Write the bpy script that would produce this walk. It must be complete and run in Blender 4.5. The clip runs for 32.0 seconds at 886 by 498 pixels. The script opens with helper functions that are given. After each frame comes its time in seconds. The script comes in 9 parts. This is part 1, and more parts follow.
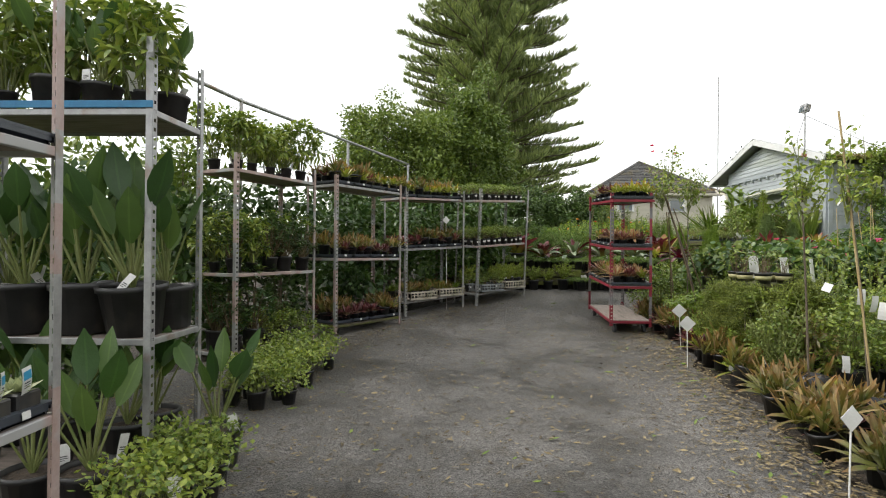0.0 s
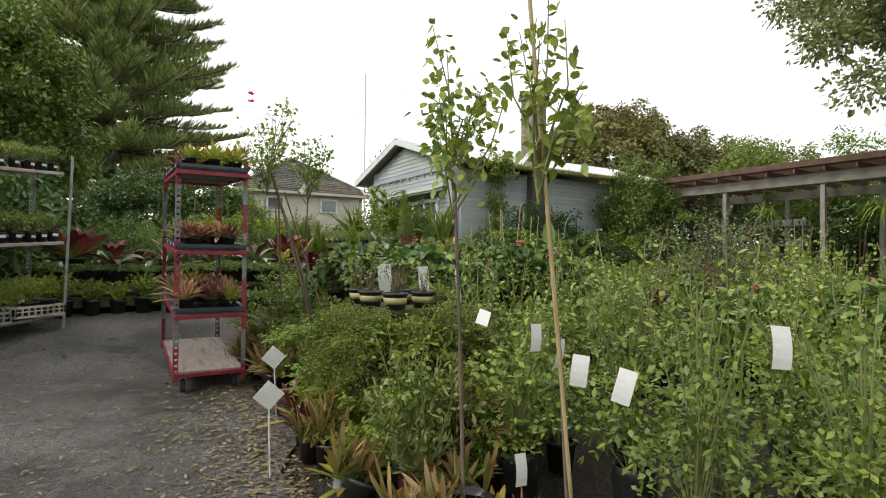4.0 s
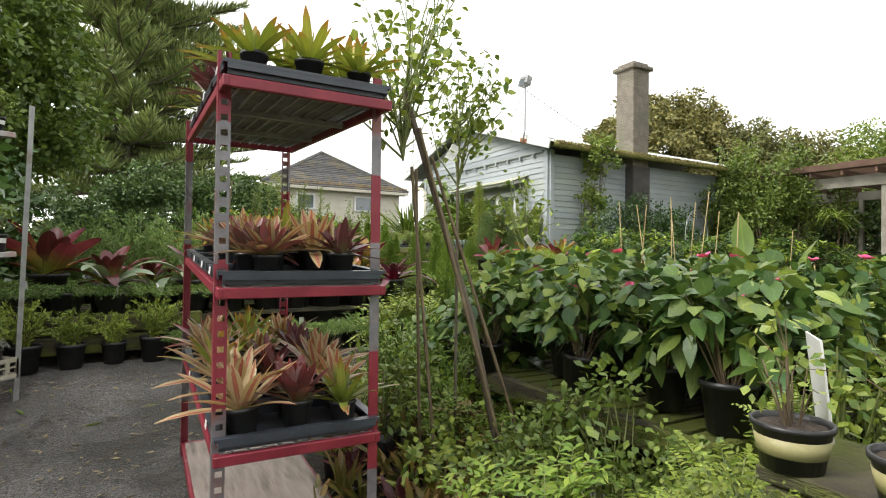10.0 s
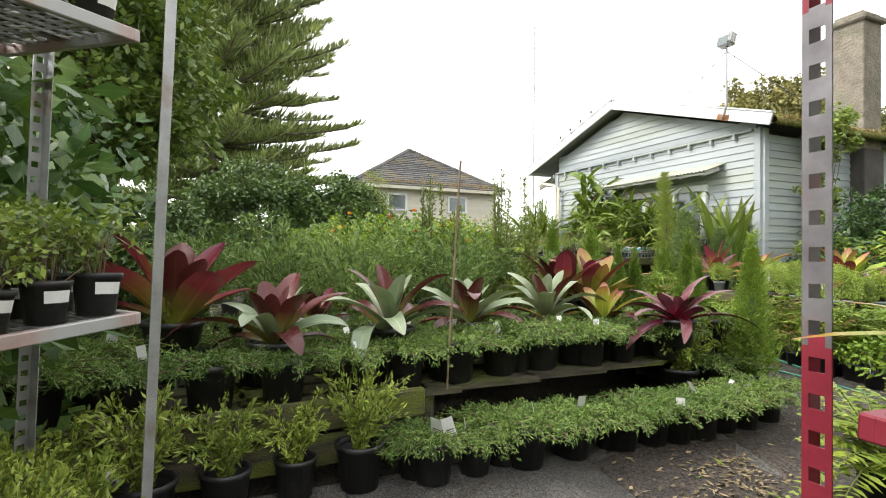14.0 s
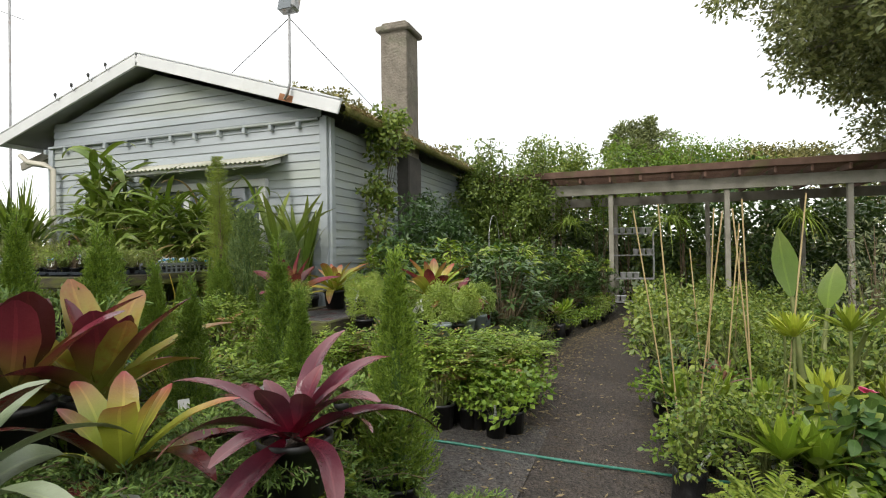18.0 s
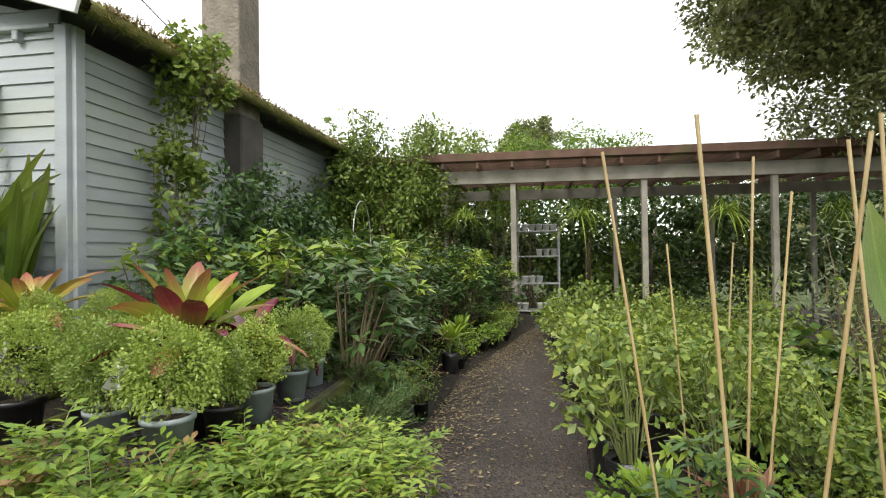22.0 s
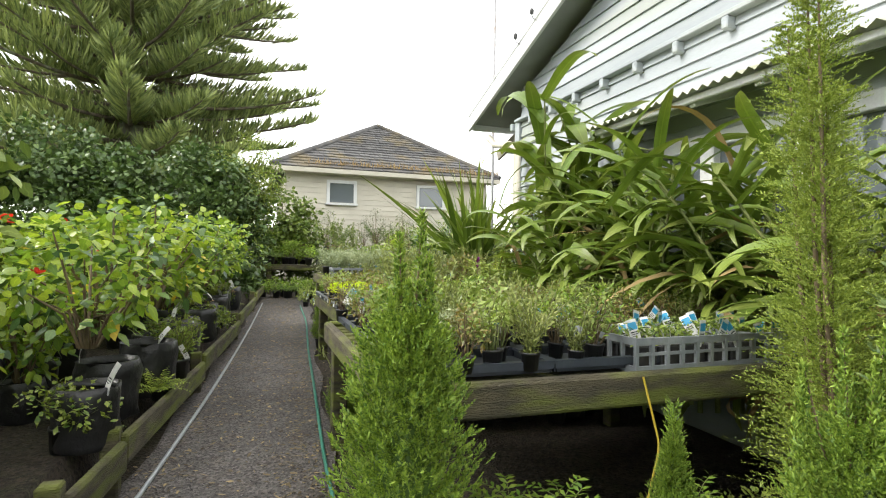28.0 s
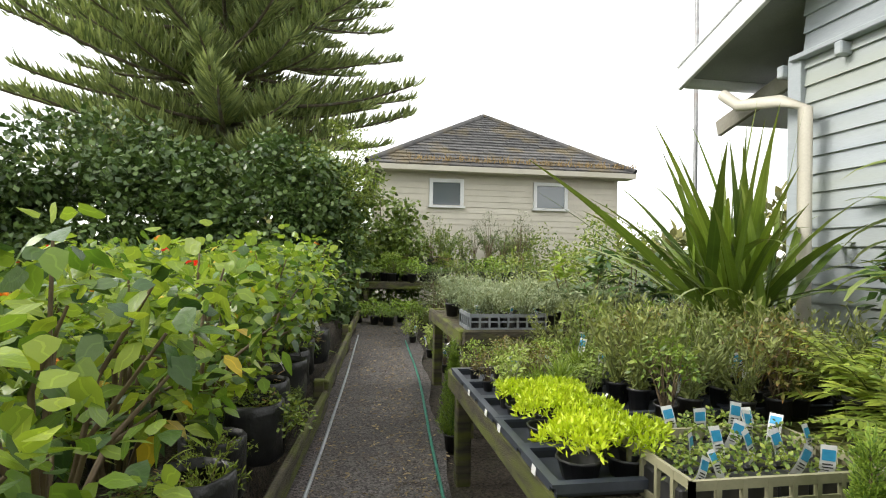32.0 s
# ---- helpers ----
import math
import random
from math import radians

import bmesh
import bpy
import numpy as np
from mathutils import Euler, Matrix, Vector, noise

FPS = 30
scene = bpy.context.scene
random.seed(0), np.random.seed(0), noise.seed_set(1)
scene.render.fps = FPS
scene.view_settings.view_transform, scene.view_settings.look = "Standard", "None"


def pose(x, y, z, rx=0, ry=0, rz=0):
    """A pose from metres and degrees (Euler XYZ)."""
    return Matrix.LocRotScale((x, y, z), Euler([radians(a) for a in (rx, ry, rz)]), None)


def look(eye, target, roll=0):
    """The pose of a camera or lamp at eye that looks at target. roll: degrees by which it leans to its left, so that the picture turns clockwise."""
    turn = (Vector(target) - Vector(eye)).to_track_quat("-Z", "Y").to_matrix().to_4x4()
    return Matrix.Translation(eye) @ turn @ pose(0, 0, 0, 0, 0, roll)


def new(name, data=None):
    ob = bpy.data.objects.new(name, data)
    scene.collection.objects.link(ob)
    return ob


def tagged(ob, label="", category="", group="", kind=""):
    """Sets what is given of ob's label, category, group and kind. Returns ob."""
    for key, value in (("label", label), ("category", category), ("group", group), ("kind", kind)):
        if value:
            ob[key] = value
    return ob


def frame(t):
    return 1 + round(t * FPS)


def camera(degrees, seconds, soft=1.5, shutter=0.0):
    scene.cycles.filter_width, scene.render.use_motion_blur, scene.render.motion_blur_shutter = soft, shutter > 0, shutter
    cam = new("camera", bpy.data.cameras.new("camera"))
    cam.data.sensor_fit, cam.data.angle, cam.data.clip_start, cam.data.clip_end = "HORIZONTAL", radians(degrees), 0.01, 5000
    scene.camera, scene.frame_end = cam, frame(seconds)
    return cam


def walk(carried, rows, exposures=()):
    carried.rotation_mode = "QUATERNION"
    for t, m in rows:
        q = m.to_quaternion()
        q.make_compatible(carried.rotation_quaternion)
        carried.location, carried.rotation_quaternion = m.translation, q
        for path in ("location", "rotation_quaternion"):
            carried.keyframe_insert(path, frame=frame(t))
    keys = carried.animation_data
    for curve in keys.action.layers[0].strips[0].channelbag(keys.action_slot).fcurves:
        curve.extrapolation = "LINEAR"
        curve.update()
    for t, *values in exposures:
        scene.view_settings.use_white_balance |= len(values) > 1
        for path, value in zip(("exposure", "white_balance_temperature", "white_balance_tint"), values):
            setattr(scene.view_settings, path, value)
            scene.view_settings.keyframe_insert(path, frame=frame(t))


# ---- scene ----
cam = camera(78.6, 32.0, soft=1.1)
METRES, EYE, TILT, LEAN, TURN = 20.5, 1.4, 0.0, 0.0, 2.6
ROWS = [
    (0.0, 0.0, 0.0, 0.0, -0.0, 0.19, -0.56),
    (0.5, 0.0078, 0.0171, 0.0007, -6.84, 0.28, -0.58),
    (1.0, 0.0153, 0.0325, 0.002, -11.83, 0.27, -0.63),
    (1.5, 0.0303, 0.0472, 0.0017, -17.93, 0.4, -0.44),
    (2.0, 0.0394, 0.0632, 0.0004, -23.16, 0.48, -0.53),
    (2.5, 0.0476, 0.0797, 0.0019, -26.71, 0.53, -0.62),
    (3.0, 0.0608, 0.0967, 0.0018, -29.82, 0.58, -0.47),
    (3.5, 0.0708, 0.1118, 0.0009, -31.88, 0.67, -0.46),
    (4.0, 0.0797, 0.1274, 0.0021, -34.42, 0.74, -0.54),
    (4.5, 0.0888, 0.1401, 0.0026, -36.85, 0.84, -0.46),
    (6.5, 0.1033, 0.179, 0.0005, -41.45, 0.83, -0.48),
    (7.0, 0.105, 0.1916, 0.0019, -41.09, 0.86, -0.46),
    (7.5, 0.1029, 0.2065, 0.0058, -40.38, 0.94, -0.63),
    (8.0, 0.1053, 0.2206, 0.005, -39.91, 0.91, -0.51),
    (8.5, 0.1063, 0.2321, 0.006, -39.01, 0.85, -0.48),
    (9.0, 0.1015, 0.2452, 0.0075, -36.27, 0.95, -0.6),
    (9.5, 0.0983, 0.2586, 0.0073, -34.44, 0.87, -0.68),
    (10.0, 0.0978, 0.2765, 0.0087, -32.72, 0.73, -0.71),
    (10.5, 0.0919, 0.2922, 0.0085, -29.44, 0.8, -0.8),
    (11.0, 0.085, 0.309, 0.0111, -26.58, 0.8, -0.97),
    (11.5, 0.0839, 0.3289, 0.0113, -25.25, 0.68, -0.85),
    (12.0, 0.0808, 0.3445, 0.0127, -24.26, 0.66, -0.8),
    (12.5, 0.0766, 0.3616, 0.0163, -23.68, 0.67, -0.89),
    (13.0, 0.0783, 0.3815, 0.0148, -23.71, 0.59, -0.68),
    (13.5, 0.0797, 0.3991, 0.0153, -24.27, 0.59, -0.64),
    (14.0, 0.0798, 0.416, 0.0167, -26.5, 0.75, -0.59),
    (14.5, 0.0879, 0.432, 0.0158, -32.25, 0.76, -0.27),
    (16.5, 0.1235, 0.4837, 0.0237, -54.77, 0.68, 0.33),
    (17.0, 0.1335, 0.494, 0.0244, -58.01, 0.72, 0.33),
    (17.5, 0.1445, 0.4986, 0.0236, -65.67, 0.7, 0.49),
    (18.0, 0.16, 0.5002, 0.0256, -73.07, 0.52, 0.81),
    (18.5, 0.1747, 0.504, 0.025, -78.42, 0.51, 0.77),
    (19.0, 0.1895, 0.5057, 0.0254, -83.51, 0.35, 0.8),
    (19.5, 0.2065, 0.5038, 0.0265, -86.99, 0.44, 1.07),
    (20.0, 0.2222, 0.5039, 0.0252, -87.78, 0.42, 0.98),
    (20.5, 0.2382, 0.5041, 0.0255, -87.97, 0.4, 0.96),
    (21.0, 0.2549, 0.5015, 0.0249, -88.04, 0.46, 1.06),
    (21.5, 0.269, 0.502, 0.0245, -87.3, 0.56, 0.97),
    (22.0, 0.2834, 0.5078, 0.0246, -83.88, 0.53, 0.8),
    (22.5, 0.2952, 0.513, 0.0249, -72.57, 0.75, 0.59),
    (23.0, 0.3035, 0.5182, 0.0249, -56.93, 0.98, 0.3),
    (23.5, 0.3092, 0.5305, 0.0259, -46.76, 0.95, -0.22),
    (24.0, 0.3165, 0.5424, 0.0258, -39.57, 0.88, -0.38),
    (24.5, 0.3227, 0.5543, 0.0267, -32.22, 0.8, -0.51),
    (25.0, 0.325, 0.5671, 0.0275, -25.41, 0.87, -0.81),
    (25.5, 0.328, 0.578, 0.0279, -23.97, 0.88, -0.84),
    (27.5, 0.333, 0.6429, 0.0351, -22.78, 0.8, -0.99),
    (28.0, 0.3349, 0.6572, 0.0369, -21.5, 0.77, -0.94),
    (28.5, 0.3337, 0.6719, 0.0389, -20.26, 0.83, -1.0),
    (29.0, 0.3336, 0.6838, 0.0388, -19.88, 0.91, -0.98),
    (29.5, 0.3348, 0.7021, 0.0415, -19.21, 0.71, -0.97),
    (30.0, 0.3336, 0.7186, 0.042, -17.28, 0.69, -0.91),
    (30.5, 0.3336, 0.7347, 0.0442, -15.82, 0.7, -0.98),
    (31.0, 0.3381, 0.7531, 0.0452, -15.1, 0.63, -0.82),
    (31.5, 0.3404, 0.7681, 0.0458, -13.59, 0.66, -0.82),
    (32.0, 0.3404, 0.7853, 0.0503, -12.12, 0.6, -0.95),
]
walk(cam, [(t, pose(0, 0, EYE, TILT, LEAN, TURN) @ pose(METRES * x, METRES * y, METRES * z, 90 + pitch, roll, yaw)) for t, x, y, z, yaw, pitch, roll in ROWS],
     exposures=[(0.0, 0.48), (2.0, 0.29), (4.0, 0.25), (8.5, 0.38), (10.2, 0.87), (11.0, 1.23), (12.3, 1.5), (13.3, 1.43), (14.5, 0.71), (17.0, 0.24), (18.2, 0.36), (19.0, 0.51), (21.0, 0.65), (23.5, 0.69), (25.0, 0.86), (28.0, 1.2), (30.0, 0.89), (32.0, 0.81)])

# ---- world and light ----
world = bpy.data.worlds.new("overcast_sky")
scene.world = world
world.use_nodes = True
wn, wl = world.node_tree.nodes, world.node_tree.links
sky = wn.new("ShaderNodeTexSky")
sky.sky_type, sky.sun_disc = "NISHITA", False
sky.sun_elevation, sky.sun_rotation = radians(39.6), radians(-80)
cover = wn.new("ShaderNodeMixRGB")
cover.inputs[0].default_value = 0.72
cover.inputs[2].default_value = (10.9, 10.7, 10.2, 1)
wl.new(sky.outputs[0], cover.inputs[1])
wl.new(cover.outputs[0], wn["Background"].inputs[0])
wn["Background"].inputs[1].default_value = 0.132
sun = new("sun", bpy.data.lights.new("sun", "SUN"))
sun.data.energy, sun.data.angle, sun.data.color = 1.9, radians(24), (1, 0.96, 0.9)
sun.matrix_world = look((-24, 15, 25), (6, 9.5, 0))
tagged(sun, kind="structure")


# ---- small tools ----
rng = np.random.default_rng(7)
GY = (-60, -8, 0, 4.3, 6.6, 8.4, 9.5, 11, 15, 19.3, 23, 30, 60)
GZ = (-0.3, -0.25, 0, 0.125, 0.24, 0.30, 0.40, 0.62, 0.95, 1.05, 1.17, 1.3, 1.3)


def gz(y):
    return float(np.interp(y, GY, GZ))


def unit(a):
    return a / np.maximum(np.linalg.norm(a, axis=-1, keepdims=True), 1e-9)


class Geo:
    """Gathers quads with uv and material slots, and makes one mesh of them."""

    def __init__(self):
        self.v, self.f, self.uv, self.m, self.n = [], [], [], [], 0

    def add(self, v, f, uv=None, mat=0):
        v, f = np.asarray(v, float).reshape(-1, 3), np.asarray(f, int).reshape(-1, 4)
        self.v.append(v)
        self.f.append(f + self.n)
        self.uv.append(np.zeros((len(v), 2)) if uv is None else np.asarray(uv, float).reshape(-1, 2))
        self.m.append(np.full(len(f), mat))
        self.n += len(v)

    def box(self, c, s, rz=0.0, mat=0, tilt=None):
        x, y, z = (k / 2 for k in s)
        v = np.array([(i * x, j * y, k * z) for k in (-1, 1) for j in (-1, 1) for i in (-1, 1)])
        if tilt is not None:
            v = v @ np.array(Euler(tilt).to_matrix()).T
        ca, sa = math.cos(rz), math.sin(rz)
        v = v @ np.array([[ca, sa, 0], [-sa, ca, 0], [0, 0, 1]]) + np.array(c)
        self.add(v, [(0, 2, 3, 1), (4, 5, 7, 6), (0, 1, 5, 4), (2, 6, 7, 3), (0, 4, 6, 2), (1, 3, 7, 5)], None, mat)

    def tube(self, pts, r, sides=6, mat=0):
        p = np.asarray(pts, float)
        n = len(p)
        r = np.broadcast_to(np.asarray(r, float), (n,))
        t = unit(np.gradient(p, axis=0))
        ref = np.where(np.abs(t[:, 2:3]) > 0.9, np.array([[1.0, 0, 0]]), np.array([[0, 0, 1.0]]))
        a = unit(np.cross(t, ref))
        b = np.cross(t, a)
        th = np.linspace(0, 2 * np.pi, sides, endpoint=False)
        ring = p[:, None] + r[:, None, None] * (np.cos(th)[None, :, None] * a[:, None] + np.sin(th)[None, :, None] * b[:, None])
        i, j = np.meshgrid(np.arange(n - 1), np.arange(sides), indexing="ij")
        k = (j + 1) % sides
        f = np.stack([i * sides + j, i * sides + k, (i + 1) * sides + k, (i + 1) * sides + j], -1)
        uv = np.stack(np.meshgrid(np.linspace(0, 1, n), th / 6.3, indexing="ij"), -1)
        self.add(ring, f, uv, mat)

    def lathe(self, rz, sides=14, mat=0, c=(0, 0, 0), wob=0.0):
        rz = np.asarray(rz, float)
        th = np.linspace(0, 2 * np.pi, sides, endpoint=False)
        r = rz[:, 0:1] * (1 + wob * rng.normal(size=(len(rz), sides)))
        v = np.stack([r * np.cos(th), r * np.sin(th), np.repeat(rz[:, 1:2], sides, 1)], -1) + np.array(c)
        i, j = np.meshgrid(np.arange(len(rz) - 1), np.arange(sides), indexing="ij")
        k = (j + 1) % sides
        self.add(v, np.stack([i * sides + j, i * sides + k, (i + 1) * sides + k, (i + 1) * sides + j], -1), None, mat)

    def leaves(self, p, d, l, w, nseg=2, prof="oval", bend=0.0, roll=0.0, mat=0, cup=0.0, side_tilt=0.5):
        """Leaves as strips: roots p, directions d, lengths l, widths w; bend lets them droop by their length."""
        p, d = np.asarray(p, float).reshape(-1, 3), unit(np.asarray(d, float).reshape(-1, 3))
        n = len(p)
        l, w, bend = (np.broadcast_to(np.asarray(k, float), (n,)) for k in (l, w, bend))
        s = np.linspace(0, 1, nseg + 1)
        up = np.array([0, 0, 1.0]) + rng.normal(0, side_tilt, (n, 3)) * (1 if side_tilt else 0)
        side = unit(np.cross(d, up) + 1e-6)
        nor = np.cross(side, d)
        mid = p[:, None] + d[:, None] * (l[:, None] * s)[..., None]
        mid[..., 2] -= (bend * l)[:, None] * s**2
        pr = {"oval": np.sin(np.pi * np.clip(s, 0.03, 0.985) ** 0.8), "strap": np.clip(np.minimum(0.55 + 1.6 * s, (1.02 - s) * 3.2), 0.03, 1) ** 0.7,
              "broad": np.clip(np.minimum(0.75 + 0.6 * s, (1.03 - s) * 4.5), 0.05, 1) ** 0.6, "needle": np.clip(1.05 - s, 0.1, 1), "tongue": np.clip(np.minimum(0.55 + 0.9 * s, (1.03 - s) * 4.2), 0.05, 1) ** 0.6, "sword": np.clip(np.minimum(0.7 + s, (1.02 - s) * 1.9), 0.03, 1)}[prof]
        half = side[:, None] * (w[:, None] * pr / 2)[..., None]
        if nseg == 1:
            mm = (mid[:, 0] + mid[:, 1]) / 2
            hw = side * (w / 2)[:, None]
            v = np.stack([mid[:, 0], mm - hw, mid[:, 1], mm + hw], 1)
            f = np.arange(n * 4).reshape(n, 4)
            uv = np.tile(np.array([(0, 0.5), (0.5, 0), (1, 0.5), (0.5, 1)]), (n, 1, 1))
            self.add(v, f, uv, mat)
            return
        if cup:
            m = mid - nor[:, None] * (w[:, None] * pr * cup)[..., None]
            v = np.stack([mid - half, m, mid + half], 2)
            k = 3
        else:
            v = np.stack([mid - half, mid + half], 2)
            k = 2
        idx = np.arange(n * (nseg + 1) * k).reshape(n, nseg + 1, k)
        f = np.stack([idx[:, :-1, :-1], idx[:, :-1, 1:], idx[:, 1:, 1:], idx[:, 1:, :-1]], -1)
        uv = np.zeros((n, nseg + 1, k, 2))
        uv[..., 0] = s[None, :, None]
        uv[..., 1] = np.linspace(0, 1, k)
        self.add(v, f, uv, mat)

    def mesh(self, name, mats, smooth=True):
        me = bpy.data.meshes.new(name)
        v, f, uv, m = np.concatenate(self.v), np.concatenate(self.f), np.concatenate(self.uv), np.concatenate(self.m)
        me.vertices.add(len(v))
        me.vertices.foreach_set("co", v.ravel())
        me.loops.add(f.size)
        me.loops.foreach_set("vertex_index", f.ravel())
        me.polygons.add(len(f))
        me.polygons.foreach_set("loop_start", np.arange(len(f)) * 4)
        me.polygons.foreach_set("material_index", m)
        me.polygons.foreach_set("use_smooth", np.full(len(f), smooth))
        me.uv_layers.new(name="UVMap").uv.foreach_set("vector", uv[f.ravel()].ravel())
        for k in mats if isinstance(mats, (list, tuple)) else [mats]:
            me.materials.append(k)
        me.update()
        me.validate()
        return me


def part(name, me, parent, label="", m=None):
    ob = new(name, me)
    ob.parent = parent
    if m is not None:
        ob.matrix_local = m
    if label:
        ob["label"] = label
    return ob


def thing(name, label, category, m=None, group="", kind="", me=None):
    ob = new(name, me)
    if m is not None:
        ob.matrix_basis = m
    return tagged(ob, label, category, group, kind)


def boxmesh(name, s, mat, bevel=0.006):
    """A box of that size round its own middle, with bevelled edges."""
    bm = bmesh.new()
    bmesh.ops.create_cube(bm, size=1)
    for v in bm.verts:
        v.co = Vector((v.co.x * s[0], v.co.y * s[1], v.co.z * s[2]))
    if bevel:
        bmesh.ops.bevel(bm, geom=bm.edges[:], offset=min(bevel, min(s) * 0.3), segments=1, affect="EDGES")
    me = bpy.data.meshes.new(name)
    bm.to_mesh(me)
    bm.free()
    me.materials.append(mat)
    return me


# ---- materials ----
def base_mat(name, rough=0.6, metal=0.0, spec=0.5):
    m = bpy.data.materials.new(name)
    m.use_nodes = True
    nt = m.node_tree
    b = nt.nodes["Principled BSDF"]
    b.inputs["Roughness"].default_value, b.inputs["Metallic"].default_value = rough, metal
    b.inputs["Specular IOR Level"].default_value = spec
    return m, nt, b


def mix(nt, fac, a, b, mode="MIX"):
    n = nt.nodes.new("ShaderNodeMixRGB")
    n.blend_type = mode
    for i, k in ((0, fac), (1, a), (2, b)):
        if hasattr(k, "links"):
            nt.links.new(k, n.inputs[i])
        else:
            n.inputs[i].default_value = (*k, 1) if isinstance(k, tuple) else k
    return n.outputs[0]


def noise_node(nt, scale, detail=4, rough=0.6, coord="Object"):
    tc = nt.nodes.new("ShaderNodeTexCoord")
    n = nt.nodes.new("ShaderNodeTexNoise")
    n.inputs["Scale"].default_value, n.inputs["Detail"].default_value, n.inputs["Roughness"].default_value = scale, detail, rough
    nt.links.new(tc.outputs[coord], n.inputs["Vector"])
    return n.outputs[0]


def ramp(nt, fac, a, b):
    n = nt.nodes.new("ShaderNodeMapRange")
    n.inputs[1].default_value, n.inputs[2].default_value = a, b
    nt.links.new(fac, n.inputs[0])
    return n.outputs[0]


def bump(nt, b, height, strength=0.3, dist=0.01):
    n = nt.nodes.new("ShaderNodeBump")
    n.inputs["Strength"].default_value, n.inputs["Distance"].default_value = strength, dist
    nt.links.new(height, n.inputs["Height"])
    nt.links.new(n.outputs[0], b.inputs["Normal"])


def solid(name, c1, c2, scale=8, rough=0.6, metal=0.0, bumps=0.25, dist=0.004, fine=90, dirt=None, dirt_lo=0.55, dirt_hi=0.7, stretch=None, rand=0.0):
    """Two-tone surface with coarse stains, fine grain and, if given, dirt in patches."""
    m, nt, b = base_mat(name, rough, metal)
    tc = nt.nodes.new("ShaderNodeTexCoord")
    mp = nt.nodes.new("ShaderNodeMapping")
    mp.inputs["Scale"].default_value = stretch or (1, 1, 1)
    nt.links.new(tc.outputs["Object"], mp.inputs[0])

    def ns(sc, det=5):
        n = nt.nodes.new("ShaderNodeTexNoise")
        n.inputs["Scale"].default_value, n.inputs["Detail"].default_value = sc, det
        nt.links.new(mp.outputs[0], n.inputs["Vector"])
        return n.outputs[0]

    co, fi = ns(scale), ns(fine)
    col = mix(nt, ramp(nt, co, 0.35, 0.65), c1, c2)
    col = mix(nt, 0.35, col, mix(nt, fi, (0.25, 0.25, 0.25), (1, 1, 1)), "MULTIPLY")
    if dirt:
        col = mix(nt, ramp(nt, ns(scale * 0.45, 8), dirt_lo, dirt_hi), col, dirt)
    if rand:
        oi = nt.nodes.new("ShaderNodeObjectInfo")
        lo = tuple(1 - rand for _ in range(3))
        col = mix(nt, 1.0, col, mix(nt, oi.outputs["Random"], lo, (1, 1, 1)), "MULTIPLY")
    nt.links.new(col, b.inputs["Base Color"])
    if bumps:
        bump(nt, b, fi, bumps, dist)
    return m


def leafmat(name, c1, c2, tip=None, base=None, base_hi=0.45, rough=0.42, trans=0.3, tip_lo=0.55, tip_hi=1.0, stripe=None, blotch=0.0):
    """Leaf tissue: colour differs from leaf to leaf and plant to plant, along the blade, and with a lighter midrib."""
    m, nt, b = base_mat(name, rough, 0.0, 0.4)
    ge, oi, uv, sp = (nt.nodes.new(k) for k in ("ShaderNodeNewGeometry", "ShaderNodeObjectInfo", "ShaderNodeTexCoord", "ShaderNodeSeparateXYZ"))
    nt.links.new(uv.outputs["UV"], sp.inputs[0])
    col = mix(nt, ge.outputs["Random Per Island"], c1, c2)
    if base:
        col = mix(nt, ramp(nt, sp.outputs[0], base_hi, 0.0), col, base)
    if tip:
        col = mix(nt, ramp(nt, sp.outputs[0], tip_lo, tip_hi), col, tip)
    if stripe:
        w = nt.nodes.new("ShaderNodeMath")
        w.operation = "COMPARE"
        w.inputs[1].default_value, w.inputs[2].default_value = 0.5, 0.17
        nt.links.new(sp.outputs[1], w.inputs[0])
        col = mix(nt, w.outputs[0], stripe, col)
    rib = nt.nodes.new("ShaderNodeMath")
    rib.operation = "COMPARE"
    rib.inputs[1].default_value, rib.inputs[2].default_value = 0.5, 0.045
    nt.links.new(sp.outputs[1], rib.inputs[0])
    half = nt.nodes.new("ShaderNodeMath")
    half.operation = "MULTIPLY"
    half.inputs[1].default_value = 0.5
    nt.links.new(rib.outputs[0], half.inputs[0])
    col = mix(nt, half.outputs[0], col, mix(nt, 1.0, col, (1.55, 1.5, 1.4), "MULTIPLY"))
    if blotch:
        col = mix(nt, ramp(nt, noise_node(nt, 22), 0.5, 0.72), col, mix(nt, blotch, col, (0.35, 0.02, 0.03)))
    col = mix(nt, 0.55, col, mix(nt, noise_node(nt, 9), (0.35, 0.35, 0.35), (1.25, 1.25, 1.25)), "MULTIPLY")
    col = mix(nt, 1.0, col, mix(nt, oi.outputs["Random"], (0.78, 0.8, 0.76), (1.3, 1.2, 1.15)), "MULTIPLY")
    nt.links.new(col, b.inputs["Base Color"])
    bump(nt, b, noise_node(nt, 70, 3), 0.35, 0.006)
    tr = nt.nodes.new("ShaderNodeBsdfTranslucent")
    nt.links.new(mix(nt, 0.6, col, mix(nt, 1.0, col, (1.5, 1.48, 0.65), "MULTIPLY")), tr.inputs[0])
    sh = nt.nodes.new("ShaderNodeMixShader")
    sh.inputs[0].default_value = trans * 0.75
    nt.links.new(b.outputs[0], sh.inputs[1])
    nt.links.new(tr.outputs[0], sh.inputs[2])
    nt.links.new(sh.outputs[0], nt.nodes["Material Output"].inputs[0])
    return m


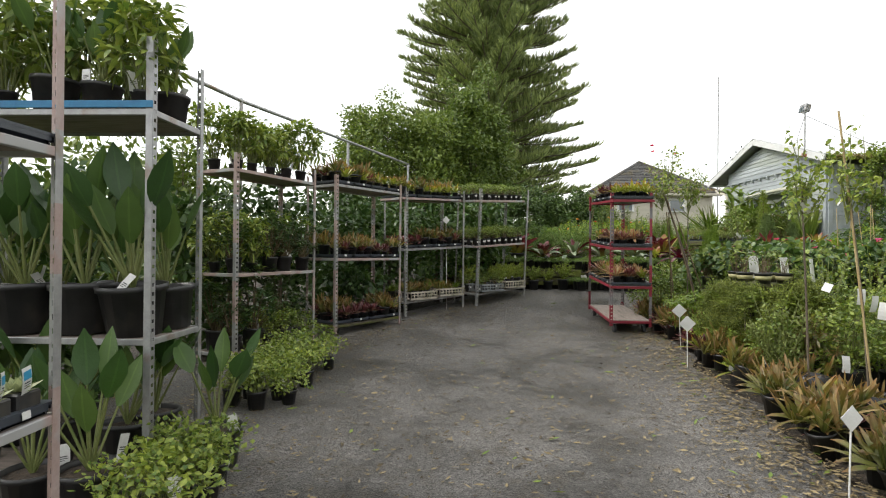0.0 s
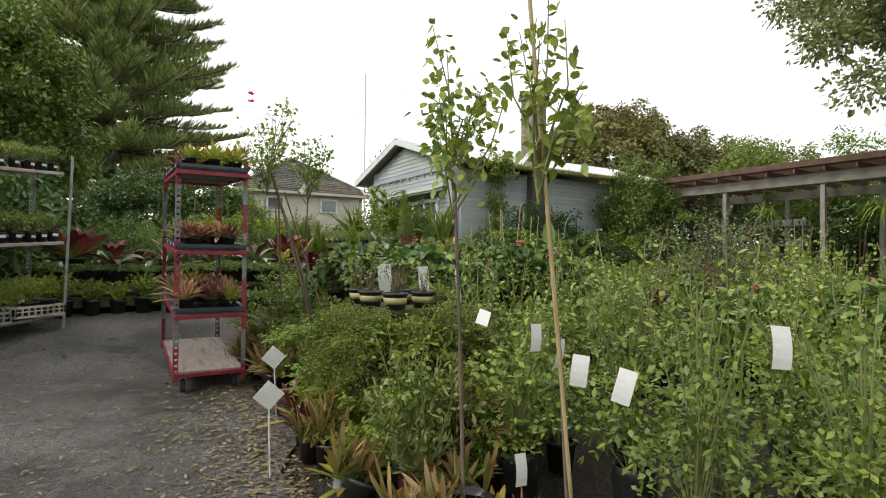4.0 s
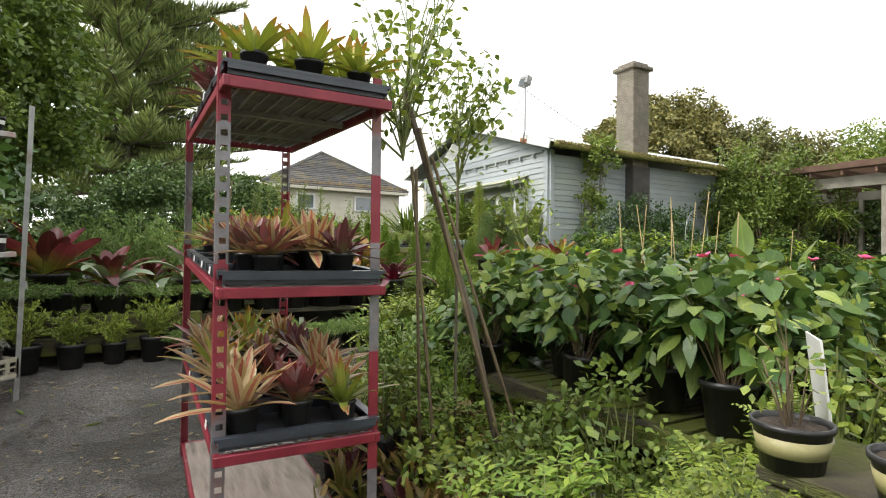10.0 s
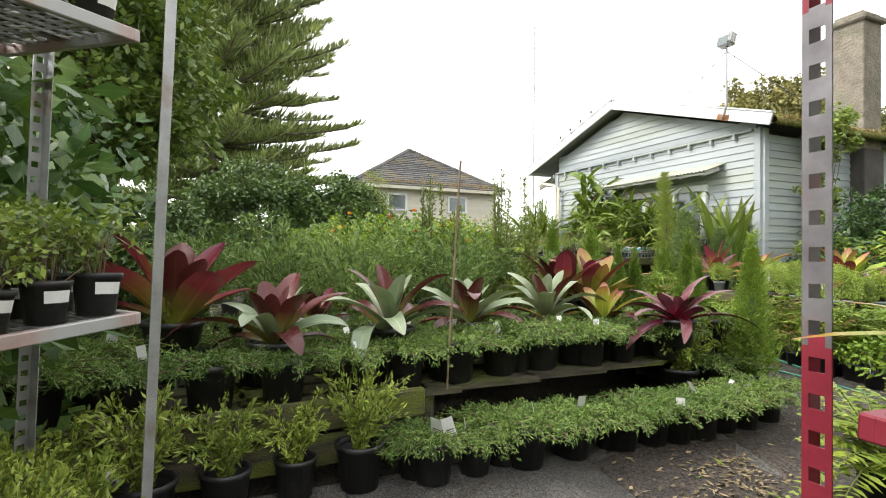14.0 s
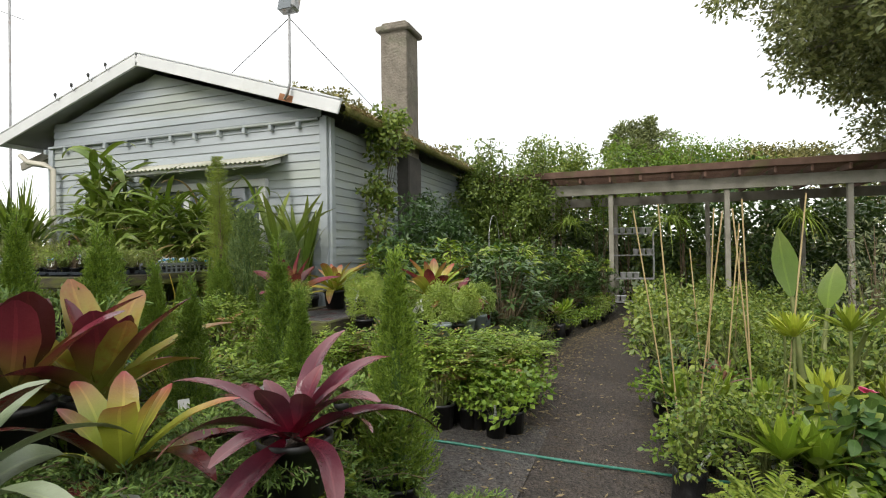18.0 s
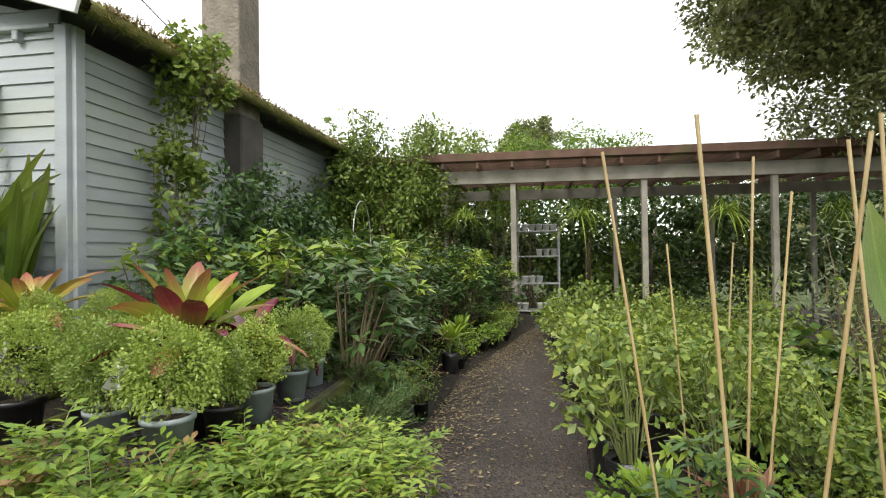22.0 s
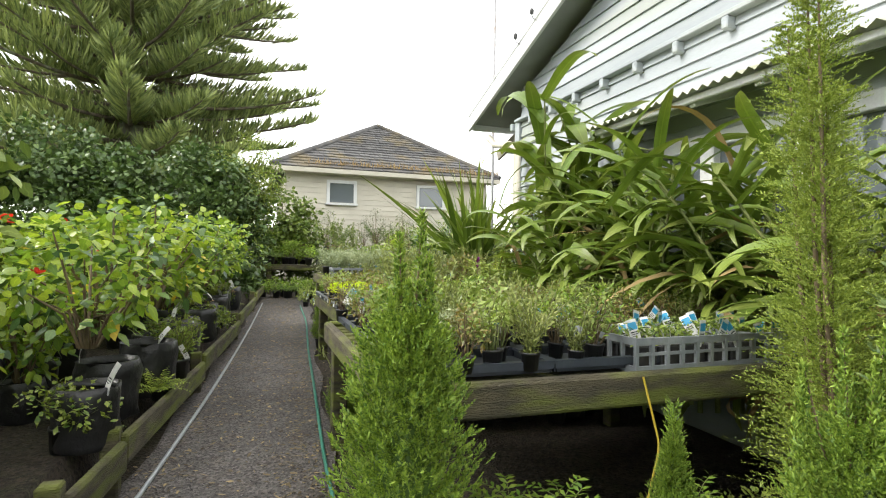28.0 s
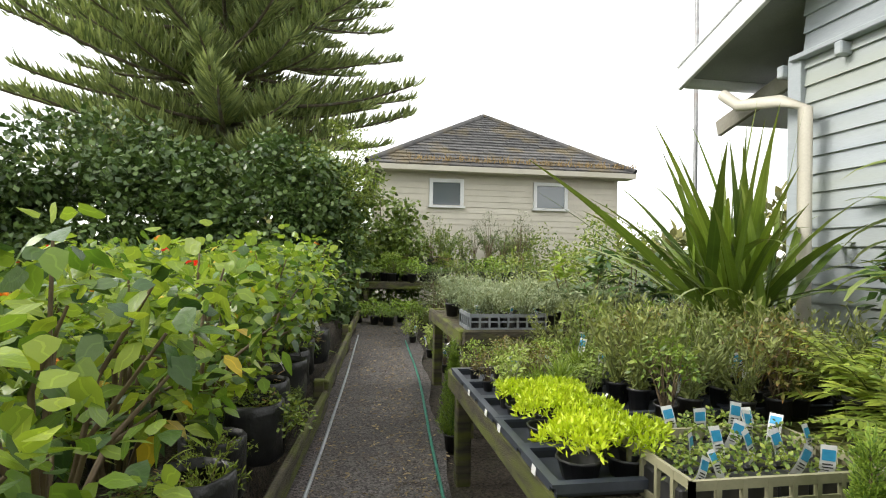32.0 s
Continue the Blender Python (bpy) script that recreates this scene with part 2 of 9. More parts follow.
M_LEAF = leafmat("leaf_rose", (0.075, 0.15, 0.03), (0.28, 0.36, 0.068), tip=(0.28, 0.32, 0.066))
M_DARK = leafmat("leaf_dark_glossy", (0.036, 0.09, 0.026), (0.1, 0.175, 0.042), rough=0.34, trans=0.18)
M_HIB = leafmat("leaf_hibiscus", (0.1, 0.205, 0.03), (0.33, 0.44, 0.055), rough=0.3, trans=0.5)
M_BRIGHT = leafmat("leaf_bright", (0.11, 0.215, 0.03), (0.25, 0.37, 0.05), trans=0.35)
M_VARIEG = leafmat("leaf_variegated", (0.13, 0.24, 0.035), (0.29, 0.39, 0.075), stripe=(0.3, 0.385, 0.1), trans=0.3)
M_LIME = leafmat("leaf_lime", (0.36, 0.5, 0.015), (0.5, 0.62, 0.03), trans=0.3)
M_CONIFER = leafmat("leaf_conifer", (0.13, 0.21, 0.03), (0.29, 0.38, 0.06), tip=(0.34, 0.4, 0.08), rough=0.6, trans=0.2)
M_THUJA = leafmat("leaf_thuja", (0.06, 0.13, 0.02), (0.22, 0.34, 0.045), tip=(0.26, 0.36, 0.055), rough=0.6, trans=0.2)
M_YEW = leafmat("leaf_yew", (0.03, 0.075, 0.026), (0.1, 0.18, 0.05), tip=(0.14, 0.2, 0.05), rough=0.4, trans=0.15)
M_JUNIPER = leafmat("leaf_juniper", (0.055, 0.125, 0.03), (0.2, 0.31, 0.07), tip=(0.2, 0.29, 0.07), rough=0.6, trans=0.2)
M_PINE = leafmat("leaf_pine", (0.1, 0.15, 0.062), (0.34, 0.42, 0.17), rough=0.6, trans=0.28)
M_TREE = leafmat("leaf_tree", (0.09, 0.15, 0.035), (0.23, 0.31, 0.06), trans=0.25)
M_FAR = leafmat("leaf_far_tree", (0.1, 0.115, 0.045), (0.27, 0.26, 0.09), rough=0.7, trans=0.12)
M_OAK = leafmat("leaf_evergreen", (0.11, 0.145, 0.065), (0.3, 0.34, 0.16), rough=0.35, trans=0.4)
M_PLUME = leafmat("leaf_blue_conifer", (0.06, 0.12, 0.045), (0.2, 0.28, 0.1), tip=(0.22, 0.29, 0.09), rough=0.6, trans=0.2)
M_IVY = leafmat("leaf_ivy", (0.035, 0.075, 0.022), (0.1, 0.165, 0.045), rough=0.35, trans=0.12)
M_STRAP = leafmat("leaf_strap", (0.06, 0.115, 0.02), (0.2, 0.3, 0.045), tip=(0.2, 0.25, 0.06), rough=0.35, trans=0.25)
M_FLAX = leafmat("leaf_flax", (0.06, 0.11, 0.03), (0.15, 0.2, 0.06), rough=0.4, trans=0.15)
M_FERN = leafmat("leaf_fern", (0.17, 0.27, 0.042), (0.32, 0.4, 0.07), trans=0.35)
M_NANDINA = leafmat("leaf_nandina", (0.15, 0.27, 0.035), (0.31, 0.42, 0.06), tip=(0.33, 0.34, 0.08), trans=0.4)
M_COPPER = leafmat("leaf_new_copper", (0.22, 0.19, 0.06), (0.36, 0.22, 0.11), tip=(0.36, 0.17, 0.1), trans=0.35)
M_PURPLE = leafmat("flower_purple", (0.14, 0.012, 0.12), (0.28, 0.035, 0.24), trans=0.2)
M_MOSSLEAF = leafmat("leaf_moss", (0.05, 0.075, 0.02), (0.22, 0.27, 0.045), rough=0.7, trans=0.2)
M_OLIVE = leafmat("leaf_olive", (0.07, 0.1, 0.045), (0.22, 0.26, 0.13), rough=0.5, trans=0.15)
M_GREY = leafmat("leaf_grey", (0.22, 0.28, 0.16), (0.36, 0.42, 0.26), rough=0.7, trans=0.2)
M_ROSEMARY = leafmat("leaf_rosemary", (0.14, 0.19, 0.055), (0.27, 0.31, 0.09), rough=0.6, trans=0.2)
M_GRASS = leafmat("leaf_grass", (0.14, 0.24, 0.03), (0.25, 0.34, 0.06), trans=0.3)
M_BR_RED = leafmat("bromeliad_red", (0.12, 0.042, 0.048), (0.23, 0.11, 0.1), tip=(0.22, 0.06, 0.062), base=(0.16, 0.17, 0.06), rough=0.3, trans=0.25, blotch=0.5)
M_BR_DARK = leafmat("bromeliad_burgundy", (0.095, 0.026, 0.035), (0.18, 0.066, 0.07), base=(0.12, 0.13, 0.05), rough=0.28, trans=0.2)
M_BR_DUSK = leafmat("bromeliad_dusky", (0.15, 0.085, 0.075), (0.26, 0.17, 0.14), tip=(0.21, 0.08, 0.085), base=(0.24, 0.24, 0.12), rough=0.32, trans=0.25, blotch=0.25)
M_BR_CREAM = leafmat("bromeliad_striped", (0.26, 0.08, 0.06), (0.34, 0.14, 0.09), stripe=(0.38, 0.31, 0.18), base=(0.26, 0.24, 0.12), rough=0.3)
M_BR_GREEN = leafmat("bromeliad_green", (0.2, 0.26, 0.04), (0.32, 0.34, 0.06), tip=(0.4, 0.16, 0.04), base=(0.18, 0.25, 0.04), rough=0.3, tip_lo=0.7)
M_BR_SMALL = leafmat("bromeliad_olive", (0.08, 0.11, 0.03), (0.24, 0.22, 0.06), tip=(0.26, 0.14, 0.06), rough=0.35, tip_lo=0.5)
M_ALC_SILVER = leafmat("alcantarea_silver", (0.13, 0.19, 0.1), (0.26, 0.33, 0.21), tip=(0.3, 0.36, 0.26), base=(0.1, 0.11, 0.05), rough=0.3, trans=0.12)
M_ALC_WINE = leafmat("alcantarea_wine", (0.06, 0.012, 0.016), (0.11, 0.028, 0.026), base=(0.2, 0.22, 0.05), rough=0.25, trans=0.08)
M_ALC_PURPLE = leafmat("alcantarea_purple", (0.07, 0.016, 0.03), (0.125, 0.035, 0.052), tip=(0.19, 0.08, 0.09), base=(0.17, 0.008, 0.025), rough=0.17, trans=0.04)
M_ALC_PINK = leafmat("alcantarea_pink", (0.17, 0.022, 0.04), (0.3, 0.06, 0.085), tip=(0.13, 0.022, 0.045), base=(0.26, 0.32, 0.04), base_hi=0.62, rough=0.24, trans=0.2)
M_ALC_LIME = leafmat("alcantarea_lime", (0.3, 0.36, 0.05), (0.4, 0.4, 0.09), tip=(0.3, 0.07, 0.08), base=(0.24, 0.33, 0.04), base_hi=0.7, tip_lo=0.5, rough=0.24, trans=0.25)
M_ALC_ORANGE = leafmat("alcantarea_orange", (0.3, 0.33, 0.05), (0.42, 0.38, 0.08), tip=(0.34, 0.15, 0.08), base=(0.24, 0.32, 0.045), rough=0.3, trans=0.25, blotch=0.4)
M_CORDY = leafmat("leaf_cordyline", (0.16, 0.27, 0.03), (0.3, 0.41, 0.05), rough=0.32, trans=0.3)
M_CORDY_Y = leafmat("leaf_cordyline_yellow", (0.27, 0.36, 0.04), (0.4, 0.46, 0.07), rough=0.35, trans=0.3)
M_CORDY_P = leafmat("leaf_cordyline_pink", (0.22, 0.1, 0.07), (0.42, 0.2, 0.15), rough=0.35, trans=0.3)
M_YELLOWLEAF = leafmat("leaf_yellowing", (0.5, 0.36, 0.03), (0.6, 0.48, 0.05), rough=0.4, trans=0.4)
M_DEAD = leafmat("leaf_dry", (0.22, 0.15, 0.07), (0.36, 0.27, 0.12), rough=0.8, trans=0.15)
M_LITTER = leafmat("leaf_litter", (0.05, 0.038, 0.025), (0.36, 0.29, 0.16), rough=0.7, trans=0.05)
M_FLOWER_PINK = leafmat("petal_pink", (0.72, 0.06, 0.26), (0.8, 0.16, 0.36), rough=0.5, trans=0.3)
M_FLOWER_RED = leafmat("petal_red", (0.65, 0.02, 0.02), (0.75, 0.06, 0.04), rough=0.5, trans=0.3)
M_FLOWER_ORANGE = leafmat("petal_orange", (0.75, 0.22, 0.03), (0.8, 0.36, 0.05), rough=0.5, trans=0.3)

M_POT = solid("pot_black_plastic", (0.022, 0.022, 0.023), (0.04, 0.04, 0.04), 14, 0.42, bumps=0.05, dirt=(0.09, 0.08, 0.06), dirt_lo=0.58, dirt_hi=0.8, rand=0.3)
M_BAG = solid("planter_bag", (0.015, 0.015, 0.016), (0.035, 0.035, 0.037), 9, 0.35, bumps=0.6, dist=0.02, fine=18, rand=0.3)
M_POTGREY = solid("pot_grey_plastic", (0.33, 0.39, 0.4), (0.41, 0.46, 0.47), 9, 0.5, bumps=0.05, dirt=(0.12, 0.13, 0.09))
M_POTCREAM = solid("pot_cream_plastic", (0.36, 0.33, 0.15), (0.44, 0.41, 0.21), 7, 0.5, bumps=0.1, dirt=(0.16, 0.18, 0.06))
M_POTPURPLE = solid("pot_purple_plastic", (0.12, 0.04, 0.32), (0.16, 0.06, 0.4), 9, 0.4, bumps=0.05)
M_SOIL = solid("potting_mix", (0.03, 0.022, 0.016), (0.09, 0.065, 0.045), 30, 0.95, bumps=0.8, dist=0.02, fine=110)
M_TRAY = solid("tray_black_plastic", (0.02, 0.025, 0.034), (0.034, 0.04, 0.05), 9, 0.5, bumps=0.05, dirt=(0.045, 0.048, 0.054))
M_TRAYRIM = solid("tray_rim_plastic", (0.036, 0.043, 0.056), (0.056, 0.066, 0.082), 9, 0.35, bumps=0.05)
M_TRAYGREY = solid("tray_grey_plastic", (0.2, 0.22, 0.23), (0.28, 0.3, 0.31), 9, 0.5, bumps=0.05, dirt=(0.14, 0.14, 0.1))
M_CRATE = solid("crate_cream_plastic", (0.42, 0.38, 0.31), (0.52, 0.47, 0.39), 6, 0.55, bumps=0.08, dirt=(0.2, 0.2, 0.12))
M_CRATEGREEN = solid("crate_weathered_plastic", (0.26, 0.25, 0.15), (0.34, 0.32, 0.2), 6, 0.6, bumps=0.1, dirt=(0.12, 0.13, 0.05))
M_TAG = solid("tag_white_plastic", (0.78, 0.78, 0.76), (0.7, 0.7, 0.67), 5, 0.45, bumps=0.05, dirt=(0.5, 0.5, 0.45), dirt_lo=0.62)
M_TAGBLUE = solid("tag_blue_print", (0.03, 0.28, 0.5), (0.06, 0.38, 0.6), 30, 0.4, bumps=0)
M_TAGGREEN = solid("tag_picture_print", (0.1, 0.28, 0.08), (0.3, 0.42, 0.16), 60, 0.4, bumps=0)
M_INK = solid("tag_ink", (0.03, 0.03, 0.03), (0.06, 0.06, 0.06), 30, 0.6, bumps=0)
M_GALV = solid("galvanised_steel", (0.36, 0.36, 0.36), (0.48, 0.48, 0.48), 11, 0.42, 0.55, 0.1, dirt=(0.26, 0.19, 0.14), dirt_lo=0.58, dirt_hi=0.72)
M_PINKSTEEL = solid("faded_red_steel", (0.42, 0.3, 0.27), (0.5, 0.4, 0.37), 7, 0.5, 0.25, 0.1, dirt=(0.4, 0.4, 0.4), dirt_lo=0.5, dirt_hi=0.6)
M_RED = solid("red_painted_steel", (0.2, 0.016, 0.03), (0.28, 0.03, 0.048), 7, 0.45, 0.1, 0.1, dirt=(0.32, 0.3, 0.3), dirt_lo=0.63, dirt_hi=0.7)
M_PLY = solid("weathered_plywood", (0.24, 0.2, 0.17), (0.36, 0.3, 0.26), 5, 0.7, bumps=0.3, fine=60, dirt=(0.1, 0.085, 0.07), stretch=(1, 6, 1))
M_RUBBER = solid("rubber", (0.02, 0.02, 0.02), (0.04, 0.04, 0.04), 20, 0.8)
M_STEELDARK = solid("dull_steel", (0.16, 0.15, 0.155), (0.26, 0.25, 0.26), 11, 0.5, 0.4, 0.1, dirt=(0.2, 0.09, 0.08), dirt_lo=0.5, dirt_hi=0.62)
M_BLUE = solid("blue_plastic_edge", (0.02, 0.16, 0.33), (0.03, 0.22, 0.42), 9, 0.45, bumps=0.05)
M_WOODMOSS = solid("mossy_timber", (0.06, 0.052, 0.034), (0.14, 0.12, 0.07), 5, 0.9, bumps=0.9, dist=0.014, fine=45, dirt=(0.13, 0.15, 0.022), dirt_lo=0.44, dirt_hi=0.6, stretch=(1, 1, 5), rand=0.3)
M_WOODGREY = solid("weathered_timber", (0.27, 0.25, 0.2), (0.38, 0.36, 0.3), 3, 0.85, bumps=0.6, dist=0.008, fine=50, dirt=(0.16, 0.17, 0.08), dirt_lo=0.58, dirt_hi=0.75, rand=0.2)
M_WOODBROWN = solid("brown_batten", (0.14, 0.075, 0.05), (0.22, 0.13, 0.09), 4, 0.85, bumps=0.5, fine=50, dirt=(0.1, 0.12, 0.03), rand=0.3)
M_BAMBOO = solid("bamboo_cane", (0.5, 0.36, 0.16), (0.6, 0.46, 0.24), 6, 0.5, bumps=0.2, dirt=(0.32, 0.25, 0.12), rand=0.25)
M_BARK = solid("bark", (0.11, 0.085, 0.06), (0.2, 0.165, 0.12), 6, 0.9, bumps=0.9, dist=0.03, fine=28, dirt=(0.2, 0.22, 0.16), stretch=(1, 1, 0.25))
M_BARKPALE = solid("pale_bark", (0.3, 0.27, 0.22), (0.44, 0.4, 0.33), 5, 0.9, bumps=0.9, dist=0.03, fine=24, dirt=(0.26, 0.27, 0.2), stretch=(1, 1, 0.4))
M_TWIG = solid("twig", (0.12, 0.085, 0.05), (0.2, 0.15, 0.08), 12, 0.8, bumps=0.2)
M_STEM = solid("green_stem", (0.14, 0.18, 0.05), (0.22, 0.24, 0.08), 12, 0.6, bumps=0.1)
M_BOARD = solid("weatherboard_paint", (0.37, 0.41, 0.43), (0.46, 0.5, 0.515), 1.6, 0.55, bumps=0.2, fine=60, dirt=(0.36, 0.39, 0.33), dirt_lo=0.52, dirt_hi=0.72, rand=0.14, stretch=(1, 0.35, 3))
M_WHITE = solid("white_paint", (0.7, 0.71, 0.7), (0.78, 0.79, 0.77), 2, 0.5, bumps=0.1, dirt=(0.4, 0.4, 0.33), dirt_lo=0.6, dirt_hi=0.8)
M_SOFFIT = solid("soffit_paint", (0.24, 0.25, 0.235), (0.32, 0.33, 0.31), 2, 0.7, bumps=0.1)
M_IRON = solid("white_corrugated_iron", (0.66, 0.68, 0.68), (0.76, 0.77, 0.77), 1.5, 0.4, 0.15, 0.1, dirt=(0.45, 0.46, 0.42), dirt_lo=0.58, dirt_hi=0.75)
M_AWNING = solid("cream_corrugated_sheet", (0.55, 0.55, 0.45), (0.64, 0.63, 0.52), 3, 0.5, bumps=0.1, dirt=(0.3, 0.31, 0.2))
M_MOSS = solid("moss", (0.16, 0.17, 0.035), (0.27, 0.24, 0.07), 9, 0.95, bumps=0.9, dist=0.03, fine=50)
M_STUCCO = solid("roughcast_chimney", (0.19, 0.165, 0.13), (0.28, 0.245, 0.195), 5, 0.95, bumps=1.0, dist=0.035, fine=26, dirt=(0.15, 0.15, 0.1))
# darker than the shaft's stucco: eave shade is put into this colour
M_BREAST_SHADE = solid("chimney_base_shaded_plaster", (0.055, 0.05, 0.047), (0.1, 0.09, 0.08), 3, 0.9, bumps=0.4, dist=0.01, fine=40, dirt=(0.15, 0.13, 0.11), dirt_lo=0.58)
M_RUST = solid("rust", (0.25, 0.1, 0.04), (0.36, 0.17, 0.08), 14, 0.85)
M_CREAM = solid("cream_weatherboard", (0.6, 0.56, 0.46), (0.68, 0.64, 0.53), 1.5, 0.6, bumps=0.1, dirt=(0.5, 0.46, 0.36), rand=0.08)
M_TILE = solid("concrete_roof_tile", (0.085, 0.085, 0.085), (0.16, 0.155, 0.15), 3, 0.85, bumps=0.5, fine=60, dirt=(0.17, 0.14, 0.085), dirt_lo=0.5, dirt_hi=0.65, rand=0.3)
M_DARKROOM = solid("dark_interior", (0.02, 0.02, 0.02), (0.04, 0.04, 0.04), 3, 0.9)
M_HOSE = solid("green_hose", (0.03, 0.19, 0.13), (0.07, 0.27, 0.2), 20, 0.4, bumps=0.05)
M_HOSEGREY = solid("grey_hose", (0.3, 0.33, 0.34), (0.4, 0.42, 0.43), 20, 0.4, bumps=0.05)
M_YELLOW = solid("yellow_cord", (0.55, 0.4, 0.04), (0.6, 0.45, 0.06), 20, 0.5, bumps=0.05)
M_CABLE = solid("cable", (0.05, 0.05, 0.05), (0.09, 0.09, 0.09), 20, 0.6, bumps=0)


def ground_mat(name, c1, c2, c3, wet=0.0, stone=180):
    m, nt, b = base_mat(name, 0.85, 0, 0.4)
    big, med, fine = noise_node(nt, 0.8, 9, 0.7), noise_node(nt, 7, 8, 0.7), noise_node(nt, 45, 8, 0.8)
    vo = nt.nodes.new("ShaderNodeTexVoronoi")
    vo.inputs["Scale"].default_value = stone
    tc = nt.nodes.new("ShaderNodeTexCoord")
    nt.links.new(tc.outputs["Object"], vo.inputs["Vector"])
    col = mix(nt, ramp(nt, big, 0.4, 0.62), c1, c2)
    col = mix(nt, ramp(nt, med, 0.5, 0.75), col, c3)
    col = mix(nt, 0.85, col, mix(nt, vo.outputs["Color"], (0.14, 0.14, 0.14), (2.0, 1.97, 1.94)), "MULTIPLY")
    col = mix(nt, 0.6, col, mix(nt, fine, (0.0, 0.0, 0.0), (1.9, 1.9, 1.9)), "MULTIPLY")
    nt.links.new(col, b.inputs["Base Color"])
    if wet:
        r = nt.nodes.new("ShaderNodeMapRange")
        r.inputs[1].default_value, r.inputs[2].default_value, r.inputs[3].default_value, r.inputs[4].default_value = 0.42, 0.6, 0.85 - wet, 0.85
        nt.links.new(big, r.inputs[0])
        nt.links.new(r.outputs[0], b.inputs["Roughness"])
    ad = nt.nodes.new("ShaderNodeMath")
    nt.links.new(vo.outputs["Distance"], ad.inputs[0])
    nt.links.new(fine, ad.inputs[1])
    bump(nt, b, ad.outputs[0], 0.9, 0.016)
    return m


M_DRIVE = ground_mat("wet_grit_drive", (0.083, 0.08, 0.074), (0.21, 0.202, 0.19), (0.115, 0.1, 0.076), 0.5, 130)
M_PATH = ground_mat("dark_gravel_path", (0.075, 0.069, 0.066), (0.14, 0.129, 0.123), (0.1, 0.078, 0.06), 0.15, 80)
M_TRACK = ground_mat("brown_gravel_path", (0.048, 0.04, 0.034), (0.1, 0.083, 0.072), (0.085, 0.062, 0.044), 0.12, 75)
M_EARTH = ground_mat("mulch_and_soil", (0.024, 0.019, 0.014), (0.055, 0.043, 0.031), (0.04, 0.045, 0.02), 0, 60)
M_LAWN = ground_mat("rough_grass", (0.05, 0.075, 0.02), (0.08, 0.11, 0.03), (0.08, 0.07, 0.035), 0, 40)

m_glass, _, gb = base_mat("window_glass", 0.05)
gb.inputs["Base Color"].default_value = (0.12, 0.14, 0.15, 1)
gb.inputs["Metallic"].default_value = 0.0
gb.inputs["Specular IOR Level"].default_value = 1.0
M_GLASS = m_glass


# ---- plant makers ----
def sph(n, lo=-1.0):
    z = rng.uniform(lo, 1, n)
    a = rng.uniform(0, 2 * np.pi, n)
    r = np.sqrt(1 - z * z)
    return np.stack([r * np.cos(a), r * np.sin(a), z], -1)


def pot_mesh(r, h, mat, bag=False, side=16):
    g = Geo()
    if bag:
        g.lathe([(r * 0.9, 0), (r * 1.02, h * 0.1), (r, h * 0.5), (r * 1.04, h * 0.8), (r * 1.0, h), (r * 0.93, h * 1.01), (r * 0.9, h * 0.88)], side, wob=0.045)
    else:
        g.lathe([(r * 0.02, 0), (r * 0.76, 0), (r * 0.95, h * 0.88), (r * 1.02, h * 0.88), (r * 1.03, h), (r * 0.95, h), (r * 0.93, h * 0.86)], side)
    return g.mesh("pot", mat)


def soil_mesh(r, h):
    g = Geo()
    g.lathe([(r * 0.94, h * 0.87), (r * 0.6, h * 0.9), (r * 0.3, h * 0.9), (r * 0.01, h * 0.92)], 12, wob=0.02)
    return g.mesh("soil", M_SOIL)


def tag_mesh(w=0.035, h=0.11, blue=False, plain=False):
    """A bent plastic label with a printed band and ink lines."""
    g = Geo()
    n = 5
    s = np.linspace(0, 1, n)
    bend = 0.25 * h * s**2
    for off in (0.0, 0.0012):
        v = np.stack([np.stack([np.full(n, x), bend + off, s * h], -1) for x in (-w / 2, w / 2)], 1)
        g.add(v, [(2 * i, 2 * i + 1, 2 * i + 3, 2 * i + 2) for i in range(n - 1)], None, 0)
    for k, (a, b, x0, x1) in enumerate(() if plain else ((0.62, 0.9, -0.42, 0.42), (0.5, 0.54, -0.35, 0.3), (0.42, 0.45, -0.35, 0.35), (0.34, 0.37, -0.35, 0.1))):
        for off in (-0.0015, 0.0028):
            v = [(w * x, 0.25 * h * t * t + off, t * h) for t in (a, b) for x in (x0, x1)]
            g.add(v, [(0, 1, 3, 2)], None, (1 if blue else 3) if k == 0 and blue else 2 if (blue or k) else 0)
    return g.mesh("tag", [M_TAG, M_TAGBLUE, M_INK, M_TAGGREEN], False)


TAGS = [tag_mesh(0.04, 0.13), tag_mesh(0.055, 0.11), tag_mesh(0.04, 0.1, True)]


def rosette(n, l, w, mat, e0=82, e1=12, bend=0.25, nseg=5, z=0.0, prof="strap", wide=0.0, cup=0.12, g=None):
    g = g or Geo()
    i = np.arange(n)
    az = i * 2.4 + rng.normal(0, 0.15, n)
    el = np.radians(np.linspace(e1, e0, n) + rng.normal(0, 5, n))
    d = np.stack([np.cos(el) * np.cos(az), np.cos(el) * np.sin(az), np.sin(el)], -1)
    ll = l * (np.linspace(1.0, 0.62, n) + rng.normal(0, 0.06, n))
    p = np.zeros((n, 3)) + [0, 0, z]
    p += d * [0.3 * w, 0.3 * w, 0]
    g.leaves(p, d, ll, w * (1 + wide * rng.normal(size=n)), nseg, prof, bend * np.cos(el) + 0.02, cup=cup, side_tilt=0.08, mat=mat if isinstance(mat, int) else 0)
    return g


